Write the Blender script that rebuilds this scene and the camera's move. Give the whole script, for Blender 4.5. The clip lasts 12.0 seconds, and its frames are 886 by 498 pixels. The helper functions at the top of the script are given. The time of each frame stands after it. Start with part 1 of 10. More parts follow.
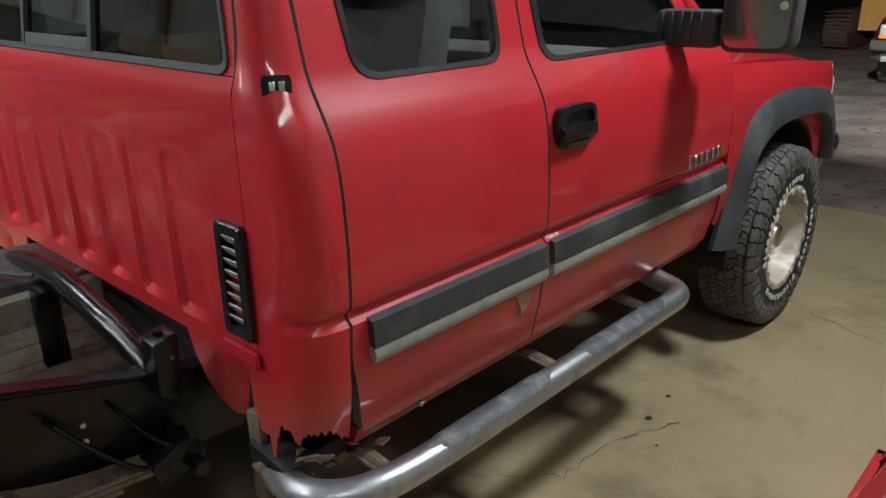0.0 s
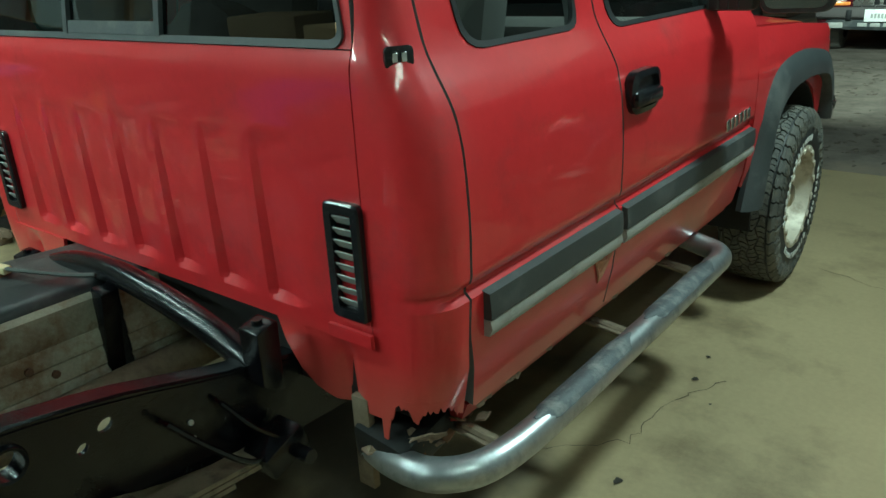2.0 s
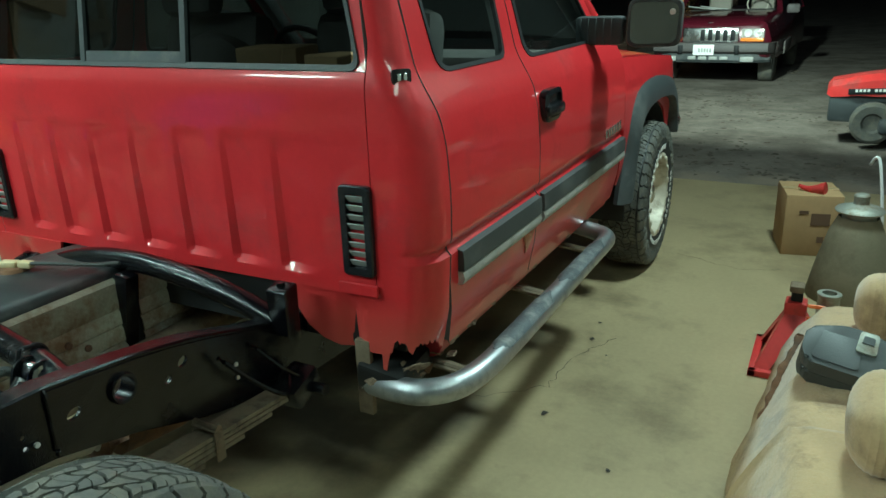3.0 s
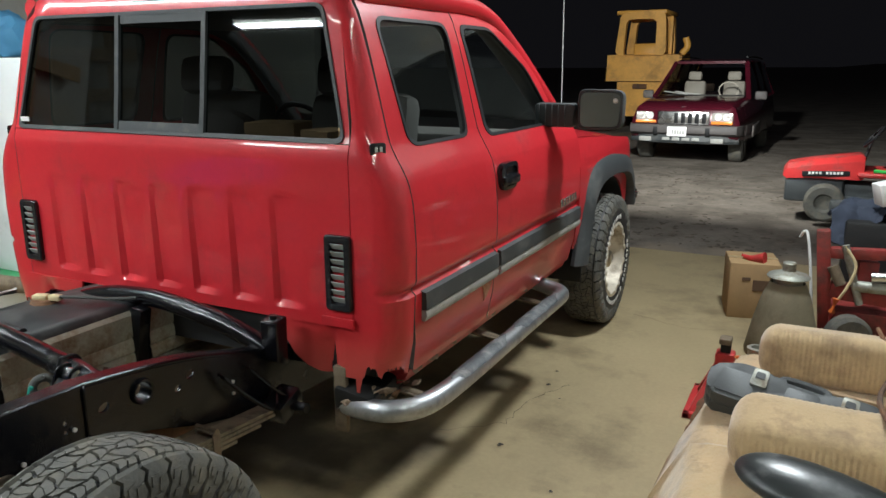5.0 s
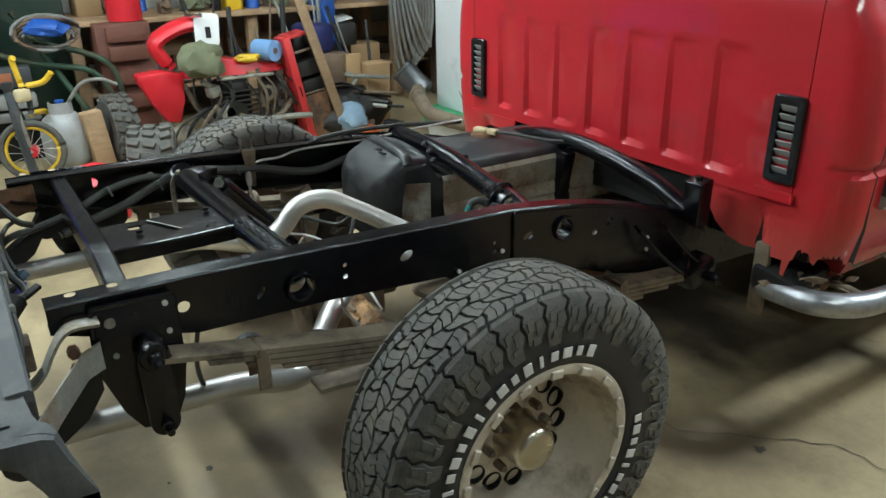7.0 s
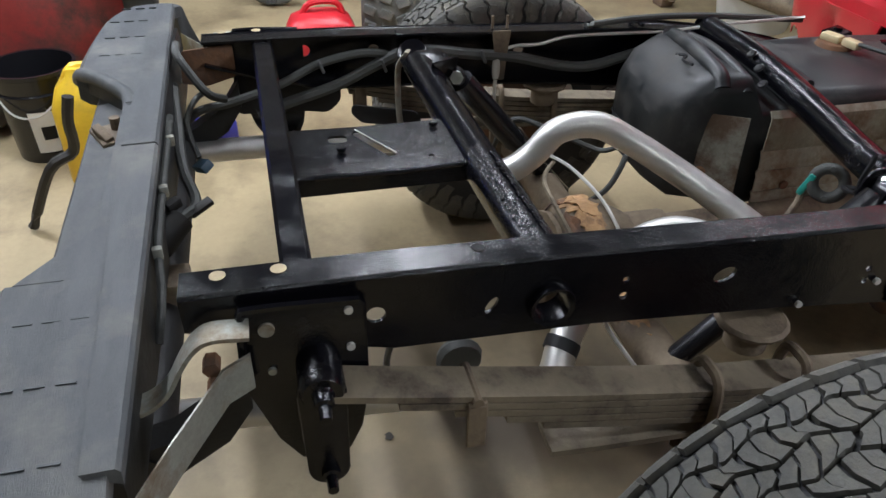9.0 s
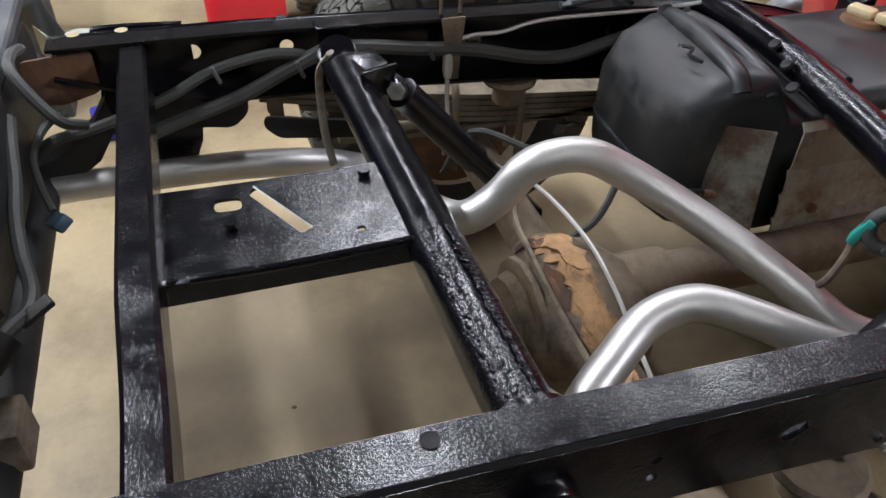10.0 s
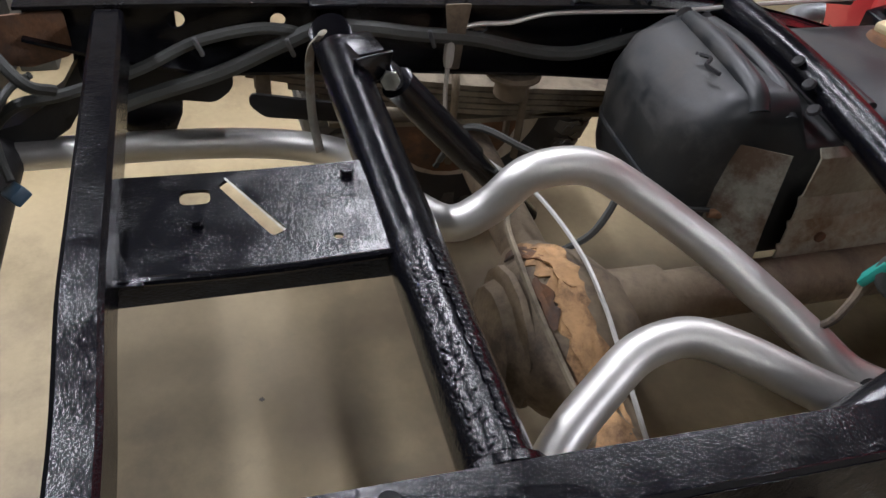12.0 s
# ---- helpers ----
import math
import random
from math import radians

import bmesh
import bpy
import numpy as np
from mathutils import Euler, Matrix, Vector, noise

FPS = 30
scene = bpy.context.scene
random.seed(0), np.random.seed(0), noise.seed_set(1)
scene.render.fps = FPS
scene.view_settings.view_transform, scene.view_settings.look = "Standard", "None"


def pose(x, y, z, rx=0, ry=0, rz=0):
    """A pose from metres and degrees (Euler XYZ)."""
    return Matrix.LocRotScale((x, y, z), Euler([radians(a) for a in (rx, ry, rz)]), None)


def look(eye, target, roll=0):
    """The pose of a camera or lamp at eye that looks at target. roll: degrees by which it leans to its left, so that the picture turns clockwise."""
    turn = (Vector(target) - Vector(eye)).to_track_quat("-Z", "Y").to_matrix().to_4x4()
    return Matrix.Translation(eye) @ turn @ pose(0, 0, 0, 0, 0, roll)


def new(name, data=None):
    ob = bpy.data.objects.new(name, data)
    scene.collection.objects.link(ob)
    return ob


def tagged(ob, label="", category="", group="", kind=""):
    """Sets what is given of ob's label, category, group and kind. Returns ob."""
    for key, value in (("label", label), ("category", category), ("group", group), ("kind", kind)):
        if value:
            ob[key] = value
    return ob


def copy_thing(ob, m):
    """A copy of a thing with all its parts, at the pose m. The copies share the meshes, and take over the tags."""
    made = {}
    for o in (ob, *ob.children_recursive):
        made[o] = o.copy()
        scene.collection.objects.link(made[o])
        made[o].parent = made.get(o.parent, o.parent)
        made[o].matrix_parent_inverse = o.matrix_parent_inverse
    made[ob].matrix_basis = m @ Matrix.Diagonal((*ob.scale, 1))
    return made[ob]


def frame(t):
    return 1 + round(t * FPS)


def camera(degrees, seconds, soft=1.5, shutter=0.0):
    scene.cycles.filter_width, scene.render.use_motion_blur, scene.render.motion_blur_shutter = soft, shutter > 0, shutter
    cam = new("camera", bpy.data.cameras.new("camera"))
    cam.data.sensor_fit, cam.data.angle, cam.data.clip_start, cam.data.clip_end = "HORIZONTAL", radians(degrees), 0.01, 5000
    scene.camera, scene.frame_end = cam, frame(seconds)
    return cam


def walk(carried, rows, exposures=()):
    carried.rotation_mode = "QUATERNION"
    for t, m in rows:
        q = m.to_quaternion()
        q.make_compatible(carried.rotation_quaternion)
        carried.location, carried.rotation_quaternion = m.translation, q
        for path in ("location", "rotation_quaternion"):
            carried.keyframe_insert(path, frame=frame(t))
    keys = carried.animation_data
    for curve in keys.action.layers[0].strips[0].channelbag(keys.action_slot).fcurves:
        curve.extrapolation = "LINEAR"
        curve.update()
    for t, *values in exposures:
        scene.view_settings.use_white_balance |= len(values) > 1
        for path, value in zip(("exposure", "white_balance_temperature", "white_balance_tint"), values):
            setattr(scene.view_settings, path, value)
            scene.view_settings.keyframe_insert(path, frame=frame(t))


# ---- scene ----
cam = camera(61.3, 12.0)
PATH = [
    (0, (2.071, -0.763, 1.505), (0.786, 0.609, 0.823), -0.8),
    (0.5, (2.118, -0.762, 1.53), (0.917, 0.703, 0.89), -2.3),
    (1, (2.122, -0.787, 1.516), (0.954, 0.707, 0.881), -2.1),
    (1.5, (2.01, -0.863, 1.488), (0.845, 0.613, 0.805), -1.1),
    (2, (1.81, -0.983, 1.478), (0.637, 0.47, 0.761), -2.9),
    (2.5, (1.74, -1.281, 1.466), (0.713, 0.273, 0.737), -3.2),
    (3, (1.873, -1.596, 1.523), (0.987, 0.073, 0.87), -1.9),
    (3.2, (1.947, -1.658, 1.535), (1.09, 0.035, 0.901), -1.4),
    (4.8, (2.153, -1.95, 1.583), (1.271, -0.222, 1.097), -0.2),
    (5, (2.143, -1.949, 1.572), (1.261, -0.218, 1.099), -0.2),
    (5.5, (2.149, -1.925, 1.569), (1.246, -0.203, 1.103), -0.4),
    (6, (2.156, -1.914, 1.571), (1.213, -0.213, 1.104), -0.9),
    (6.5, (2.101, -1.929, 1.533), (0.81, -0.521, 0.94), -1.4),
    (7, (2.026, -1.956, 1.489), (0.465, -0.983, 0.704), -1.0),
    (7.5, (1.973, -1.937, 1.48), (0.314, -1.192, 0.649), -0.9),
    (7.7, (1.927, -1.937, 1.472), (0.254, -1.247, 0.62), -0.4),
    (9.3, (1.188, -1.734, 1.409), (-0.371, -1.375, 0.208), 1.0),
    (9.5, (1.102, -1.708, 1.392), (-0.437, -1.351, 0.165), 1.0),
    (10, (0.88, -1.639, 1.389), (-0.58, -1.163, 0.108), 1.4),
    (10.5, (0.803, -1.561, 1.391), (-0.594, -0.98, 0.083), 2.3),
    (11, (0.8, -1.514, 1.392), (-0.486, -0.721, 0.081), 5.2),
    (11.2, (0.812, -1.513, 1.391), (-0.457, -0.687, 0.084), 5.5),
    (11.5, (0.817, -1.541, 1.394), (-0.449, -0.735, 0.072), 5.5),
    (12, (0.788, -1.603, 1.375), (-0.621, -1.113, 0.042), 6.5),
]
EXPOSURE = [
    (0.0, -0.10, 5750, 6),
    (1.0, -0.14, 5250, -30),
    (3.0, 0.04, 5150, -28),
    (5.0, 0.17, 5800, 4),
    (6.5, 0.17, 5600, -2),
    (7.5, 0.12, 5480, 2),
    (9.5, 0.08, 5650, 15),
    (10.2, 0.17, 5700, 16),
    (12.0, 0.07, 5750, 17),
]
walk(cam, [(t, look(eye, target, roll)) for t, eye, target, roll in PATH], EXPOSURE)


# ==== light ====
world = bpy.data.worlds.new("night")
scene.world = world
world.use_nodes = True
world.node_tree.nodes["Background"].inputs[0].default_value = (0.014, 0.0125, 0.014, 1)
world.node_tree.nodes["Background"].inputs[1].default_value = 0.32

# ceiling fixtures, the last an added fill: (x, y, z, turn, length, power)
FIXTURES = [
    (-1.90, -1.00, 3.10, 0, 2.36, 50),
    (-3.45, -4.60, 3.30, 0, 1.18, 105),
    (-1.10, -2.90, 3.10, 0, 2.36, 73),
    (-1.40, 1.40, 3.10, 90, 2.36, 38),
    # weak fill added to brighten the right side, no fixture known there
    (2.70, -0.90, 3.10, 90, 2.36, 7),
]
BULB = (1.95, 2.15, 3.16, 295)
YARD_LAMP = (0.42, 4.95, 2.98, 480)


# ==== small helpers ====
def link_material(ob, material):
    if material is not None:
        ob.data.materials.append(material)


def world_of(ob):
    m = ob.matrix_basis
    return world_of(ob.parent) @ ob.matrix_parent_inverse @ m if ob.parent else m


def part(name, bm, material, parent=None, label="", angle=38):
    mesh = bpy.data.meshes.new(name)
    bmesh.ops.recalc_face_normals(bm, faces=bm.faces)
    bm.to_mesh(mesh)
    bm.free()
    ob = new(name, mesh)
    link_material(ob, material)
    mesh.polygons.foreach_set("use_smooth", [True] * len(mesh.polygons))
    mesh.set_sharp_from_angle(angle=radians(angle))
    if parent is not None:
        ob.parent = parent
        ob.matrix_parent_inverse = world_of(parent).inverted()
    if label:
        tagged(ob, label)
    return ob


def thing(name, label, category, at=(0, 0, 0), group="", kind=""):
    ob = new(name)
    ob.empty_display_size = 0.1
    ob.matrix_basis = Matrix.Translation(at)
    return tagged(ob, label, category, group, kind)


def single(name, bm, material, label, category, group="", kind="", angle=38):
    return tagged(part(name, bm, material, None, "", angle), label, category, group, kind)


def box(bm, c, s, turn=(0, 0, 0), bevel=0.0, segments=2):
    m = pose(*c, *turn)
    made = bmesh.ops.create_cube(bm, size=1, matrix=m @ Matrix.Diagonal((*s, 1)))
    if bevel > 0:
        edges = list({e for v in made["verts"] for e in v.link_edges})
        bmesh.ops.bevel(bm, geom=edges, offset=bevel, segments=segments, profile=0.5, affect="EDGES")


def frame_of(axis):
    axis = Vector(axis).normalized()
    side = axis.cross(Vector((0, 0, 1)) if abs(axis.z) < 0.9 else Vector((1, 0, 0))).normalized()
    return side, side.cross(axis).normalized()


def rings(bm, loops, cap_start=True, cap_end=True, closed=True):
    rows = [[bm.verts.new(p) for p in loop] for loop in loops]
    n = len(rows[0])
    for a, b in zip(rows, rows[1:]):
        for i in range(n if closed else n - 1):
            j = (i + 1) % n
            bm.faces.new((a[i], a[j], b[j], b[i]))
    if cap_start and n > 2:
        bm.faces.new(rows[0][::-1])
    if cap_end and n > 2:
        bm.faces.new(rows[-1])
    return rows


def cyl(bm, a, b, r1, r2=None, seg=16, caps=True):
    a, b = Vector(a), Vector(b)
    r2 = r1 if r2 is None else r2
    u, v = frame_of(b - a)
    loops = [[p + u * (r * math.cos(k * math.tau / seg)) + v * (r * math.sin(k * math.tau / seg)) for k in range(seg)] for p, r in ((a, r1), (b, r2))]
    rings(bm, loops, caps, caps)


def spline(points, steps=8):
    pts = [Vector(p) for p in points]
    if len(pts) < 3 or steps < 2:
        return pts
    ext = [pts[0] * 2 - pts[1]] + pts + [pts[-1] * 2 - pts[-2]]
    out = []
    for i in range(1, len(ext) - 2):
        p0, p1, p2, p3 = ext[i - 1 : i + 3]
        for k in range(steps):
            t = k / steps
            out.append(0.5 * ((2 * p1) + (p2 - p0) * t + (2 * p0 - 5 * p1 + 4 * p2 - p3) * t * t + (3 * p1 - p0 - 3 * p2 + p3) * t ** 3))
    return out + [pts[-1]]


def tube(bm, points, r, seg=10, steps=8, caps=True, flat=1.0):
    path = spline(points, steps)
    up = None
    loops = []
    for i, p in enumerate(path):
        d = (path[min(i + 1, len(path) - 1)] - path[max(i - 1, 0)]).normalized()
        if up is None:
            u, v = frame_of(d)
        else:
            u = (up - d * up.dot(d)).normalized()
            v = d.cross(u).normalized()
        up = u
        rad = r(i / (len(path) - 1)) if callable(r) else r
        loops.append([p + u * (rad * math.cos(k * math.tau / seg)) + v * (rad * flat * math.sin(k * math.tau / seg)) for k in range(seg)])
    rings(bm, loops, caps, caps)


def lathe(bm, profile, m, seg=24, caps=False):
    """profile: (radius, height along the local z)."""
    loops = [[m @ Vector((r * math.cos(k * math.tau / seg), r * math.sin(k * math.tau / seg), h)) for k in range(seg)] for r, h in profile]
    rings(bm, loops, caps, caps)


def prism(bm, outline, m, depth, bevel=0.0):
    """outline in the local x, y; pushed along the local z."""
    loops = [[m @ Vector((x, y, z)) for x, y in outline] for z in (0, depth)]
    rows = rings(bm, loops)
    if bevel > 0:
        edges = list({e for row in rows for v in row for e in v.link_edges})
        bmesh.ops.bevel(bm, geom=edges, offset=bevel, segments=2, profile=0.5, affect="EDGES")


def grid(bm, fn, us, vs):
    rows = [[bm.verts.new(fn(u, v)) for u in us] for v in vs]
    for a, b in zip(rows, rows[1:]):
        for i in range(len(us) - 1):
            bm.faces.new((a[i], a[i + 1], b[i + 1], b[i]))
    return rows


def span(a, b, n):
    return [a + (b - a) * i / n for i in range(n + 1)]


def rounded(points, r, n=4):
    """A closed outline with its corners rounded."""
    out = []
    count = len(points)
    for i in range(count):
        p, a, b = (Vector(points[k % count]) for k in (i, i - 1, i + 1))
        da, db = (a - p), (b - p)
        q = min(r, da.length * 0.45, db.length * 0.45)
        s, e = p + da.normalized() * q, p + db.normalized() * q
        for k in range(n + 1):
            t = k / n
            out.append(tuple((1 - t) ** 2 * s + 2 * t * (1 - t) * p + t * t * e))
    return out


def sheet(outer, holes, fn, du=0.06, dv=0.06, cuts=()):
    """A sheet in two coordinates, cut into small pieces and bent by fn."""
    bm = bmesh.new()
    edges = []
    for loop in [outer, *holes]:
        vs = [bm.verts.new((p[0], p[1], 0)) for p in loop]
        edges += [bm.edges.new((vs[i], vs[(i + 1) % len(vs)])) for i in range(len(vs))]
    bmesh.ops.triangle_fill(bm, use_beauty=True, edges=edges)
    xs, ys = [p[0] for p in outer], [p[1] for p in outer]
    for axis, lo, hi, step in ((0, min(xs), max(xs), du), (1, min(ys), max(ys), dv)):
        k = lo + step
        while k < hi - step * 0.2:
            co, no = [0, 0, 0], [0, 0, 0]
            co[axis], no[axis] = k, 1
            bmesh.ops.bisect_plane(bm, geom=bm.verts[:] + bm.edges[:] + bm.faces[:], plane_co=co, plane_no=no)
            k += step
    for k in cuts:
        if min(ys) < k < max(ys):
            bmesh.ops.bisect_plane(bm, geom=bm.verts[:] + bm.edges[:] + bm.faces[:], plane_co=(0, k, 0), plane_no=(0, 1, 0))
    for v in bm.verts:
        v.co = fn(v.co.x, v.co.y)
    return bm


def thicken(ob, thickness, offset=-1.0, angle=38, lining=None):
    """Give an open sheet its thickness, with crisp rims; offset -1 builds inward, 0 to both sides; lining covers its inner face."""
    bm = bmesh.new()
    bm.from_mesh(ob.data)
    bmesh.ops.remove_doubles(bm, verts=bm.verts, dist=1e-5)
    bm.normal_update()
    out = thickness * (1 + offset) / 2
    normals = [v.normal.copy() for v in bm.verts]
    bm.verts.index_update()
    front = list(bm.verts)
    back = [bm.verts.new(v.co - n * (thickness - out)) for v, n in zip(front, normals)]
    rim = [(e.verts[0].index, e.verts[1].index, e.link_loops[0].vert.index) for e in bm.edges if len(e.link_faces) == 1]
    faces = [[v.index for v in f.verts] for f in bm.faces]
    for v, n in zip(front, normals):
        v.co += n * out
    for f in faces:
        bm.faces.new([back[i] for i in reversed(f)]).material_index = 1 if lining else 0
    for a, b, first_ in rim:
        a, b = (a, b) if first_ == a else (b, a)
        bm.faces.new((front[b], front[a], back[a], back[b])).material_index = 1 if lining else 0
    if lining:
        ob.data.materials.append(lining)
    bm.to_mesh(ob.data)
    bm.free()
    ob.data.polygons.foreach_set("use_smooth", [True] * len(ob.data.polygons))
    ob.data.set_sharp_from_angle(angle=radians(angle))
    return ob


def lerp_table(table):
    def at(z):
        if z <= table[0][0]:
            return table[0][1]
        for (z0, a), (z1, b) in zip(table, table[1:]):
            if z <= z1:
                t = (z - z0) / (z1 - z0)
                return a + (b - a) * t
        return table[-1][1]
    return at


# ==== materials ====
def surface(name, colour, rough=0.6, metal=0.0, vary=0.12, scale=8.0, grain=60.0, bump=0.15, dirt=None, dirt_amount=0.3, dirt_scale=3.0, coat=0.0, stretch=(1, 1, 1), per_piece=0.0, sheen=0.0, dirt_rough=0.85, spec=0.5, deep=0.004, lumps=None, dust=None, patchy=False):
    m = bpy.data.materials.new(name)
    m.use_nodes = True
    nt = m.node_tree
    n, link = nt.nodes, nt.links
    bsdf = n["Principled BSDF"]
    coord = n.new("ShaderNodeTexCoord")
    mapping = n.new("ShaderNodeMapping")
    mapping.inputs["Scale"].default_value = stretch
    link.new(coord.outputs["Object"], mapping.inputs[0])
    big, fine = n.new("ShaderNodeTexNoise"), n.new("ShaderNodeTexNoise")
    for node, s in ((big, scale), (fine, grain)):
        node.inputs["Scale"].default_value = s
        node.inputs["Detail"].default_value = 6
        node.inputs["Roughness"].default_value = 0.6
        link.new(mapping.outputs[0], node.inputs["Vector"])
    mixed = n.new("ShaderNodeMath")
    mixed.operation = "MULTIPLY_ADD"
    link.new(big.outputs[0], mixed.inputs[0])
    mixed.inputs[1].default_value = 0.65
    half = n.new("ShaderNodeMath")
    half.operation = "MULTIPLY"
    half.inputs[1].default_value = 0.35
    link.new(fine.outputs[0], half.inputs[0])
    link.new(half.outputs[0], mixed.inputs[2])
    ramp = n.new("ShaderNodeMapRange")
    ramp.inputs[1].default_value, ramp.inputs[2].default_value = 0.3, 0.7
    ramp.inputs[3].default_value, ramp.inputs[4].default_value = 1 - vary, 1 + vary
    link.new(mixed.outputs[0], ramp.inputs[0])
    tone = n.new("ShaderNodeVectorMath")
    tone.operation = "SCALE"
    tone.inputs[0].default_value = colour
    link.new(ramp.outputs[0], tone.inputs["Scale"])
    last = tone.outputs[0]
    if per_piece:
        info = n.new("ShaderNodeObjectInfo")
        pr = n.new("ShaderNodeMapRange")
        pr.inputs[3].default_value, pr.inputs[4].default_value = 1 - per_piece, 1 + per_piece
        link.new(info.outputs["Random"], pr.inputs[0])
        t2 = n.new("ShaderNodeVectorMath")
        t2.operation = "SCALE"
        link.new(last, t2.inputs[0])
        link.new(pr.outputs[0], t2.inputs["Scale"])
        last = t2.outputs[0]
    rough_out = None
    if dirt is not None:
        spots = n.new("ShaderNodeTexNoise")
        spots.inputs["Scale"].default_value = dirt_scale
        spots.inputs["Detail"].default_value = 8
        spots.inputs["Roughness"].default_value = 0.7
        link.new(coord.outputs["Object"], spots.inputs["Vector"])
        cut = n.new("ShaderNodeMapRange")
        cut.inputs[1].default_value, cut.inputs[2].default_value = 0.62 - dirt_amount * 0.4, 0.8 - dirt_amount * 0.4
        link.new(spots.outputs[0], cut.inputs[0])
        mix = n.new("ShaderNodeMix")
        mix.data_type = "RGBA"
        link.new(cut.outputs[0], mix.inputs[0])
        link.new(last, mix.inputs[6])
        mix.inputs[7].default_value = (*dirt, 1)
        last = mix.outputs[2]
        rr = n.new("ShaderNodeMapRange")
        rr.inputs[3].default_value, rr.inputs[4].default_value = rough, dirt_rough
        link.new(cut.outputs[0], rr.inputs[0])
        rough_out = rr.outputs[0]
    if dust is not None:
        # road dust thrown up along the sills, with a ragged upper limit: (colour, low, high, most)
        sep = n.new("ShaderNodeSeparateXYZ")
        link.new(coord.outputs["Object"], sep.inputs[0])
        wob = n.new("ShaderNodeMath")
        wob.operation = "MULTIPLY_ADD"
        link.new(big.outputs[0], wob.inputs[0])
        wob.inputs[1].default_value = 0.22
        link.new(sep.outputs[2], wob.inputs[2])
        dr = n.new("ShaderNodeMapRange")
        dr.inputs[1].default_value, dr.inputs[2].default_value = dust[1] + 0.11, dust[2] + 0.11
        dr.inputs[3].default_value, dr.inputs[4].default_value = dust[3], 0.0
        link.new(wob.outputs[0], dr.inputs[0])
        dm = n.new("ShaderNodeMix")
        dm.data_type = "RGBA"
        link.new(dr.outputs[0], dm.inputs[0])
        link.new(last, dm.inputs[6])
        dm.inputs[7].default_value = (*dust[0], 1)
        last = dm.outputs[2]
    link.new(last, bsdf.inputs["Base Color"])
    bsdf.inputs["Metallic"].default_value = metal
    bsdf.inputs["Specular IOR Level"].default_value = spec
    if rough_out is None:
        rr = n.new("ShaderNodeMapRange")
        rr.inputs[1].default_value, rr.inputs[2].default_value = 0.3, 0.7
        rr.inputs[3].default_value, rr.inputs[4].default_value = max(0.02, rough - 0.08), min(1, rough + 0.08)
        link.new(mixed.outputs[0], rr.inputs[0])
        rough_out = rr.outputs[0]
    link.new(rough_out, bsdf.inputs["Roughness"])
    if coat:
        bsdf.inputs["Coat Weight"].default_value = coat
        bsdf.inputs["Coat Roughness"].default_value = 0.07
    if sheen:
        bsdf.inputs["Sheen Weight"].default_value = sheen
    if bump:
        b = n.new("ShaderNodeBump")
        b.inputs["Strength"].default_value = min(1.0, bump)
        b.inputs["Distance"].default_value = deep
        if lumps:
            # soft brush lumps of their own size
            lump_noise = n.new("ShaderNodeTexNoise")
            lump_noise.inputs["Scale"].default_value = lumps
            lump_noise.inputs["Detail"].default_value = 2.6
            lump_noise.inputs["Distortion"].default_value = 0.35
            link.new(mapping.outputs[0], lump_noise.inputs["Vector"])
            out = lump_noise.outputs[0]
            if patchy:
                # thicker brush marks in some places, nearly level paint in others
                zone = n.new("ShaderNodeTexNoise")
                zone.inputs["Scale"].default_value, zone.inputs["Detail"].default_value = 22.0, 3
                link.new(mapping.outputs[0], zone.inputs["Vector"])
                zr = n.new("ShaderNodeMapRange")
                zr.inputs[1].default_value, zr.inputs[2].default_value = 0.40, 0.66
                zr.inputs[3].default_value, zr.inputs[4].default_value = 0.34, 1.0
                link.new(zone.outputs[0], zr.inputs[0])
                both = n.new("ShaderNodeMath")
                both.operation = "MULTIPLY"
                link.new(out, both.inputs[0])
                link.new(zr.outputs[0], both.inputs[1])
                out = both.outputs[0]
            link.new(out, b.inputs["Height"])
        else:
            link.new(fine.outputs[0], b.inputs["Height"])
        link.new(b.outputs[0], bsdf.inputs["Normal"])
        link.new(b.outputs[0], bsdf.inputs["Coat Normal"])
    return m


def clear_glass(name, tint, alpha_mix, rough=0.02):
    """A thin tinted pane: part see-through, part gloss."""
    m = bpy.data.materials.new(name)
    m.use_nodes = True
    nt = m.node_tree
    n, link = nt.nodes, nt.links
    n.remove(n["Principled BSDF"])
    out = n["Material Output"]
    see, gloss, mix, facing = n.new("ShaderNodeBsdfTransparent"), n.new("ShaderNodeBsdfGlossy"), n.new("ShaderNodeMixShader"), n.new("ShaderNodeLayerWeight")
    see.inputs[0].default_value = (*tint, 1)
    gloss.inputs["Roughness"].default_value = rough
    gloss.inputs[0].default_value = (0.9, 0.95, 0.95, 1)
    facing.inputs[0].default_value = 0.5
    power = n.new("ShaderNodeMath")
    power.operation = "POWER"
    power.inputs[1].default_value = 5.0
    link.new(facing.outputs["Facing"], power.inputs[0])
    boost = n.new("ShaderNodeMath")
    boost.operation = "MULTIPLY_ADD"
    boost.inputs[1].default_value, boost.inputs[2].default_value = 0.9, 0.035 + alpha_mix
    link.new(power.outputs[0], boost.inputs[0])
    link.new(boost.outputs[0], mix.inputs[0])
    link.new(see.outputs[0], mix.inputs[1])
    link.new(gloss.outputs[0], mix.inputs[2])
    link.new(mix.outputs[0], out.inputs[0])
    return m


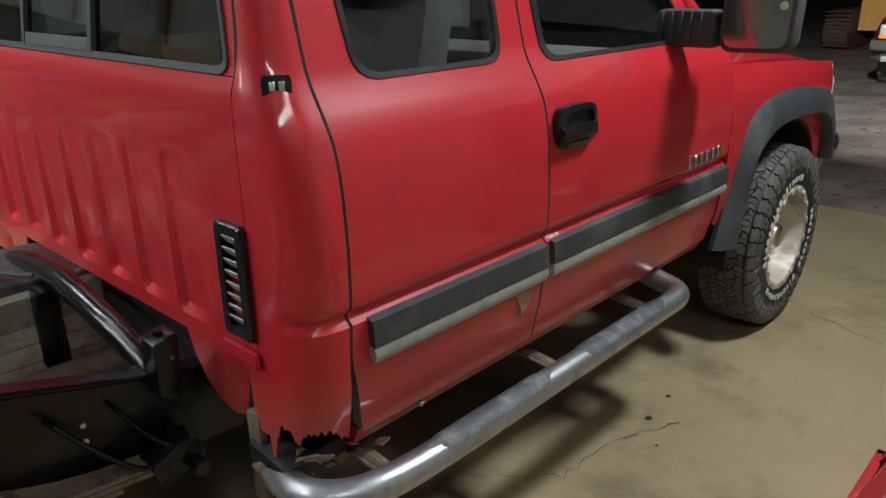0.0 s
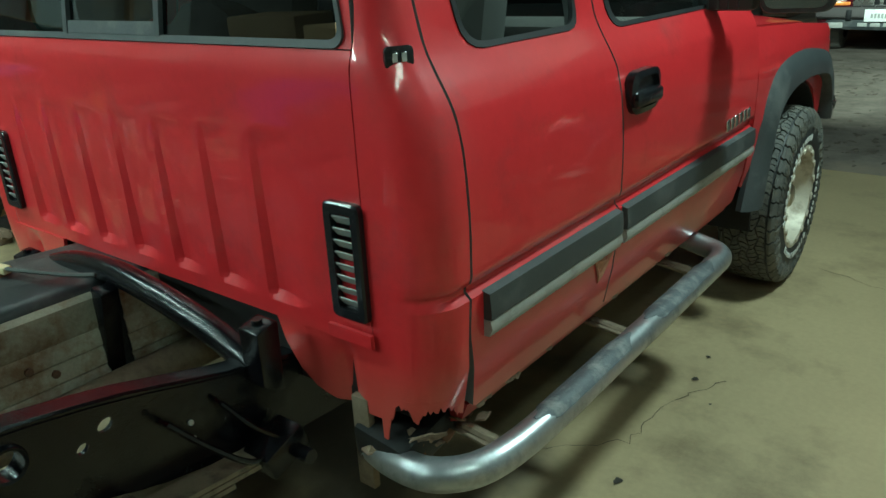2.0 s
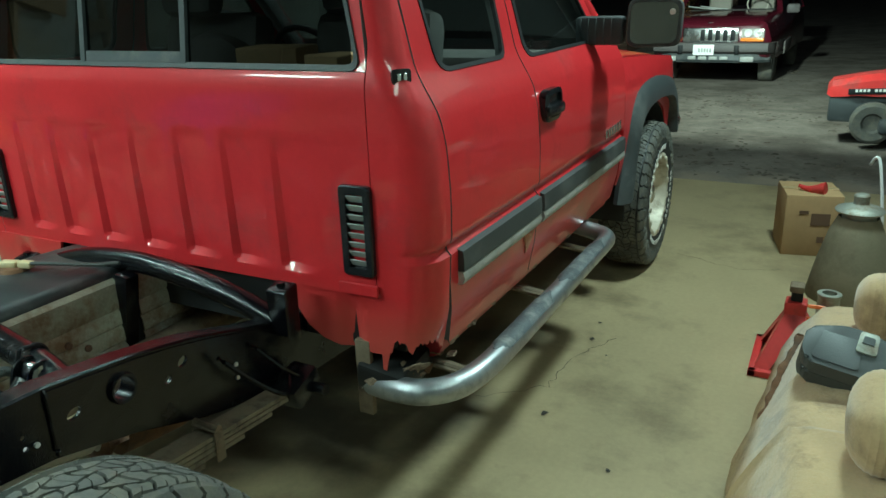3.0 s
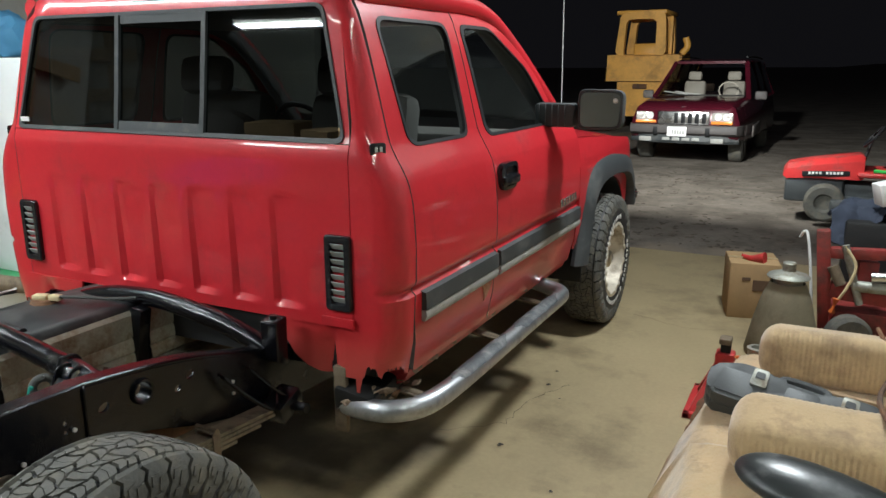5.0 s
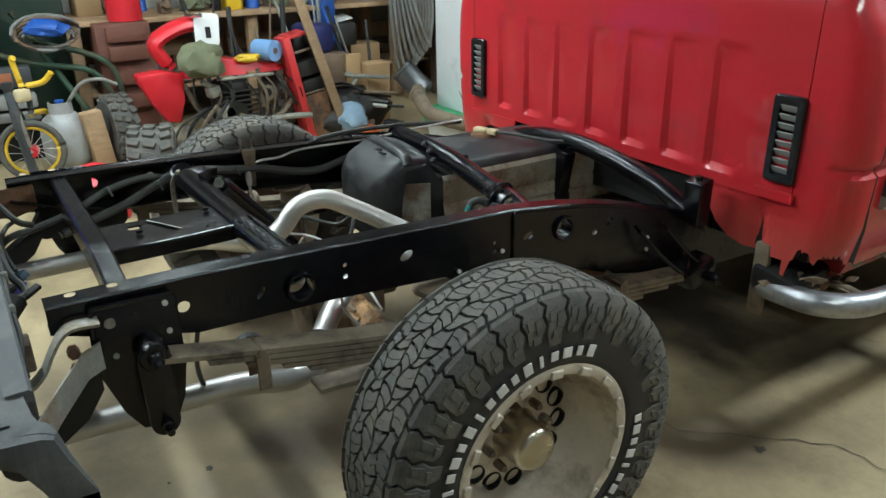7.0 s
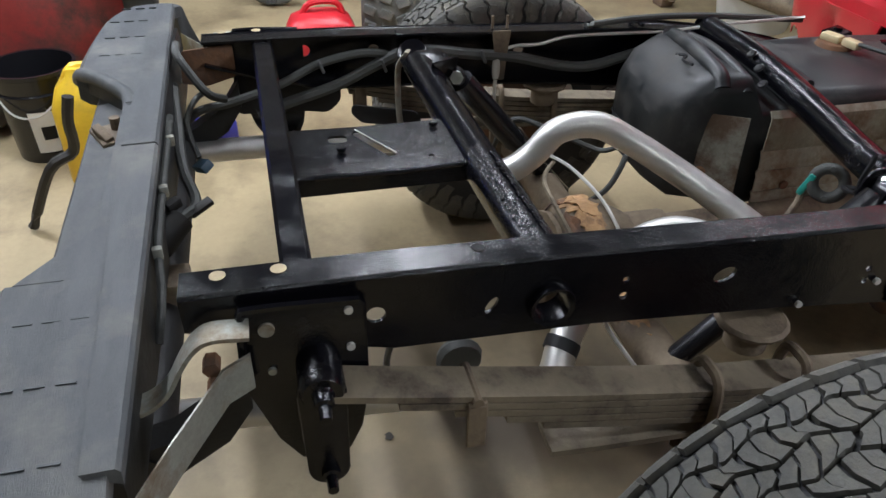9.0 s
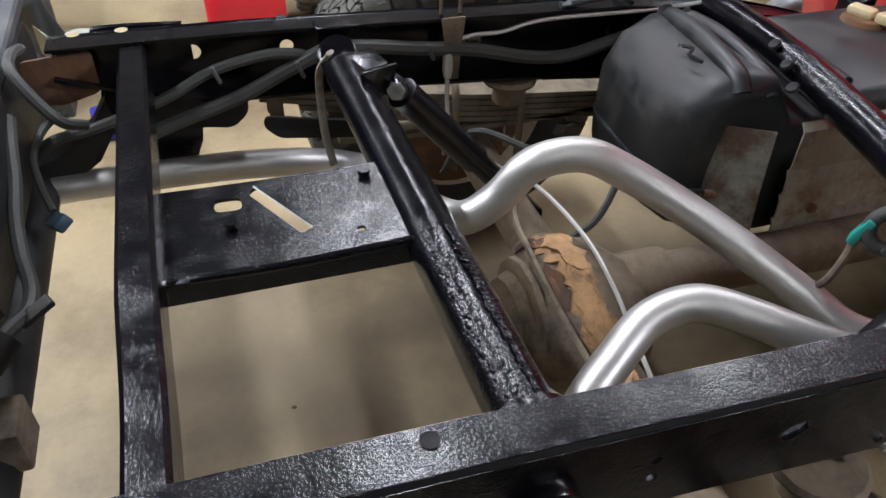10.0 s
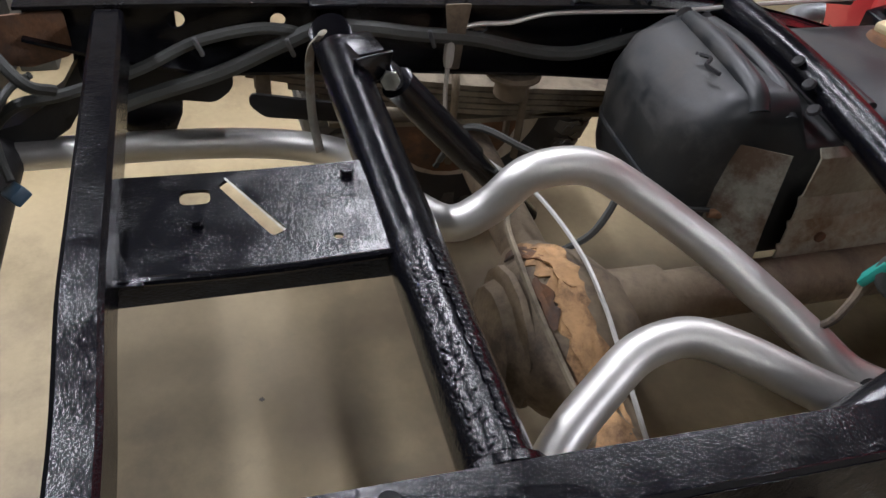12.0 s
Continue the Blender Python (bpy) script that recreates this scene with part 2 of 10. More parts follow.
def glowing(name, colour, strength):
    m = bpy.data.materials.new(name)
    m.use_nodes = True
    b = m.node_tree.nodes["Principled BSDF"]
    b.inputs["Base Color"].default_value = (*colour, 1)
    b.inputs["Emission Color"].default_value = (*colour, 1)
    b.inputs["Emission Strength"].default_value = strength
    return m


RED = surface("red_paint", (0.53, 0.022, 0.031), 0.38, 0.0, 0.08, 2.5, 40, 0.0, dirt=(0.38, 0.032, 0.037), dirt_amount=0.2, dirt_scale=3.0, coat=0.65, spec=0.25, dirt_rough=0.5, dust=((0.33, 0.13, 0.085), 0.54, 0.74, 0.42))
DUSTY_RED = surface("dusty_red_paint", (0.40, 0.028, 0.032), 0.46, 0.0, 0.12, 4, 60, 0.04, dirt=(0.3, 0.12, 0.09), dirt_amount=0.3, dirt_scale=6, coat=0.15)
FADED_RED = surface("faded_red_plastic", (0.5, 0.03, 0.03), 0.42, 0.0, 0.15, 6, 50, 0.05, dirt=(0.16, 0.05, 0.04), dirt_amount=0.3)
DARK_TRIM = surface("dark_plastic_trim", (0.045, 0.05, 0.052), 0.55, 0.0, 0.15, 6, 160, 0.12, dirt=(0.12, 0.12, 0.115), dirt_amount=0.25)
GREY_STRIP = surface("grey_trim_strip", (0.36, 0.36, 0.34), 0.42, 0.0, 0.12, 8, 80, 0.05, dirt=(0.2, 0.17, 0.13), dirt_amount=0.25)
BLACK = surface("black_rubber_seal", (0.010, 0.010, 0.011), 0.55, 0.0, 0.2, 20, 120, 0.1, spec=0.25)
BLACK_GLOSS = surface("black_gloss_plastic", (0.012, 0.012, 0.014), 0.22, 0.0, 0.1, 10, 80, 0.03)
CAB_TRIM = surface("grey_cab_trim", (0.15, 0.152, 0.148), 0.75, 0.0, 0.12, 8, 120, 0.1)
FRAME_BLACK = surface("brushed_on_black_frame_paint", (0.0035, 0.0035, 0.005), 0.17, 0.0, 0.3, 9, 85, 0.75, spec=0.42, dirt=(0.008, 0.0075, 0.007), dirt_amount=0.12, dirt_scale=7, dirt_rough=0.4, deep=0.0013, lumps=290, patchy=True)
FLAT_BLACK = surface("dull_black_chassis", (0.007, 0.007, 0.007), 0.6, 0.0, 0.3, 8, 80, 0.3, dirt=(0.025, 0.021, 0.017), dirt_amount=0.25, dirt_scale=6)
RUBBER = surface("tyre_rubber", (0.092, 0.090, 0.080), 0.78, 0.0, 0.3, 14, 120, 0.5, dirt=(0.14, 0.128, 0.10), dirt_amount=0.4, dirt_scale=10)
RUBBER_DARK = surface("tyre_sidewall", (0.022, 0.022, 0.023), 0.55, 0.0, 0.15, 8, 90, 0.15)
WHITE_LETTER = surface("white_tyre_marks", (0.68, 0.67, 0.64), 0.6, 0.0, 0.12, 20, 90, 0.05)
STEEL_RIM = surface("dull_steel_rim", (0.60, 0.54, 0.44), 0.5, 0.25, 0.15, 8, 70, 0.1, dirt=(0.27, 0.21, 0.15), dirt_amount=0.25, dirt_scale=5)
BRASSY_HUB = surface("polished_hub_cap", (0.58, 0.53, 0.42), 0.3, 1.0, 0.1, 10, 60, 0.03)
STEP_STEEL = surface("satin_worn_step_chrome", (0.464, 0.480, 0.496), 0.34, 0.85, 0.15, 12, 70, 0.06, dirt=(0.3, 0.31, 0.32), dirt_amount=0.3, dirt_scale=9, dirt_rough=0.55)
CHROME = surface("worn_chrome", (0.74, 0.74, 0.73), 0.22, 1.0, 0.1, 10, 60, 0.04, dirt=(0.32, 0.3, 0.27), dirt_amount=0.22, dirt_scale=5, dirt_rough=0.5)
ALUMINISED = surface("aluminised_exhaust_steel", (0.57, 0.56, 0.53), 0.44, 0.85, 0.1, 6, 90, 0.05, stretch=(1, 1, 1))
GALV = surface("weathered_galvanised_steel", (0.34, 0.345, 0.3), 0.55, 0.6, 0.25, 9, 120, 0.15, dirt=(0.22, 0.16, 0.1), dirt_amount=0.3, dirt_scale=8)
RUST = surface("rusty_iron", (0.17, 0.085, 0.04), 0.85, 0.15, 0.4, 9, 70, 0.6, dirt=(0.07, 0.05, 0.04), dirt_amount=0.45, dirt_scale=6)
DUSTY_IRON = surface("dusty_iron", (0.20, 0.155, 0.102), 0.75, 0.25, 0.3, 8, 80, 0.4, dirt=(0.08, 0.062, 0.048), dirt_amount=0.35, dirt_scale=8)
SPRING_STEEL = surface("dusty_spring_steel", (0.205, 0.17, 0.115), 0.7, 0.2, 0.25, 9, 80, 0.3, dirt=(0.07, 0.055, 0.042), dirt_amount=0.35, dirt_scale=10)
FLAKE = surface("tan_flaking_scale", (0.42, 0.25, 0.115), 0.85, 0.05, 0.35, 18, 80, 0.6, dirt=(0.12, 0.07, 0.04), dirt_amount=0.4, dirt_scale=16)
SKID = surface("dull_galvanised_skid_steel", (0.36, 0.345, 0.27), 0.6, 0.2, 0.3, 10, 110, 0.2, dirt=(0.2, 0.13, 0.07), dirt_amount=0.35, dirt_scale=7)
SHIELD = surface("grimy_heat_shield_steel", (0.2, 0.19, 0.155), 0.6, 0.4, 0.4, 12, 90, 0.3, dirt=(0.1, 0.065, 0.04), dirt_amount=0.5, dirt_scale=11)
TANK_PLASTIC = surface("black_fuel_tank_plastic", (0.016, 0.018, 0.019), 0.4, 0.0, 0.2, 5, 90, 0.1, dirt=(0.07, 0.066, 0.06), dirt_amount=0.35, dirt_scale=4)
HOSE = surface("ribbed_loom_plastic", (0.05, 0.052, 0.047), 0.6, 0.0, 0.2, 12, 200, 0.4)
LINE_STEEL = surface("steel_brake_line", (0.62, 0.61, 0.57), 0.4, 0.3, 0.12, 20, 90, 0.05)
TEAL = surface("teal_rubber", (0.03, 0.3, 0.24), 0.5, 0.0, 0.15, 20, 90, 0.1)
BUMPER_PAD = surface("grey_bumper_pad", (0.062, 0.067, 0.07), 0.6, 0.0, 0.35, 7, 150, 0.35, dirt=(0.14, 0.14, 0.13), dirt_amount=0.3, dirt_scale=6, stretch=(1, 5, 1))
CREAM = surface("pale_plastic", (0.62, 0.52, 0.3), 0.5, 0.0, 0.15, 15, 60, 0.05)
SEAT_CLOTH = surface("grey_seat_cloth", (0.13, 0.125, 0.115), 0.9, 0.0, 0.2, 8, 150, 0.3)
SEAT_LIGHT = surface("pale_seat_leather", (0.45, 0.41, 0.34), 0.6, 0.0, 0.12, 8, 90, 0.1)
WINDOW = clear_glass("tinted_window", (0.74, 0.79, 0.77), 0.02)
PALE_RUST = surface("pale_flaking_rust", (0.33, 0.25, 0.18), 0.9, 0.05, 0.3, 14, 90, 0.5, dirt=(0.14, 0.08, 0.05), dirt_amount=0.35, dirt_scale=20)
QUARTER_GLASS = clear_glass("quarter_window_glass", (0.46, 0.49, 0.48), 0.01)
DARK_WINDOW = clear_glass("dark_tinted_window", (0.10, 0.108, 0.108), 0.0)
MIRROR = surface("mirror_glass", (0.8, 0.84, 0.82), 0.03, 1.0, 0.02, 3, 30, 0.0)


CONCRETE = surface("stained_and_shaded_concrete", (0.37, 0.295, 0.165), 0.6, 0.0, 0.16, 1.1, 45, 0.12, dirt=(0.19, 0.145, 0.08), dirt_amount=0.3, dirt_scale=1.6, dirt_rough=0.5)
GRAVEL = surface("packed_dirt_and_gravel", (0.165, 0.14, 0.115), 0.95, 0.0, 0.45, 2.2, 26, 0.9, dirt=(0.075, 0.06, 0.045), dirt_amount=0.42, dirt_scale=1.3)
WALL_WHITE = surface("white_wall_sheeting", (0.34, 0.34, 0.31), 0.5, 0.0, 0.1, 3, 40, 0.05, dirt=(0.4, 0.36, 0.28), dirt_amount=0.3, dirt_scale=2)
WOOD = surface("bare_stud_timber", (0.36, 0.24, 0.13), 0.75, 0.0, 0.25, 6, 40, 0.2, dirt=(0.2, 0.13, 0.07), dirt_amount=0.3, stretch=(1, 1, 6), per_piece=0.2)
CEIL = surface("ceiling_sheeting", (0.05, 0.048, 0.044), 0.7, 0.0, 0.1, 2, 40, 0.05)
FIX_WHITE = surface("white_enamel", (0.75, 0.75, 0.72), 0.35, 0.0, 0.05, 8, 60, 0.02)
TUBE_GLOW = glowing("lit_fluorescent_tube", (1.0, 0.97, 0.86), 26.0)
CRACK = surface("dark_crack_dirt", (0.085, 0.068, 0.047), 0.9, 0.0, 0.3, 20, 60, 0.2)

# oil, dirt and painted shade in the slab: (x, y, reach, depth of tone)
def stain_and_shade(material, spots, colour):
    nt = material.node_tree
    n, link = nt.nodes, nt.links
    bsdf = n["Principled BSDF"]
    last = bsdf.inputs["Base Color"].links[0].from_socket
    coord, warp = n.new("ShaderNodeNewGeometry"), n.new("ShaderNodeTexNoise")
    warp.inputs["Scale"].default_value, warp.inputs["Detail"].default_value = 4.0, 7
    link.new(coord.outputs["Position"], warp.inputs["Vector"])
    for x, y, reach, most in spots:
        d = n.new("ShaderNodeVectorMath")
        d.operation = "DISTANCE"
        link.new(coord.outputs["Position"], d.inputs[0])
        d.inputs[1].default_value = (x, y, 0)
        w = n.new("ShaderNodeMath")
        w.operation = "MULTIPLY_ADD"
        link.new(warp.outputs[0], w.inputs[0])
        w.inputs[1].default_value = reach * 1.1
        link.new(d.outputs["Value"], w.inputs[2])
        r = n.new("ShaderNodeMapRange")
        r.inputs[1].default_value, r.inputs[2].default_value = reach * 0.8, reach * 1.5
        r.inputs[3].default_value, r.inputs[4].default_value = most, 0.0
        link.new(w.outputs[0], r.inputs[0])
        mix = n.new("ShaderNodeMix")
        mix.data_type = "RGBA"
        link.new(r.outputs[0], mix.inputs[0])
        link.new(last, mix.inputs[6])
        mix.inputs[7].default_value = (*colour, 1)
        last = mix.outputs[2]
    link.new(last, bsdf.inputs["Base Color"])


# stains round the chassis, plus spots painted where the floor lies in shade
stain_and_shade(CONCRETE, [(-0.1, -1.5, 0.75, 0.42), (0.1, -1.15, 0.3, 0.5), (0.78, -0.3, 0.3, 0.6), (0.15, -1.0, 0.5, 0.7), (0.55, -0.55, 0.35, 0.5), (0.62, -1.35, 0.14, 0.6), (0.2, -1.2, 0.22, 0.5), (-0.5, -1.15, 0.3, 0.5), (0.2, 0.1, 0.5, 0.55), (1.9, 2.6, 0.25, 0.3), (1.5, -0.6, 0.3, 0.25), (-0.6, -1.6, 0.8, 0.3), (-0.45, -1.0, 0.45, 0.85), (-0.35, -0.5, 0.5, 0.8), (0.08, -1.36, 0.17, 0.6), (-0.16, -1.5, 0.15, 0.6), (0.25, -1.5, 0.2, 0.45), (0.82, -0.12, 0.35, 0.6), (0.65, -2.0, 0.85, 0.38), (0.95, -2.4, 1.1, 0.38)], (0.095, 0.07, 0.042))
# shade under the back of the cab, painted near black into the slab
stain_and_shade(CONCRETE, [(0.05, 0.42, 0.55, 0.9), (-0.55, 0.25, 0.42, 0.85), (0.48, 0.36, 0.34, 0.85), (0.62, -0.45, 0.14, 0.5), (0.25, 1.0, 0.5, 0.7), (0.72, 0.62, 0.26, 0.75), (0.62, 1.3, 0.3, 0.75)], (0.03, 0.023, 0.015))

stain_and_shade(GRAVEL, [(0.9 + 0.55 * k, 4.80 + 0.10 * (k % 2), 0.33, 0.6) for k in range(7)], (0.27, 0.215, 0.155))

FLOOR_X0, FLOOR_X1, FLOOR_Y0, FLOOR_Y1 = -5.3, 5.2, -7.0, 4.62

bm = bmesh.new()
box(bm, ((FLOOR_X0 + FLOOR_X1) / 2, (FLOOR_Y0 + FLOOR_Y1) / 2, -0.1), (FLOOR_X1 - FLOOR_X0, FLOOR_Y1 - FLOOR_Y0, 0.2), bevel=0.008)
tagged(part("floor", bm, CONCRETE), "tan stained concrete garage floor slab with hairline cracks and painted shade", "floor", kind="structure")


def ground_height(x, y):
    ramp = min(1, max(0, (y - 4.6) / 4.0))
    # rise at the right, added so the far ground catches the flood lamp
    light_slope = 0.085 * min(40.0, max(0.0, x - 3.6)) * min(1, max(0, (y - 9.0) / 9.0))
    return -0.03 + 0.01 * ramp + 0.03 * noise.noise((x * 0.6, y * 0.6, 0)) * min(1, max(0, (y - 4.7) / 1.5)) + light_slope


bm = bmesh.new()
xs = [-900, -300, -100, -40, -20] + span(-12, 12, 96) + [20, 40, 100, 300, 900]
ys = [FLOOR_Y1 - 0.02] + span(4.8, 24, 110)[1:] + [28, 34, 45, 70, 120, 300, 900]
grid(bm, lambda x, y: (x, y, ground_height(x, y) if y > FLOOR_Y1 else -0.03), xs, ys)
grid(bm, lambda x, y: (x, y, -0.21 if y > -1000 else 0), [-900, -30, 30, 900], [-900, -7.5, FLOOR_Y1 - 0.02])
tagged(part("ground", bm, GRAVEL), "dark packed dirt and gravel yard outside at night", "ground", kind="structure")

# walls, ceiling
WALL_H = 3.4


def wall(name, boxes, label, material=WALL_WHITE):
    bm = bmesh.new()
    for c, s in boxes:
        box(bm, c, s)
    return tagged(part(name, bm, material), label, "wall", kind="structure")


wall_west = wall("wall_west", [((FLOOR_X0 - 0.06, 0.5, WALL_H / 2), (0.12, 8.4, WALL_H))], "white sheeted pole-barn side wall behind bare timber studs")
# unseen walls behind the truck, coloured dark to calm the rear window's reflection
WALL_DARK = surface("dark_unseen_wall", (0.09, 0.08, 0.065), 0.8, 0.0, 0.2, 3, 40, 0.1, dirt=(0.05, 0.04, 0.03), dirt_amount=0.3)
wall("wall_south", [((0, FLOOR_Y0 - 0.06, WALL_H / 2), (10.74, 0.12, WALL_H)), ((FLOOR_X0 - 0.06, -5.35, WALL_H / 2), (0.12, 3.3, WALL_H))], "unseen back wall of the garage, coloured dark to dim reflections", WALL_DARK)
wall("wall_east", [((FLOOR_X1 + 0.06, -1.2, WALL_H / 2), (0.12, 11.8, WALL_H))], "white sheeted side wall of the garage")
wall("wall_north", [((-4.0, FLOOR_Y1 + 0.06, WALL_H / 2), (2.6, 0.12, WALL_H)), ((4.85, FLOOR_Y1 + 0.06, WALL_H / 2), (0.7, 0.12, WALL_H)), ((0.9, FLOOR_Y1 + 0.06, 3.55), (7.2, 0.12, 1.5))], "front wall of the garage with a wide open doorway")
# unseen ceiling, coloured near black to dim its reflection in the rear window
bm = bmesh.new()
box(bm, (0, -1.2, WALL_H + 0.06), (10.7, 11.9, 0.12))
tagged(part("ceiling", bm, CEIL), "dark sheeted garage ceiling", "ceiling", kind="structure")

# studs and girts on the side wall, each a piece of its own
bm = bmesh.new()
box(bm, (0, 0, 0), (0.10, 0.045, WALL_H - 0.02), bevel=0.004)
stud_mesh = part("stud", bm, WOOD, wall_west)
stud_mesh.location = (FLOOR_X0 + 0.05, -3.0, WALL_H / 2)
for k in range(5, 13):
    ob = stud_mesh.copy()
    scene.collection.objects.link(ob)
    ob.location = (FLOOR_X0 + 0.05, -6.6 + k * 0.9, WALL_H / 2)
bm = bmesh.new()
box(bm, (0, 0, 0), (0.04, 8.0, 0.14), bevel=0.004)
girt = part("girt", bm, WOOD, wall_west)
girt.location = (FLOOR_X0 + 0.121, 0.5, 0.55)
for z in (1.28, 1.72, 2.45):
    ob = girt.copy()
    scene.collection.objects.link(ob)
    ob.location = (FLOOR_X0 + 0.121, 0.5, z)

# ceiling light fixtures
def fixture(x, y, z, turn, length, power):
    ob = thing("ceiling_light", "white fluorescent shop light with two lit tubes under the ceiling", "light", (x, y, z), "ceiling lights")
    bm = bmesh.new()
    prism(bm, [(-0.09, 0.0), (0.09, 0.0), (0.05, 0.055), (-0.05, 0.055)], pose(-length / 2 - 0.03, 0, 0.03, 90, 0, 90), length + 0.06, 0.004)
    body = part("housing", bm, FIX_WHITE)
    tubes = []
    for s in (-0.045, 0.045):
        bm = bmesh.new()
        cyl(bm, (-length / 2, s, 0.005), (length / 2, s, 0.005), 0.0125, seg=10)
        tubes.append(part("tube", bm, TUBE_GLOW))
    for k in (-0.45, 0.45):
        bm = bmesh.new()
        cyl(bm, (k, 0, 0.08), (k, 0, WALL_H - z), 0.004, seg=6)
        tubes.append(part("hanger", bm, BLACK))
    for o in [body] + tubes:
        o.parent = ob
    ob.matrix_basis = pose(x, y, z, 0, 0, turn)
    lamp = bpy.data.lights.new("shop_light", "AREA")
    lamp.shape, lamp.size, lamp.size_y = "RECTANGLE", length, 0.14
    lamp.energy, lamp.color = power, (1.0, 0.975, 0.93)
    lo = new("shop_light", lamp)
    lo.matrix_world = pose(x, y, z - 0.012, 0, 0, turn)


for row in FIXTURES:
    fixture(*row)

# single bulb in a ceiling socket beside the truck
bulb = thing("bulb_lamp", "bare white bulb in a porcelain socket under the ceiling", "lamp", (BULB[0], BULB[1], WALL_H))
bm = bmesh.new()
lathe(bm, [(0.0, 0.0), (0.06, 0.0), (0.055, -0.03), (0.03, -0.07), (0.0, -0.07)], Matrix.Translation((BULB[0], BULB[1], WALL_H)), 20)
part("socket", bm, FIX_WHITE, bulb)
bm = bmesh.new()
lathe(bm, [(0.0, -0.19), (0.03, -0.185), (0.045, -0.15), (0.04, -0.11), (0.018, -0.08), (0.016, -0.06)], Matrix.Translation((BULB[0], BULB[1], WALL_H)), 20)
part("bulb", bm, TUBE_GLOW, bulb).visible_shadow = False
lamp = bpy.data.lights.new("bulb_light", "POINT")
lamp.energy, lamp.color, lamp.shadow_soft_size = BULB[3], (1.0, 0.975, 0.93), 0.2
new("bulb_light", lamp).matrix_world = Matrix.Translation((BULB[0], BULB[1], BULB[2] + 0.08))

# flood lamp over the doorway, outside
yard = thing("flood_lamp", "black outdoor flood lamp over the open garage doorway", "lamp", YARD_LAMP[:3])
bm = bmesh.new()
box(bm, (YARD_LAMP[0], YARD_LAMP[1] + 0.02, YARD_LAMP[2] + 0.05), (0.24, 0.1, 0.18), (-30, 0, 0), 0.01)
part("housing", bm, BLACK, yard)
bm = bmesh.new()
cyl(bm, (YARD_LAMP[0], YARD_LAMP[1] - 0.21, YARD_LAMP[2] + 0.08), (YARD_LAMP[0], YARD_LAMP[1], YARD_LAMP[2] + 0.08), 0.015, seg=8)
part("arm", bm, BLACK, yard)
lamp = bpy.data.lights.new("flood_light", "AREA")
lamp.shape, lamp.size, lamp.size_y = "RECTANGLE", 0.22, 0.16
lamp.energy, lamp.color, lamp.spread = YARD_LAMP[3], (1.0, 0.94, 0.84), radians(138)
new("flood_light", lamp).matrix_world = look((YARD_LAMP[0], YARD_LAMP[1] + 0.08, YARD_LAMP[2]), (4.0, 30.0, 2.4))


# cracks: thin wandering strips in the slab
def crack(points, width, seed):
    rng = random.Random(seed)
    bm = bmesh.new()
    path = []
    for a, b in zip(points, points[1:]):
        for k in range(9):
            t = k / 9
            path.append((a[0] + (b[0] - a[0]) * t + rng.uniform(-0.012, 0.012), a[1] + (b[1] - a[1]) * t + rng.uniform(-0.012, 0.012)))
    rows = []
    for i, (x, y) in enumerate(path):
        nx, ny = path[min(i + 1, len(path) - 1)][0] - path[max(0, i - 1)][0], path[min(i + 1, len(path) - 1)][1] - path[max(0, i - 1)][1]
        d = math.hypot(nx, ny) or 1
        w = width * rng.uniform(0.3, 1.0) / 2
        rows.append((bm.verts.new((x - ny / d * w, y + nx / d * w, 0.0035)), bm.verts.new((x + ny / d * w, y - nx / d * w, 0.0035))))
    for a, b in zip(rows, rows[1:]):
        bm.faces.new((a[0], a[1], b[1], b[0]))
    return tagged(part("crack", bm, CRACK), "hairline crack in the concrete slab", "crack", "floor cracks", "structure")


crack([(0.75, 0.75), (0.98, 0.95), (1.0, 1.25), (1.12, 1.5)], 0.004, 1)
crack([(0.2, -0.35), (0.75, -0.28), (1.05, 0.05), (1.35, 0.1)], 0.006, 2)
crack([(1.3, -0.55), (1.2, -0.95), (1.5, -1.4)], 0.005, 3)
crack([(1.15, 2.75), (1.5, 2.6), (1.75, 2.7)], 0.004, 4)

# oil spots and crumbs on the slab
rng = random.Random(11)
SPOT = surface("dark_oil_spot", (0.035, 0.028, 0.02), 0.5, 0.0, 0.3, 20, 60, 0.05)
for x, y, r in ((1.037, 0.75, 0.016), (1.019, 1.435, 0.014), (0.374, -1.477, 0.011), (0.40, -1.44, 0.012), (0.43, -1.45, 0.009), (1.12, 1.30, 0.006), (1.2, -0.42, 0.02), (1.1, -0.5, 0.014), (1.3, -0.6, 0.01), (1.25, 0.25, 0.008), (1.35, 0.5, 0.009), (0.95, -0.15, 0.02), (0.1, -1.6, 0.014), (-0.25, -1.62, 0.006), (1.0, 1.62, 0.01), (0.1, -1.72, 0.006)):
    bm = bmesh.new()
    ring = [bm.verts.new((x + r * rng.uniform(0.5, 1.25) * math.cos(a), y + r * rng.uniform(0.5, 1.25) * math.sin(a), 0.004)) for a in span(0, math.tau, 11)[:-1]]
    bm.faces.new(ring)
    tagged(part("oil_spot", bm, SPOT), "small dark oil spot on the concrete", "stain", "oil spots", "structure")


# ==== pickup cab ====
WHEEL_R = 0.405
cab = thing("pickup_truck", "red extended-cab pickup with the cargo bed taken off, parked", "truck", (0, 1.2, 0))

half_table = lerp_table([(0.45, 0.925), (0.55, 0.95), (0.68, 0.978), (0.838, 0.988), (0.852, 0.974), (0.862, 0.974), (0.874, 0.988), (0.89, 0.992), (1.0, 0.994), (1.15, 0.985), (1.23, 0.965), (1.275, 0.935), (1.31, 0.905), (1.4, 0.885), (1.6, 0.835), (1.74, 0.795), (1.80, 0.765), (1.86, 0.70)])


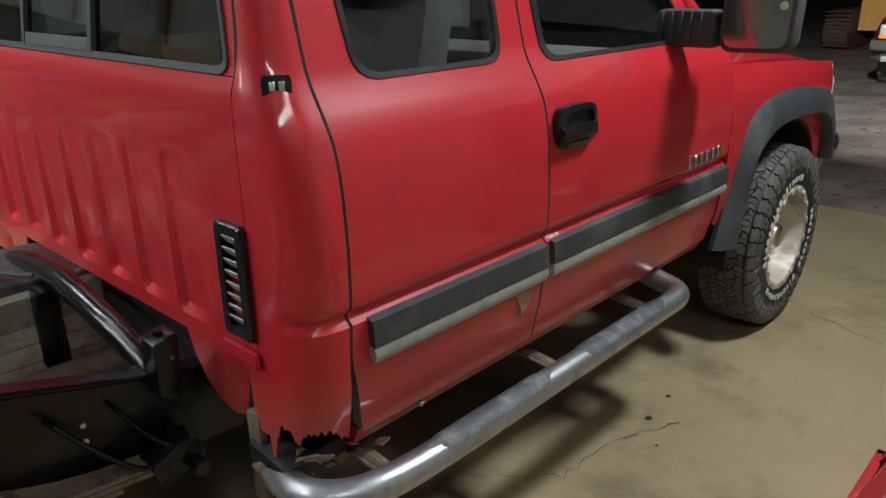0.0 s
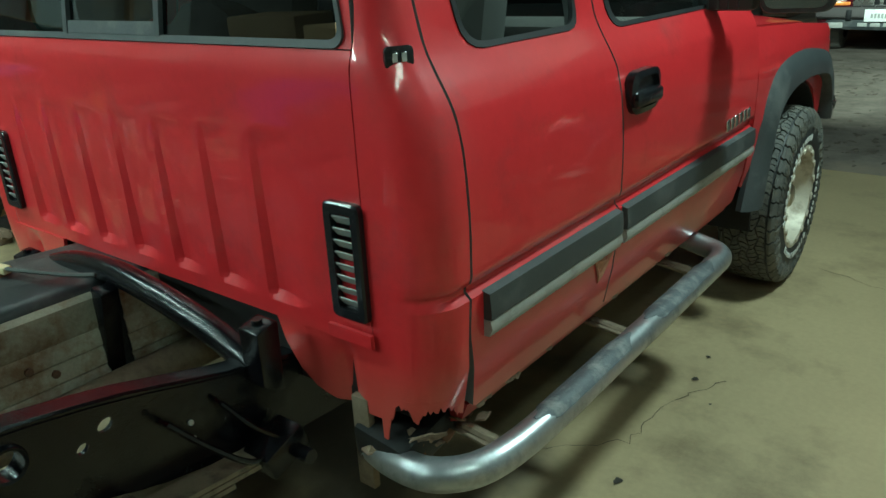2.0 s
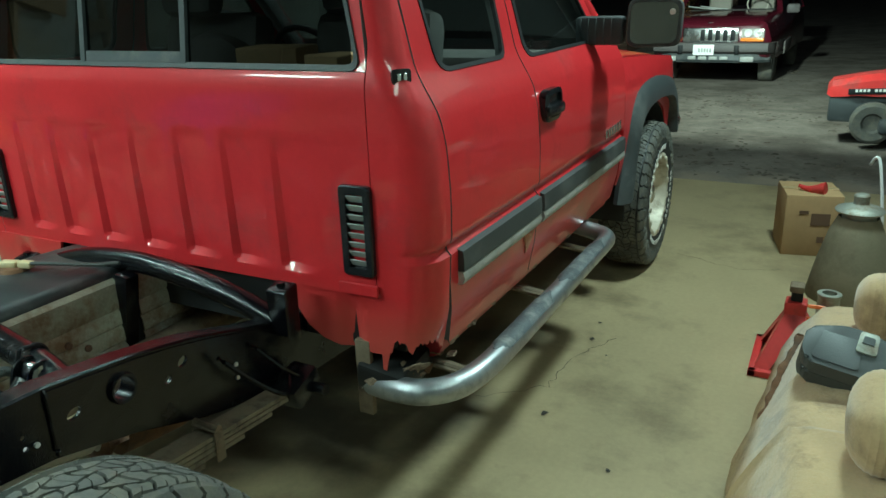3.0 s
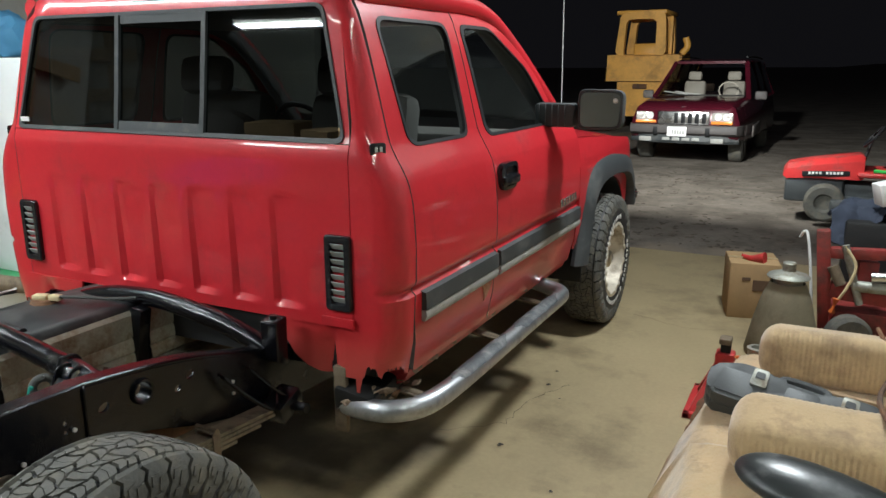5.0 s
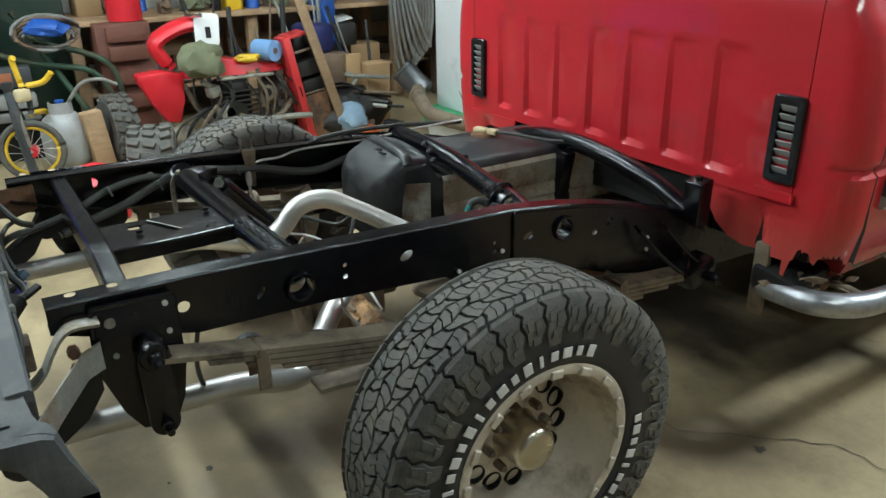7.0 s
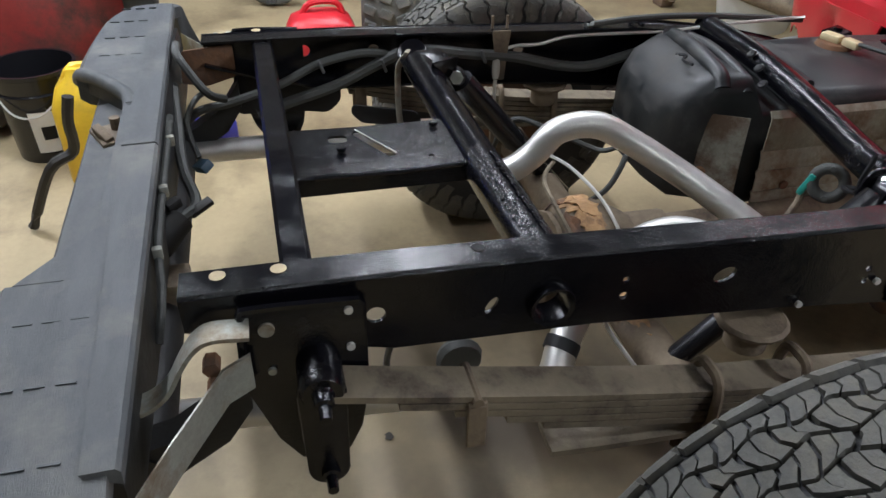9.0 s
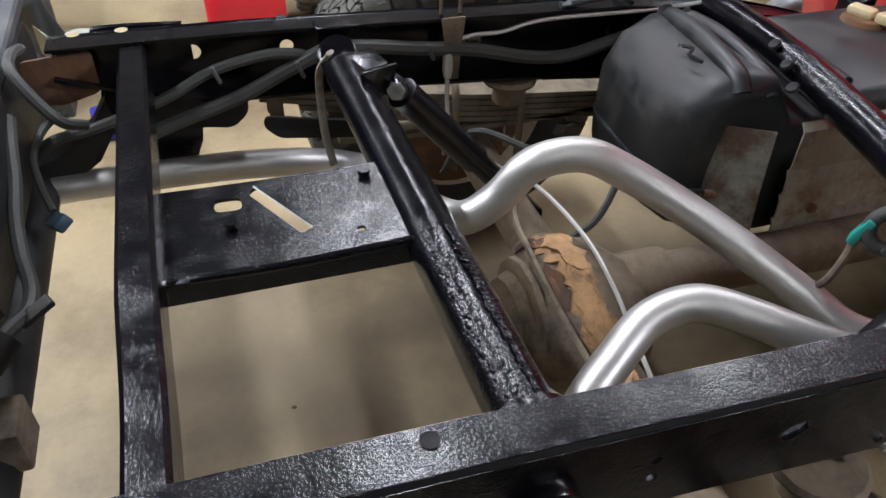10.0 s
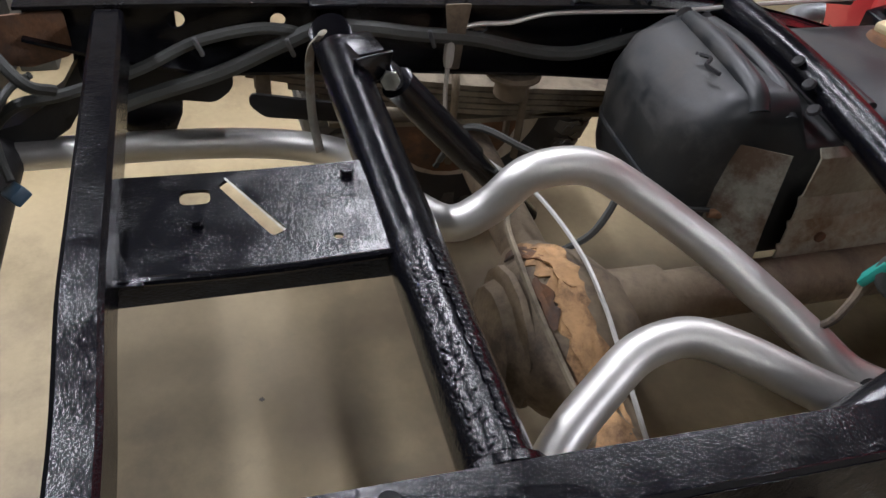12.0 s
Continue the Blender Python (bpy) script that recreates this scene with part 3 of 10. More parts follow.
def half_width(z):
    """Half the body's width, with the shoulder rounded off."""
    if z < 1.05:
        return half_table(z)
    return sum(half_table(z + d) for d in (-0.05, -0.03, -0.015, 0, 0.015, 0.03, 0.05)) / 7


back_y = lerp_table([(0.5, 0.01), (0.8, 0.0), (1.3, 0.0), (1.36, 0.02), (1.78, 0.075), (1.86, 0.11)])
corner = lerp_table([(0.5, 0.09), (1.2, 0.085), (1.36, 0.08), (1.6, 0.066), (1.86, 0.04)])


def skin(s, z, sign=1):
    """The outside of the cab: s runs along its outline from the middle of the back, round the corner and forward."""
    w, b, r = half_width(z), back_y(z), corner(z)
    flat = w - r
    if s <= flat:
        return Vector((sign * s, b + 0.012 * (1 - (s / flat) ** 2) * 0, z))
    arc = (s - flat) / r
    if arc <= math.pi / 2:
        return Vector((sign * (flat + r * math.sin(arc)), b + r * (1 - math.cos(arc)), z))
    return Vector((sign * w, b + r + (s - flat - r * math.pi / 2), z))


def side_skin(sign, out=0.0):
    return lambda y, z: Vector((sign * (half_width(z) + out), y, z))


FLUTES = [(-0.635, -0.49), (-0.455, -0.305), (-0.265, -0.115), (-0.075, 0.075), (0.115, 0.265), (0.305, 0.455), (0.49, 0.635)]


def flute(x, z):
    """Depth of the pressed flutes in the back panel."""
    if not 0.755 < z < 1.17:
        return 0.0
    rise = min(1, (z - 0.765) / 0.024) if z > 0.765 else 0.0
    fade = min(1, max(0, (1.165 - z) / 0.02))
    for a, b in FLUTES:
        if a < x < b:
            edge = min(1, (x - a) / 0.02, (b - x) / 0.10)
            return (0.0045 + 0.0125 * (1.165 - z) / 0.4) * edge * rise * fade
    return 0.0


def back_skin(x, z):
    p = skin(abs(x), z, 1 if x >= 0 else -1)
    p.y += flute(x, z)
    return p


# back panel with its pressed flutes
bm = bmesh.new()
cols = set(span(-0.815, 0.815, 40))
for a, b in FLUTES:
    cols |= {a - 0.001, a + 0.010, a + 0.020, b - 0.10, b + 0.001}
cols = sorted(cols)
zs = sorted(set(span(0.725, 1.335, 20) + [0.765, 0.777, 0.789, 1.165, 1.145, 1.065]))
grid(bm, back_skin, cols, zs)
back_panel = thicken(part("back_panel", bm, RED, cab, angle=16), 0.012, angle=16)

# lower lobes of the back panel beside the frame
def lobe(sign):
    outline = [(0.50, 0.726), (0.52, 0.66), (0.56, 0.60), (0.61, 0.565), (0.67, 0.55), (0.74, 0.545), (0.835, 0.55), (0.835, 0.726)]
    bm = sheet([(x, z) for x, z in outline], [], lambda x, z: skin(x, z, sign) + Vector((0, 0.004 + 0.022 * math.exp(-((x - 0.715) / 0.03) ** 2) * min(1, (0.726 - z) / 0.05), 0)), 0.02, 0.04)
    return thicken(part("lower_lobe", bm, RED, cab), 0.01)


for s in (1, -1):
    lobe(s)

# band round the rear window
outer = rounded([(-0.817, 1.337), (0.817, 1.337), (0.745, 1.835), (-0.745, 1.835)], 0.004)
hole = rounded([(-0.797, 1.342), (0.797, 1.342), (0.692, 1.77), (-0.692, 1.77)], 0.035)
bm = sheet(outer, [hole], lambda x, z: skin(min(abs(x), half_width(z) - corner(z) + 0.05), z, 1 if x >= 0 else -1))
thicken(part("window_surround", bm, RED, cab), 0.03, lining=CAB_TRIM)

# sliding rear window: rubber frame, three panes, two uprights
def back_plane(x, z, out=0.0):
    return Vector((x, back_y(z) - out, z))


rear_window = part("rear_window", sheet(rounded([(-0.80, 1.338), (0.80, 1.338), (0.695, 1.772), (-0.695, 1.772)], 0.035), [rounded([(-0.786, 1.353), (0.786, 1.353), (0.685, 1.76), (-0.685, 1.76)], 0.03)], lambda x, z: back_plane(x, z, 0.006)), DARK_TRIM, cab, "black rubber framed sliding rear window")
thicken(rear_window, 0.02)
for x in (-0.225, 0.20):
    bm = bmesh.new()
    grid(bm, lambda u, z: back_plane(x + u, z, 0.008), [-0.010, 0.010], span(1.35, 1.762, 4))
    thicken(part("upright", bm, DARK_TRIM, rear_window), 0.02)
bm = bmesh.new()
grid(bm, lambda u, z: back_plane(u, z, 0.008), [-0.21, 0.19], [1.352, 1.382])
thicken(part("sill", bm, BUMPER_PAD, rear_window), 0.016)
bm = bmesh.new()
grid(bm, lambda u, z: back_plane(u, z, 0.004), [-0.21, 0.19], [1.73, 1.76])
thicken(part("top_rail", bm, DARK_TRIM, rear_window), 0.016)
for a, b in ((-0.77, -0.225), (-0.225, 0.20), (0.20, 0.77)):
    bm = bmesh.new()
    lim = lambda x, z: max(-1, min(1, x))
    grid(bm, lambda u, z: back_plane(max(-(0.785 - (z - 1.36) * 0.25), min(0.785 - (z - 1.36) * 0.25, u)), z, -0.004), span(a, b, 4), span(1.35, 1.76, 4))
    part("pane", bm, DARK_WINDOW, rear_window).visible_shadow = False
bm = bmesh.new()
box(bm, (-0.755, 0.016, 1.374), (0.05, 0.004, 0.018))
part("sticker", bm, FIX_WHITE, rear_window)

# corner pillars
for s in (1, -1):
    bm = bmesh.new()
    z_rows = sorted(span(0.62, 1.835, 40) + [0.838, 0.852, 0.862, 0.874, 0.89])
    rows = []
    for z in z_rows:
        w, b, r = half_width(z), back_y(z), corner(z)
        s0 = min(0.818, w - r + 0.012)
        s1 = (w - r) + r * math.pi / 2 + (0.112 + 0.05 * max(0, (0.75 - z)) - b - r)
        rows.append([bm.verts.new(skin(v, z, s)) for v in span(s0, s1, 12)])
    for a, b in zip(rows, rows[1:]):
        for i in range(12):
            bm.faces.new((a[i], a[i + 1], b[i + 1], b[i]))
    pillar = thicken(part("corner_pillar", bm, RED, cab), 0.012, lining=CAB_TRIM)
    # ragged rusted lower corner
    rng = random.Random(5 if s > 0 else 6)
    bm = bmesh.new()
    low = []
    n = 40
    edge = lerp_table([(0.0, 0.50), (0.05, 0.485), (0.09, 0.53), (0.14, 0.565), (0.22, 0.598), (0.34, 0.604), (0.42, 0.575), (0.46, 0.565), (0.52, 0.595), (0.66, 0.60), (0.8, 0.588), (0.9, 0.565), (1.0, 0.545)])
    for i in range(n + 1):
        low.append(min(0.612, edge(i / n) + rng.uniform(-0.009, 0.009)))
    s_end = lambda z: (half_width(z) - corner(z)) + corner(z) * math.pi / 2 + (0.112 + 0.05 * max(0, (0.75 - z)) - back_y(z) - corner(z))
    at = lambda i, z: skin(0.815 + (s_end(z) - 0.815) * i / n, z, s)
    rows = [[at(i, 0.622 + (low[i] - 0.622) * q) for i in range(n + 1)] for q in (0, 0.33, 0.66, 1)]
    rings(bm, rows, False, False, False)
    thicken(part("rusted_edge", bm, RED, pillar, "ragged rusted-through lower cab corner"), 0.004)
    bm = bmesh.new()
    def flap(u, v):
        q = skin(0.83 + 0.15 * u, 0.50 - 0.035 * v, s)
        ragged = 0.03 * noise.noise((u * 9, v * 7, s * 3.0))
        return q + Vector((-s * (0.02 + 0.05 * v), 0.015 - 0.035 * v + 0.02 * noise.noise((u * 6, v * 6, 1)), ragged * v - 0.012 * math.sin(u * 7)))
    grid(bm, flap, span(0, 1, 14), span(0, 1, 6))
    flap_ob = thicken(part("rust_flap", bm, PALE_RUST, pillar, "pale flaking sheet of rust hanging under the corner"), 0.004)
    for k in range(14):
        bm = bmesh.new()
        u = rng.uniform(0.84, 1.03)
        q = skin(u, rng.uniform(0.45, 0.5), s) + Vector((-s * rng.uniform(0.01, 0.07), rng.uniform(0.0, 0.1), 0))
        ring = [Vector((rng.uniform(0.01, 0.028) * math.cos(a), rng.uniform(0.01, 0.028) * math.sin(a), rng.uniform(-0.003, 0.003))) for a in span(0, math.tau, 7)[:-1]]
        m = Matrix.Translation(q) @ pose(0, 0, 0, rng.uniform(-50, 50), rng.uniform(-50, 50), rng.uniform(0, 180))
        rings(bm, [[m @ c for c in ring], [m @ (c * 0.9 + Vector((0, 0, 0.004))) for c in ring]])
        part("rust_flake", bm, PALE_RUST if k % 3 else RUST, pillar)
    # sill block, its black colour standing for the shade inside the rust hole
    bm = bmesh.new()
    box(bm, (s * 0.80, 0.10, 0.47), (0.16, 0.2, 0.1), (10, s * 8, 0), 0.02)
    part("rotted_sill", bm, FLAT_BLACK, pillar)

# black inner shell added behind the skin, for the shade in seams and gaps
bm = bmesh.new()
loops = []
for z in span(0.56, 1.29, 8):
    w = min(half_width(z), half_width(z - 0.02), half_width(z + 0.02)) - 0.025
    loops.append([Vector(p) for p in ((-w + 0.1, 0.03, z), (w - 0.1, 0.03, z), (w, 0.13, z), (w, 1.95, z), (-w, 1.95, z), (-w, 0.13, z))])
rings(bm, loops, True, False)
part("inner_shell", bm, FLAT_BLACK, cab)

# doors
REAR_WIN = rounded([(0.235, 1.315), (0.70, 1.315), (0.715, 1.735), (0.20, 1.735)], 0.06)
FRONT_WIN = rounded([(0.865, 1.30), (1.66, 1.30), (1.66, 1.36), (1.47, 1.56), (1.13, 1.735), (0.835, 1.735)], 0.05)
REAR_DOOR = rounded([(0.162, 0.545), (0.79, 0.545), (0.79, 1.79), (0.13, 1.79), (0.12, 1.4), (0.12, 0.75)], 0.015)
FRONT_DOOR = rounded([(0.798, 0.545), (1.90, 0.545), (1.93, 0.85), (1.93, 1.24), (1.72, 1.38), (1.51, 1.61), (1.18, 1.79), (0.798, 1.79)], 0.02)


def door(name, outline, win, sign, label, glass):
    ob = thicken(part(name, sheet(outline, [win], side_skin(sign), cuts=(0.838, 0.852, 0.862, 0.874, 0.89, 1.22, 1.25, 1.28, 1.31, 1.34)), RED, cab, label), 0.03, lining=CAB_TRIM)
    cx, cz = sum(p[0] for p in win) / len(win), sum(p[1] for p in win) / len(win)
    grow = lambda k: [(cx + (y - cx) * k, cz + (z - cz) * k) for y, z in win]
    frame_ob = part("window_seal", sheet(grow(1.012), [grow(0.955)], side_skin(sign, 0.003)), BLACK, ob)
    thicken(frame_ob, 0.012)
    pane = part("pane", sheet(grow(0.975), [], side_skin(sign, -0.008), 0.15, 0.15), glass, ob)
    pane.visible_shadow = False
    return ob


for s in (1, -1):
    rear = door("rear_door", REAR_DOOR, REAR_WIN, s, "red rear-hinged half door with dark glass", QUARTER_GLASS)
    front = door("front_door", FRONT_DOOR, FRONT_WIN, s, "red front door with a black pull handle", WINDOW)
    # lower black rust stains and moulding
    for host, y0, y1 in ((rear, 0.160, 0.785), (front, 0.813, 1.925)):
        o = s * 0.004
        bm = bmesh.new()
        sec = [(0.0, 0.842), (0.016, 0.836), (0.020, 0.80), (0.020, 0.775), (0.0, 0.772)]
        rings(bm, [[Vector((s * (half_width(z) + d), y + 0.15 * (0.84 - z) * 0.5, z)) for d, z in sec] for y in (y0, y1)])
        strip = part("moulding", bm, DARK_TRIM, host, "dark grey plastic side moulding")
        bm = bmesh.new()
        sec = [(0.0, 0.774), (0.017, 0.771), (0.022, 0.752), (0.014, 0.733), (0.0, 0.732)]
        rings(bm, [[Vector((s * (half_width(z) + d), y + 0.15 * (0.84 - z) * 0.5, z)) for d, z in sec] for y in (y0, y1)])
        part("grey_strip", bm, GREY_STRIP, strip)
    # handle
    bm = bmesh.new()
    lathe_m = Matrix.Translation((s * 0.988, 0.905, 1.137)) @ Matrix.Rotation(s * math.pi / 2, 4, "Y")
    out = rounded([(-0.056, -0.092), (0.056, -0.092), (0.056, 0.092), (-0.056, 0.092)], 0.052)
    inn = [(x * 0.72, y * 0.76) for x, y in out]
    rings(bm, [[lathe_m @ Vector((x, y, h)) for x, y in loop] for loop, h in ((out, -0.01), (out, 0.014), (inn, 0.02), (inn, 0.009))], True, True)
    handle = part("handle", bm, BLACK_GLOSS, front, "black door handle in an oval surround")
    bm = bmesh.new()
    box(bm, (s * 1.006, 0.90, 1.122), (0.03, 0.165, 0.042), (0, 0, 0), 0.013)
    part("lever", bm, BLACK_GLOSS, handle)
    # emblem on the lower front of the door
    bm = bmesh.new()
    for k in range(6):
        box(bm, (s * 0.996, 1.62 + k * 0.044, 0.905 + k * 0.001), (0.006, 0.03, 0.04), (s * 12, 0, 0), 0.002, 1)
    part("emblem", bm, CHROME, front, "small raised chrome emblem")
    # torn patch below the moulding
    bm = bmesh.new()
    rng = random.Random(8)
    ring = [(0.655, 0.742), (0.70, 0.738), (0.762, 0.742), (0.77, 0.72), (0.745, 0.69), (0.722, 0.66), (0.705, 0.648), (0.70, 0.67), (0.682, 0.705)]
    c = Vector((0.715, 0.71))
    loops = [[Vector((s * (half_width(z) + o), c.x + (y - c.x) * k, c.y + (z - c.y) * k)) for y, z in ring] for k, o in ((1.0, 0.001), (0.92, 0.006), (0.6, 0.004), (0.3, 0.009))]
    rings(bm, loops, False, True)
    part("torn_patch", bm, surface("scuffed_filler_patch", (0.40, 0.2, 0.12), 0.8, 0, 0.35, 20, 80, 0.5, dirt=(0.3, 0.05, 0.04), dirt_amount=0.4, dirt_scale=25), rear, "scuffed patch of bare filler")
    # badge on the corner pillar
    bm = bmesh.new()
    prism(bm, rounded([(-0.028, -0.02), (0.028, -0.02), (0.028, 0.02), (-0.028, 0.02)], 0.009), Matrix.Translation((s * 0.894, 0.050, 1.322)) @ Matrix.Rotation(s * radians(62), 4, "Z") @ pose(0, 0, 0, 90, 0, 0), 0.008, 0.002)
    badge = part("badge", bm, BLACK_GLOSS, cab, "small black badge with raised chrome bars")
    bm = bmesh.new()
    for k in (-0.009, 0.009):
        m = Matrix.Translation((s * 0.894, 0.050, 1.322)) @ Matrix.Rotation(s * radians(62), 4, "Z")
        p = m @ Vector((k, -0.009, 0))
        box(bm, p, (0.011, 0.004, 0.018), (0, 0, s * 62), 0.001, 1)
    part("bars", bm, CHROME, badge)

# pressure vents in the back panel
def vent(sign):
    x0 = sign * 0.770
    m = Matrix.Translation((x0, -0.004, 0.917)) @ pose(0, 0, 0, 90, 0, 0)
    out = rounded([(-0.05, -0.128), (0.05, -0.128), (0.05, 0.128), (-0.05, 0.128)], 0.016)
    inn = rounded([(-0.028, -0.105), (0.028, -0.105), (0.028, 0.105), (-0.028, 0.105)], 0.006)
    bm = bmesh.new()
    rings(bm, [[m @ Vector((x, z, d)) for x, z in loop] for loop, d in ((out, -0.004), (out, 0.009), ([(x * 0.92, z * 0.97) for x, z in out], 0.013), (inn, 0.012), (inn, -0.006))], True, True)
    v = part("vent", bm, BLACK_GLOSS, cab, "black plastic louvred cab vent")
    bm0 = bmesh.new()
    box(bm0, (0, 0, 0), (0.054, 0.004, 0.024), (0, 0, 0), 0.001, 1)
    for k in range(8):
        if k == 0:
            slat = part("slat", bm0, GREY_STRIP, v, "pale grey dusty louvre slat")
        else:
            slat = slat.copy()
            scene.collection.objects.link(slat)
        slat.matrix_basis = pose(x0, -0.006, 0.917 - 0.0905 + k * 0.0258, 35, 0, 0)
    return v


for s in (1, -1):
    vent(s)
bm = bmesh.new()
grid(bm, lambda u, v: skin(0.70 + 0.125 * u, 0.735 + 0.03 * v, 1) + Vector((0, -0.006, 0)), span(0, 1, 6), [0, 1])
thicken(part("vent_ledge", bm, RED, cab), 0.01)

# roof, windscreen, pillars
bm = bmesh.new()
def roof_skin(u, y):
    w = 0.725 + 0.0 * y
    x = u * w
    z = 1.865 - 0.035 * abs(u) ** 3 - 0.035 * abs(u) ** 8 - 0.025 * ((y - 0.7) / 0.6) ** 2 - (0.03 if y < 0.12 else 0)
    return Vector((x, y, z))
grid(bm, roof_skin, span(-1, 1, 20), [0.085, 0.11, 0.15] + span(0.25, 1.2, 8))
thicken(part("roof", bm, RED, cab), 0.03, lining=CAB_TRIM)
for s in (1, -1):
    bm = bmesh.new()
    tube(bm, [(s * 0.745, 0.10, 1.80), (s * 0.755, 0.6, 1.815), (s * 0.755, 1.12, 1.80), (s * 0.79, 1.45, 1.64), (s * 0.86, 1.80, 1.36), (s * 0.90, 1.98, 1.22)], 0.042, 10, 6)
    part("roof_rail", bm, RED, cab)
    bm = bmesh.new()
    tube(bm, [(s * 0.728, 0.14, 1.785), (s * 0.735, 0.6, 1.795), (s * 0.733, 1.10, 1.780), (s * 0.765, 1.42, 1.622), (s * 0.835, 1.77, 1.345), (s * 0.875, 1.93, 1.22)], 0.043, 10, 6)
    part("pillar_trim", bm, CAB_TRIM, cab, "grey plastic pillar trim inside the cab")
bm = bmesh.new()
grid(bm, lambda u, t: Vector((u * (0.73 + 0.13 * t), 1.17 + 0.78 * t - 0.05 * u * u, 1.81 - 0.60 * t)), span(-1, 1, 10), span(0, 1, 5))
ws = part("windscreen", bm, WINDOW, cab)
ws.visible_shadow = False

# front wings, bonnet, nose
ARCH = (2.558, 0.42)
def arch_points(r, a0, a1, n):
    return [(ARCH[0] + r * math.cos(radians(a)), ARCH[1] + r * math.sin(radians(a))) for a in span(a0, a1, n)]


nose_w = lambda y: 1.0 - 0.25 * max(0, (y - 3.0) / 0.45) ** 2
for s in (1, -1):
    outline = [(1.935, 0.60)] + arch_points(0.50, 165, 15, 16) + [(3.20, 0.62), (3.32, 0.75), (3.34, 1.0), (3.28, 1.10), (2.6, 1.16), (1.935, 1.20)]
    fn = lambda y, z: Vector((s * ((half_width(min(z, 1.12) if not 0.83 < z < 0.9 else 0.9) + 0.0) * (nose_w(y) if y > 3 else 1) - max(0, z - 1.08) * 0.35), y, z))
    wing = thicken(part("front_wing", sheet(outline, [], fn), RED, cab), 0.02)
    bm = bmesh.new()
    loops = []
    outer_rim = spline([(1.925, 0.50, 0), (2.015, 0.72, 0), (2.055, 0.90, 0), (2.165, 1.025, 0), (2.43, 1.062, 0), (2.72, 1.052, 0), (3.04, 0.995, 0), (3.15, 0.86, 0), (3.19, 0.70, 0)], 5)
    inner_rim = spline([(2.03, 0.50, 0), (2.09, 0.70, 0), (2.16, 0.845, 0), (2.31, 0.912, 0), (2.50, 0.928, 0), (2.67, 0.925, 0), (2.93, 0.89, 0), (3.04, 0.78, 0), (3.08, 0.66, 0)], 5)
    for po, pi in zip(outer_rim, inner_rim):
        ring = []
        for k, o in ((1.0, 0.955), (1.0, 1.012), (0.93, 1.032), (0.6, 1.030), (0.15, 1.004), (0.0, 0.978), (0.1, 0.955)):
            p = po + (pi - po) * k
            ring.append(Vector((s * o, p.x, p.y)))
        loops.append(ring)
    rings(bm, loops)
    part("wheel_flare", bm, DARK_TRIM, wing, "black plastic wheel arch flare")
    bm = bmesh.new()
    loops = [[Vector((s * 0.98, ARCH[0] + 0.5 * math.cos(radians(a)), ARCH[1] + 0.5 * math.sin(radians(a)))), Vector((s * 0.62, ARCH[0] + 0.5 * math.cos(radians(a)), ARCH[1] + 0.5 * math.sin(radians(a))))] for a in span(-5, 185, 20)]
    rings(bm, loops, False, False, False)
    thicken(part("wheel_liner", bm, FLAT_BLACK, wing), 0.01)
    bm = bmesh.new()
    box(bm, (s * 0.80, 3.33, 0.95), (0.26, 0.08, 0.17), (0, 0, -s * 20), 0.03)
    part("headlight", bm, FIX_WHITE, cab, "clear headlight")
    bm = bmesh.new()
    tube(bm, [(s * 0.55, 3.44, 0.68), (s * 0.88, 3.38, 0.70), (s * 0.97, 3.2, 0.72), (s * 0.98, 3.08, 0.74)], 0.055, 10, 6)
    part("bumper_end", bm, BLACK_GLOSS, cab)
bm = bmesh.new()
grid(bm, lambda u, y: Vector((u * 0.86 * (nose_w(y) if y > 3 else 1), y, 1.23 - 0.09 * ((y - 1.95) / 1.4) ** 2 - 0.05 * abs(u) ** 3)), span(-1, 1, 14), span(1.93, 3.32, 10))
thicken(part("bonnet", bm, RED, cab), 0.03)
bm = bmesh.new()
box(bm, (0, 3.34, 0.92), (1.5, 0.1, 0.36), bevel=0.03)
part("grille", bm, DARK_TRIM, cab)
bm = bmesh.new()
box(bm, (0, 3.44, 0.62), (1.8, 0.16, 0.22), bevel=0.05)
part("front_bumper", bm, CHROME, cab)

# mirrors
for s in (1, -1):
    bm = bmesh.new()
    box(bm, (s * 0.965, 1.58, 1.345), (0.2, 0.08, 0.115), (0, 0, 0), 0.018)
    for k in range(5):
        box(bm, (s * (0.89 + 0.032 * k), 1.538, 1.345), (0.006, 0.012, 0.105), (0, 0, 0), 0.001, 1)
    arm = part("mirror_arm", bm, DARK_TRIM, cab, "ribbed black tow mirror arm")
    bm = bmesh.new()
    m = Matrix.Translation((s * 1.185, 1.545, 1.372)) @ pose(0, 0, 0, 88, 0, s * 5)
    out = rounded([(-0.10, -0.092), (0.11, -0.088), (0.115, 0.095), (-0.10, 0.098)], 0.04)
    rings(bm, [[m @ Vector((x * k, y * k, d)) for x, y in out] for k, d in ((0.97, 0.012), (1.0, 0.0), (1.0, -0.03), (0.95, -0.09), (0.8, -0.16))])
    shell = part("mirror_shell", bm, DARK_TRIM, cab, "large black tow mirror")
    bm = bmesh.new()
    ring = [bm.verts.new(m @ Vector((x * 0.86, y * 0.84, 0.0145))) for x, y in out]
    bm.faces.new(ring)
    part("glass", bm, MIRROR, shell)
    bm = bmesh.new()
    lathe(bm, [(0.0, 0.016), (0.012, 0.016)], m @ Matrix.Translation((0.075, 0.045, 0)), 12)
    part("sticker", bm, WHITE_LETTER, shell)

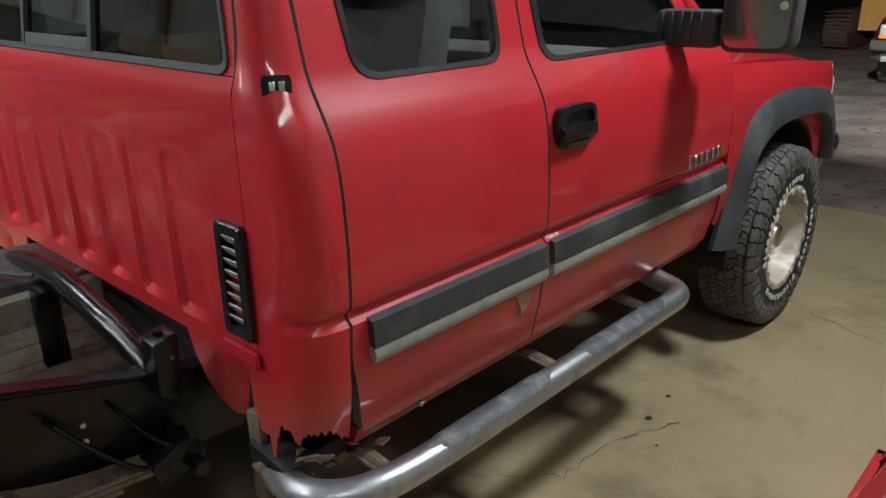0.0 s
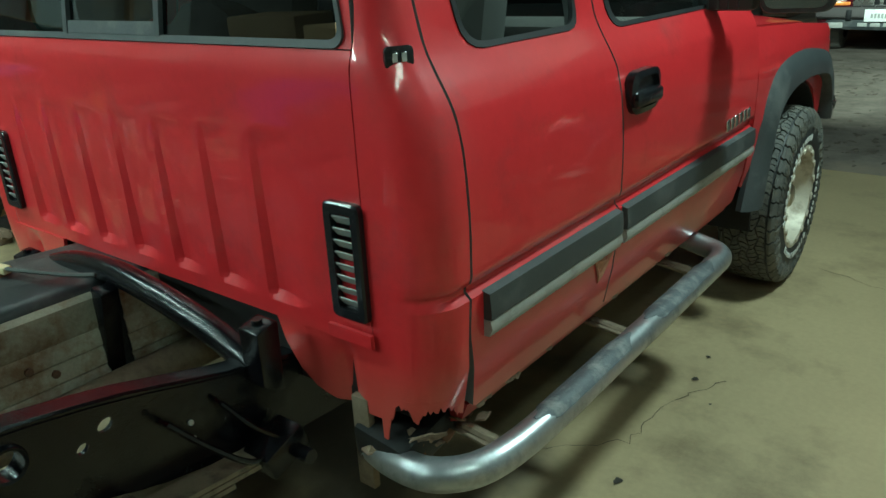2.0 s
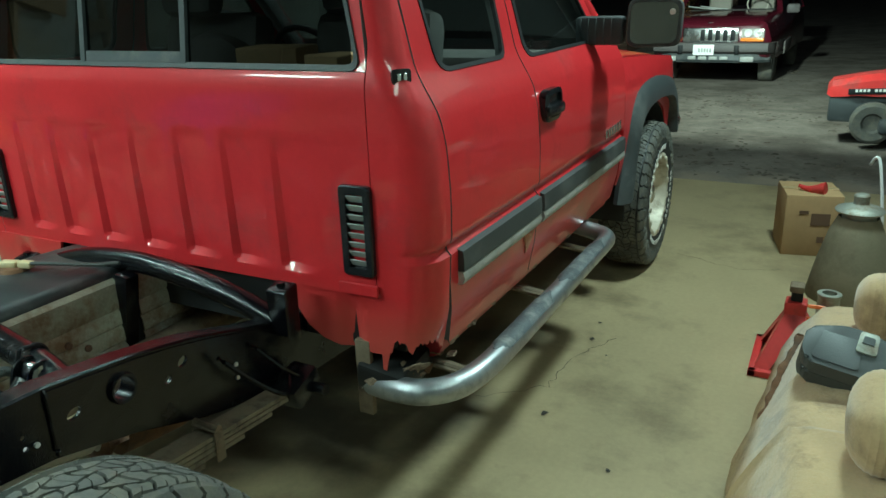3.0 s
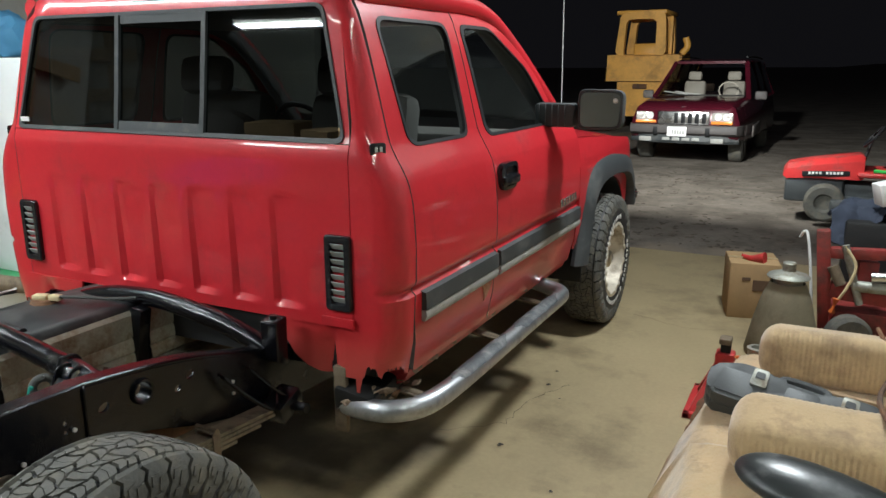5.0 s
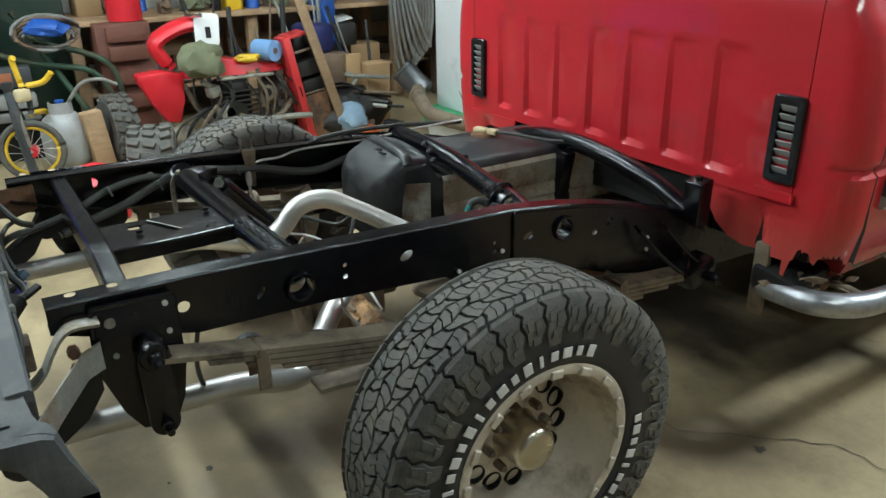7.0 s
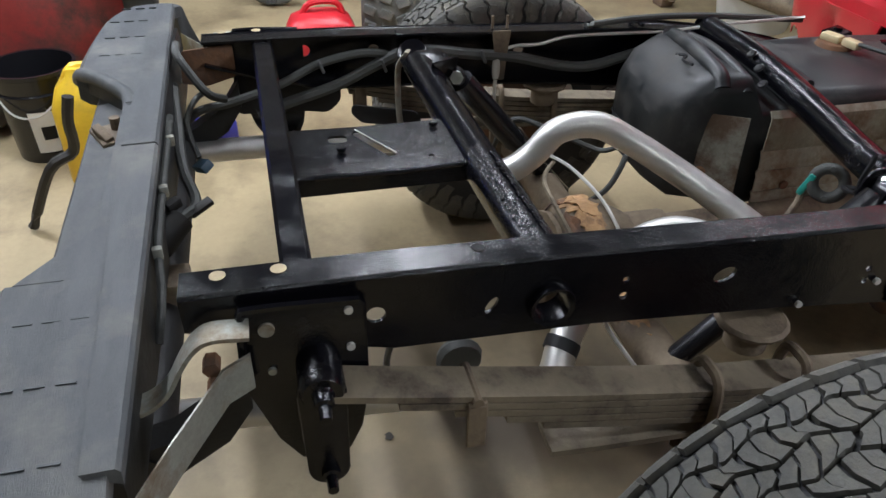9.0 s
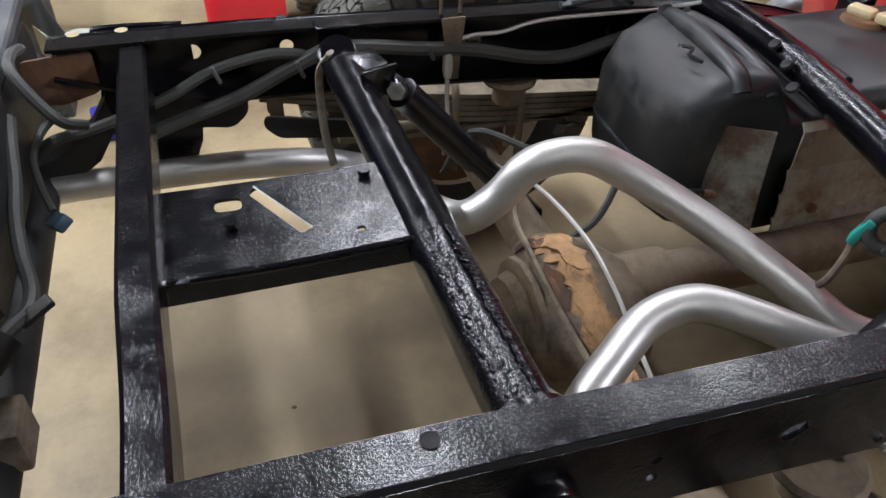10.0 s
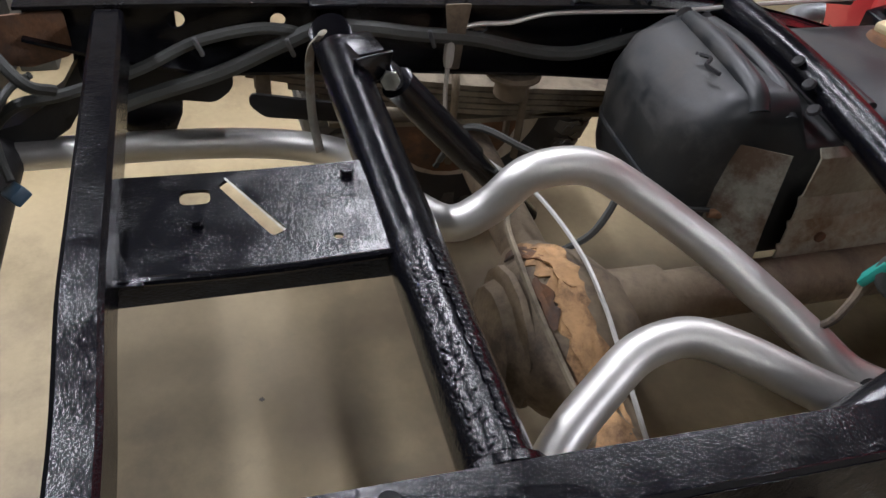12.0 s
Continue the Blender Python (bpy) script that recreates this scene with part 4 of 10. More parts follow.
# nerf bars
BAR_X, BAR_Z = 1.05, 0.462
for s in (1, -1):
    bm = bmesh.new()
    tube(bm, [(s * 0.745, 0.045, 0.43), (s * 0.84, 0.015, 0.445), (s * 0.94, 0.01, 0.458), (s * 1.01, 0.065, BAR_Z), (s * 1.04, 0.165, BAR_Z), (s * BAR_X, 0.36, BAR_Z), (s * BAR_X, 0.8, BAR_Z), (s * BAR_X, 1.25, BAR_Z), (s * BAR_X, 1.42, BAR_Z), (s * 1.045, 1.51, BAR_Z), (s * 1.01, 1.56, 0.465), (s * 0.94, 1.575, 0.475), (s * 0.84, 1.575, 0.50)], 0.038, 18, 8)
    bar = part("step_bar", bm, STEP_STEEL, cab, "worn chrome tube side step")
    for y0, y1 in ((0.26, 0.76), (0.86, 1.40)):
        bm = bmesh.new()
        loops = []
        for y in span(y0, y1, 8):
            k = min(1, (y - y0) / 0.05 + 0.3, (y1 - y) / 0.05 + 0.3)
            loops.append([Vector((s * BAR_X + 0.042 * k * math.cos(a), y, BAR_Z + 0.041 * math.sin(a))) for a in span(radians(35), radians(145), 8)])
        rings(bm, loops, False, False, False)
        thicken(part("step_pad", bm, surface("worn_step_pad", (0.10, 0.11, 0.12), 0.5, 0.1, 0.3, 10, 150, 0.5, dirt=(0.3, 0.3, 0.29), dirt_amount=0.35, dirt_scale=14), bar, "worn grey rubber tread pad"), 0.004)
    for y in (0.20, 0.86, 1.40):
        bm = bmesh.new()
        box(bm, (s * 0.87, y, 0.452), (0.34, 0.05, 0.008), (0, s * 6, 0), 0.002, 1)
        tube(bm, [(s * 0.6, y + 0.04, 0.52), (s * 0.8, y, 0.462), (s * 1.03, y, 0.43)], 0.014, 8, 5)
        part("bracket", bm, DUSTY_IRON, bar)
bm = bmesh.new()
box(bm, (0.745, 0.02, 0.46), (0.05, 0.02, 0.24), (0, 0, 0), 0.003)
part("hanging_strap", bm, DUSTY_IRON, cab, "bent grey sheet metal strap")

# underside
bm = bmesh.new()
box(bm, (0, 0.98, 0.565), (1.74, 1.86, 0.03))
part("floor_pan", bm, FLAT_BLACK, cab)
for s in (1, -1):
    bm = bmesh.new()
    loops = [[Vector((s * x, y, z)) for x, z in ((0.80, 0.57), (0.935, 0.548), (0.915, 0.50), (0.86, 0.475), (0.80, 0.48))] for y in span(0.16, 1.92, 10)]
    rings(bm, loops)
    rocker = part("rocker", bm, DUSTY_RED, cab, "dusty scuffed red rocker panel")
    rng = random.Random(44)
    for y in (0.21, 0.24, 0.33, 0.36, 0.52, 0.9, 1.3):
        bm = bmesh.new()
        m = Matrix.Translation((s * 0.932, y, 0.53)) @ Matrix.Rotation(s * radians(70), 4, "Y")
        ring = [(rng.uniform(0.006, 0.018) * math.cos(a), rng.uniform(0.012, 0.03) * math.sin(a)) for a in span(0, math.tau, 8)[:-1]]
        prism(bm, ring, m, 0.004)
        part("rust_flake", bm, PALE_RUST, rocker)

# cab inside
inside = part("dashboard", (lambda b: (box(b, (0, 1.66, 1.12), (1.6, 0.34, 0.26), (0, 0, 0), 0.05), b)[1])(bmesh.new()), SEAT_CLOTH, cab)
for x in (-0.38, 0.38):
    bm = bmesh.new()
    box(bm, (x, 0.98, 0.86), (0.52, 0.5, 0.16), (0, 0, 0), 0.05)
    box(bm, (x, 0.74, 1.18), (0.5, 0.14, 0.58), (-12, 0, 0), 0.055)
    seat = part("front_seat", bm, SEAT_CLOTH, cab, "grey cloth front seat")
    bm = bmesh.new()
    box(bm, (x, 0.66, 1.54), (0.27, 0.1, 0.17), (-10, 0, 0), 0.045)
    part("headrest", bm, SEAT_CLOTH, seat)
bm = bmesh.new()
tube(bm, [(-0.38 + 0.185 * math.cos(a), 1.36 - 0.08 * math.sin(a), 1.22 + 0.165 * math.sin(a)) for a in span(0, math.tau, 20)], 0.015, 8, 1)
part("steering_wheel", bm, BLACK, cab)
bm = bmesh.new()
box(bm, (0, 0.22, 1.0), (1.5, 0.3, 0.5), (0, 0, 0), 0.06)
part("rear_bench", bm, SEAT_CLOTH, cab)
bm = bmesh.new()
box(bm, (0, 0.66, 1.77), (1.36, 0.98, 0.03), (0, 0, 0), 0.01)
part("headliner", bm, SEAT_LIGHT, cab)

# aerial
bm = bmesh.new()
cyl(bm, (0.80, 2.05, 1.15), (0.80, 2.05, 1.16), 0.02, seg=10)
part("aerial_base", bm, BLACK, cab)


# ==== wheels ====
def make_wheel(letters=True):
    """A wheel with its axle along local x, the outside to +x, the hub at the origin."""
    R, W, B, k = WHEEL_R, 0.234, 0.222, 0.88
    turn = Matrix.Rotation(math.pi / 2, 4, "Y")
    # deep-dish steel rim
    bm = bmesh.new()
    prof = [(B + 0.012, 0.128 * k), (B + 0.014, 0.134 * k), (B + 0.004, 0.137 * k), (B - 0.012, 0.132 * k), (B - 0.018, 0.11 * k), (B - 0.03, 0.06), (B - 0.045, 0.0), (0.158, -0.02), (0.14, -0.014), (0.12, -0.008), (0.085, -0.004), (0.06, -0.004)]
    lathe(bm, prof, turn, 56)
    prof = [(B + 0.012, 0.128 * k), (B - 0.02, 0.05), (B - 0.03, -0.1), (B + 0.01, -0.12)]
    lathe(bm, prof, turn, 40)
    ob = part("wheel", bm, STEEL_RIM, None, "dull steel wheel with round holes and a chunky all-terrain tyre")
    prof = [(B, -0.106), (B + 0.03, -0.119), (B + 0.09, -W / 2 - 0.003), (R - 0.06, -W / 2), (R - 0.028, -W / 2 + 0.011), (R - 0.014, -W / 2 + 0.032), (R - 0.010, 0), (R - 0.014, W / 2 - 0.032), (R - 0.028, W / 2 - 0.011), (R - 0.06, W / 2), (B + 0.09, W / 2 + 0.003), (B + 0.03, 0.121), (B + 0.012, 0.116), (B, 0.106)]
    bm = bmesh.new()
    lathe(bm, prof, turn, 64)
    tyre = part("tyre", bm, RUBBER_DARK, ob, "chunky all-terrain tyre with raised tread blocks")
    bm = bmesh.new()
    n = 52
    rng = random.Random(3)
    crown = lambda w: 0.013 * (w / 0.11) ** 4

    def block(poly, h0, h1):
        """poly: (angle step, across) corners of one wavy tread block."""
        lo, hi = [], []
        cx = sum(p[0] for p in poly) / len(poly)
        cy = sum(p[1] for p in poly) / len(poly)
        for a, w in poly:
            for store, r, q in ((lo, h0, 1.03), (hi, h1, 0.96)):
                aa = (cx + (a - cx) * q) * math.tau / n
                ww = cy + (w - cy) * q
                rr = r - crown(ww)
                store.append(Vector((ww * k, rr * math.cos(aa), rr * math.sin(aa))))
        rings(bm, [lo, hi], False, True)

    # interlocking blocks between wavy grooves, each cut by a narrow sipe
    edges_at = (-0.098, -0.061, -0.021, 0.019, 0.060, 0.098)

    def groove(j, a):
        wave = 2 * abs((a * 0.5 + j * 0.37) % 1 - 0.5) * 2 - 1
        return edges_at[j] + (0.0095 if 0 < j < 5 else 0.003) * wave

    for col in range(5):
        slant = (0.16, -0.30, 0.26, -0.30, 0.16)[col]
        shift = (0.0, 0.45, 0.1, 0.6, 0.3)[col]
        for i in range(n):
            for half, (f0, f1) in enumerate(((-0.43, -0.018), (0.018, 0.43))):
                base = i + shift + rng.uniform(-0.03, 0.03)
                low_side, high_side = [], []
                for q in (0, 0.33, 0.67, 1):
                    a_lo = base + f0 + (f1 - f0) * q
                    low_side.append((a_lo - slant * 0.5, groove(col, a_lo) + 0.0028))
                    high_side.append((a_lo + slant * 0.5, groove(col + 1, a_lo) - 0.0028))
                mid = lambda f, k: (base + f + 0.11 * k, (edges_at[col] + edges_at[col + 1]) / 2)
                kink = 1 if col % 2 else -1
                poly = low_side + [mid(f1, kink)] + high_side[::-1] + [mid(f0, kink)]
                block(poly, R - 0.011, R + 0.001 + rng.uniform(-0.0016, 0.0010))
    m_lugs = 40
    for s in (-1, 1):
        for i in range(m_lugs):
            long = i % 2 == 0
            o = 0.5 if s > 0 else 0.0
            a0, a1 = i + o + 0.035, i + o + 0.955
            end = 0.112 if long else 0.094
            rows = [(0.0995, R - 0.004, 0.0), (0.110, R - 0.008, 0.10), (0.119, R - 0.018, -0.05), (0.1265, R - 0.034, 0.12), (0.1295, R - 0.056, 0.0), (0.1305, R - 0.08, 0.14), (0.127, R - end, 0.04)]
            inner = [(0.094, R - 0.014), (0.104, R - 0.018), (0.112, R - 0.026), (0.1185, R - 0.04), (0.122, R - 0.058), (0.1235, R - 0.08), (0.120, R - end)]
            loops = []
            for q, ((w, r, zig), (wi, ri)) in enumerate(zip(rows, inner)):
                shrink = (0.09 if not long else 0.05) * max(0, q - 4)
                t0, t1 = (a0 + zig + shrink) * math.tau / m_lugs, (a1 + zig - shrink) * math.tau / m_lugs
                loops.append([Vector((s * x_, r_ * math.cos(t_), r_ * math.sin(t_))) for x_, r_, t_ in ((wi * 0.95, ri, t0), (w * 0.95, r, t0 + 0.006), (w * 0.95, r, t1 - 0.006), (wi * 0.95, ri, t1))])
            rings(bm, loops)
            # raised steps on the face of the lug
            for f0, f1, r0, r1 in ((0.10, 0.46, 0.034, 0.066), (0.54, 0.86, 0.028, 0.052), (0.30, 0.72, 0.070, 0.088)):
                face = []
                for lift in (0.0, 0.0045):
                    ring = []
                    for f, r in ((f0, r0), (f1, r0 + 0.004), (f1 + 0.03, r1), (f0 + 0.03, r1 - 0.004)):
                        f_ = 0.5 + (f - 0.5) * (1.0 if lift == 0 else 0.9)
                        t = (a0 + (a1 - a0) * f_ + 0.06) * math.tau / m_lugs
                        wide = (0.1265 + 0.004 * min(1, max(0, (r - 0.034) / 0.022)) - 0.0075 * max(0, 0.034 - r) / 0.016) * 0.95 + lift - 0.002
                        ring.append(Vector((s * wide, (R - r) * math.cos(t), (R - r) * math.sin(t))))
                    face.append(ring)
                rings(bm, face, False, True)
    part("tread", bm, RUBBER, ob, "worn dusty grey tread blocks", angle=25)
    if letters:
        # unreadable raised white marking: plain bars in two arcs
        for start, count, step in ((60, 16, 7.4), (-62, 9, 7.0), (206, 11, 7.6)):
            for q in range(count):
                bm = bmesh.new()
                t = radians(start + q * step)
                r = 0.270
                wide = (0.022, 0.017, 0.025, 0.020, 0.010)[q % 5]
                high = (0.028, 0.022, 0.024, 0.022, 0.028)[q % 5]
                box(bm, (0.1262, r * math.cos(t), r * math.sin(t)), (0.003, high, wide), (math.degrees(t), 0, 0), 0.001, 1)
                part("sidewall_mark", bm, WHITE_LETTER, tyre)
    for q in range(16):
        a = math.tau * (q + 0.5) / 16
        bm = bmesh.new()
        box(bm, (0.137 * k + 0.001, (B - 0.004) * math.cos(a), (B - 0.004) * math.sin(a)), (0.008, 0.02, 0.034), (math.degrees(a), 0, 0), 0.003, 1)
        part("rim_pad", bm, STEEL_RIM, ob)
    for q in range(13):
        a = math.tau * (q + 0.5) / 13
        bm = bmesh.new()
        lathe(bm, [(0.0, -0.012), (0.019, -0.012), (0.021, 0.003), (0.024, 0.004), (0.024, -0.01)], Matrix.Translation((-0.006, 0.132 * math.cos(a), 0.132 * math.sin(a))) @ turn, 14)
        part("hole", bm, BLACK, ob)
    for k in range(8):
        a = math.tau * k / 8
        bm = bmesh.new()
        lathe(bm, [(0.0, 0.034), (0.008, 0.032), (0.011, 0.024), (0.011, 0.0)], Matrix.Translation((-0.004, 0.083 * math.cos(a), 0.083 * math.sin(a))) @ turn, 6)
        part("lug_nut", bm, DUSTY_IRON, ob)
    bm = bmesh.new()
    lathe(bm, [(0.0, 0.088), (0.04, 0.088), (0.05, 0.083), (0.056, 0.072), (0.058, 0.05), (0.058, 0.01), (0.064, 0.0), (0.064, -0.01)], turn, 14)
    part("hub_cap", bm, BRASSY_HUB, ob, "polished metal hub")
    return ob


def wheel_at(x, y, z, spin, flip):
    return Matrix.Translation((x, y, z)) @ (Matrix.Rotation(math.pi, 4, "Z") if flip else Matrix()) @ Matrix.Rotation(radians(spin), 4, "X")


WHEELS = [("front_wheel", 0.935, 2.55, WHEEL_R, 20, False), ("front_wheel", -0.935, 2.55, WHEEL_R, 70, True), ("rear_wheel", 0.890, -1.058, WHEEL_R, 8, False), ("rear_wheel", -0.890, -1.058, WHEEL_R, 50, True)]
first = make_wheel()
first.parent = cab
first.matrix_parent_inverse = world_of(cab).inverted()
for i, (nm, x, y, z, spin, flip) in enumerate(WHEELS):
    m = wheel_at(x, y, z, spin, flip)
    if i == 0:
        first.matrix_basis = m
    else:
        copy_thing(first, m)


# ==== bare chassis behind the cab ====
rail_top = lerp_table([(-1.93, 0.826), (-1.7, 0.825), (-1.43, 0.817), (-1.14, 0.804), (-0.95, 0.797), (-0.80, 0.793), (-0.60, 0.767), (-0.42, 0.733), (-0.19, 0.667), (0.1, 0.60), (0.5, 0.56), (3.3, 0.55)])
rail_bottom = lerp_table([(-1.93, 0.772), (-1.82, 0.735), (-1.65, 0.692), (-1.34, 0.682), (-1.0, 0.655), (-0.8, 0.632), (-0.6, 0.578), (-0.37, 0.495), (0.0, 0.42), (0.4, 0.40), (3.3, 0.39)])


def ellipse(y, z, a, b, tilt=0, n=14):
    t = radians(tilt)
    return [(y + a * math.cos(q) * math.cos(t) - b * math.sin(q) * math.sin(t), z + a * math.cos(q) * math.sin(t) + b * math.sin(q) * math.cos(t)) for q in span(0, math.tau, n)[:-1]]


RIGHT_HOLES = [(-1.417, 0.740, 0.03, 0.03, 0), (-1.299, 0.732, 0.007, 0.007, 0), (-1.299, 0.762, 0.006, 0.006, 0), (-1.131, 0.745, 0.020, 0.013, 20), (-1.676, 0.761, 0.014, 0.014, 0), (-0.749, 0.711, 0.018, 0.012, 15), (-0.627, 0.709, 0.03, 0.03, 0), (-0.86, 0.69, 0.006, 0.006, 0), (-0.86, 0.715, 0.006, 0.006, 0), (-0.50, 0.665, 0.013, 0.009, 30), (-0.45, 0.69, 0.017, 0.012, 25), (-0.30, 0.60, 0.007, 0.007, 0), (-0.30, 0.56, 0.007, 0.007, 0), (-0.30, 0.64, 0.006, 0.006, 0), (-1.508, 0.749, 0.016, 0.007, 60)]
LEFT_HOLES = [(-1.690, 0.757, 0.016, 0.016, 0), (-1.513, 0.749, 0.014, 0.014, 0), (-1.12, 0.72, 0.015, 0.012, 0), (-0.8, 0.7, 0.01, 0.01, 0)]
YS = [-1.93, -1.82, -1.65, -1.5, -1.34, -1.2, -1.0, -0.9, -0.8, -0.7, -0.6, -0.5, -0.4, -0.3, -0.2, -0.1, 0.0, 0.15, 0.3, 0.5, 1.0, 2.0, 3.3]


def rail(sign, holes):
    x = 0.53
    low = -0.016 if sign < 0 else 0.0  # the left rail sits a little lower
    outline = [(y, rail_bottom(y) + low) for y in YS] + [(y, rail_top(y) + low) for y in reversed(YS)]
    bm = sheet(outline, [ellipse(*h) for h in holes], lambda y, z: Vector((sign * x, y, z)), 5, 5)
    for top in (True, False):
        f = rail_top if top else rail_bottom
        rows = [[Vector((sign * (x - k), y, f(y) + low + (0.003 if top and k < 0.004 else 0))) for k in (0.0, 0.004, 0.012, 0.057)] for y in YS]
        vs = [[bm.verts.new(p) for p in row] for row in rows]
        for a, b in zip(vs, vs[1:]):
            for i in range(3):
                bm.faces.new((a[i], a[i + 1], b[i + 1], b[i]))
    ob = thicken(part("frame_rail", bm, FRAME_BLACK, cab, "freshly painted gloss black steel frame rail"), 0.006, 0)
    return ob


right_rail = rail(1, RIGHT_HOLES)
left_rail = rail(-1, LEFT_HOLES)
for s, host in ((1, right_rail), (-1, left_rail)):
    for y, z in ((-1.417, 0.740), (-0.627, 0.709)):
        bm = bmesh.new()
        lathe(bm, [(0.028, -0.03), (0.028, 0.016), (0.034, 0.018), (0.037, 0.012), (0.037, -0.004)], Matrix.Translation((s * 0.53, y, z)) @ Matrix.Rotation(s * math.pi / 2, 4, "Y"), 20)
        part("hole_collar", bm, FRAME_BLACK, host)
    # boxing plate forward of the kink, with its weld
    bm = bmesh.new()
    ys = span(-0.80, 0.3, 10)
    outline = [(y, rail_bottom(y) + 0.004) for y in ys] + [(y, rail_top(y) - 0.006) for y in reversed(ys)]
    if s > 0:
        bm = sheet(outline, [ellipse(-0.749, 0.711, 0.018, 0.012, 15), ellipse(-0.627, 0.709, 0.031, 0.031), ellipse(-0.50, 0.665, 0.013, 0.009, 30), ellipse(-0.45, 0.69, 0.017, 0.012, 25)], lambda y, z: Vector((s * 0.537, y, z)), 5, 5)
    else:
        bm = sheet(outline, [], lambda y, z: Vector((s * 0.537, y, z)), 5, 5)
    thicken(part("boxing_plate", bm, FRAME_BLACK, host), 0.003)
    bm = bmesh.new()
    tube(bm, [(s * 0.537, -0.80, 0.650), (s * 0.537, -0.80, 0.70), (s * 0.536, -0.80, 0.782), (s * 0.50, -0.80, 0.79), (s * 0.46, -0.80, 0.79)], 0.005, 6, 6)
    part("weld_bead", bm, FRAME_BLACK, host)
    for yy, zz in ((-0.86, 0.69), (-0.30, 0.60), (-0.30, 0.56), (-1.0, 0.665)):
        bm = bmesh.new()
        cyl(bm, (s * 0.536, yy + 0.02, zz), (s * 0.542, yy + 0.02, zz), 0.006, seg=8)
        part("bolt", bm, LINE_STEEL, host)
    # upper flange bolt holes painted as discs: floor colour at the rear, shade-black forward
    for yy in (-1.88, -1.80, -1.52):
        bm = bmesh.new()
        lathe(bm, [(0.0, 0.0038), (0.009 if yy < -1.7 else 0.008, 0.0038), (0.0112 if yy < -1.7 else 0.010, 0.0044)], Matrix.Translation((s * 0.49, yy, rail_top(yy))) @ pose(0, 0, 0, math.degrees(math.atan2(rail_top(yy + 0.02) - rail_top(yy - 0.02), 0.04)), 0, 0), 14)
        part("flange_hole", bm, CONCRETE if yy < -1.7 else BLACK, host)

# cab mount towers at the front end of the bare part
for s in (1, -1):
    drop = 0.0 if s > 0 else 0.06
    bm = bmesh.new()
    prism(bm, [(-0.125, 0.62), (-0.07, 0.59), (-0.065, 0.762 - drop), (-0.075, 0.765 - drop), (-0.125, 0.752 - drop)], Matrix.Translation((0.53 if s > 0 else -0.595, 0, 0)) @ Matrix(((0, 0, 1, 0), (1, 0, 0, 0), (0, 1, 0, 0), (0, 0, 0, 1))), 0.065, 0.004)
    tower = part("cab_mount", bm, FRAME_BLACK, cab, "black welded cab mount bracket")
    bm = bmesh.new()
    cyl(bm, (s * 0.56, -0.095, 0.755 - drop), (s * 0.56, -0.095, 0.77 - drop), 0.012, seg=12)
    part("bolt", bm, FRAME_BLACK, tower)
    bm = bmesh.new()
    tube(bm, [(s * 0.56, -0.36, 0.66), (s * 0.60, -0.28, 0.56), (s * 0.63, -0.2, 0.49), (s * 0.58, -0.12, 0.50)], 0.007, 6, 6)
    part("cable_stay", bm, FRAME_BLACK, tower)
    bm = bmesh.new()
    tube(bm, [(s * 0.545, -0.22, 0.63), (s * 0.60, -0.17, 0.55), (s * 0.62, -0.12, 0.50)], 0.006, 6, 6)
    part("cable_stay", bm, FRAME_BLACK, tower)
    bm = bmesh.new()
    box(bm, (s * 0.60, -0.12, 0.47), (0.09, 0.12, 0.07), (20, 0, 0), 0.012)
    cyl(bm, (s * 0.57, -0.09, 0.455), (s * 0.68, -0.09, 0.455), 0.018, seg=12)
    part("spring_hanger", bm, FRAME_BLACK, tower)

# gearbox, transfer case and cross member under the cab, unseen, added to block light
bm = bmesh.new()
loops = [[Vector((x, y, z)) for x, z in rounded([(-w, z0), (w, z0), (w, 0.54), (-w, 0.54)], 0.06)] for y, w, z0 in ((0.75, 0.10, 0.40), (0.95, 0.13, 0.36), (1.3, 0.16, 0.33), (1.7, 0.22, 0.31), (1.9, 0.24, 0.31))]
rings(bm, loops)
part("gearbox", bm, FLAT_BLACK, cab)
bm = bmesh.new()
loops = [[Vector((x + 0.02, y, z)) for x, z in rounded([(-0.14, 0.30), (0.30, 0.33), (0.30, 0.5), (-0.12, 0.53)], 0.06)] for y in (0.46, 0.5, 0.72, 0.76)]
rings(bm, loops)
part("transfer_case", bm, FLAT_BLACK, cab)
bm = bmesh.new()
tube(bm, [(-0.5, 0.62, 0.42), (-0.3, 0.62, 0.30), (0.3, 0.62, 0.30), (0.5, 0.62, 0.42)], 0.05, 10, 4, flat=0.6)
part("gearbox_cross_member", bm, FLAT_BLACK, cab)

# cross members
bm = bmesh.new()
rows = []
for x in span(-0.47, 0.47, 24):
    y = -1.782 + 0.016 * x
    q = min(1.0, max(0.0, (x - 0.16) / 0.20))
    top = 0.806 - 0.030 * q * q * (3 - 2 * q)
    rows.append([Vector((x, y - 0.024, top - 0.068)), Vector((x, y - 0.024, top - 0.006)), Vector((x, y - 0.018, top)), Vector((x, y + 0.018, top)), Vector((x, y + 0.024, top - 0.006)), Vector((x, y + 0.024, top - 0.068))])
rings(bm, rows)
part("cross_member", bm, FRAME_BLACK, cab, "brushed black box cross member")
bm = bmesh.new()
tube(bm, [(-0.43, -1.432, 0.768), (0.0, -1.412, 0.752), (0.47, -1.405, 0.762)], 0.038, 18, 6)
cross_tube = part("cross_member", bm, FRAME_BLACK, cab, "round black tube cross member with weld seams")
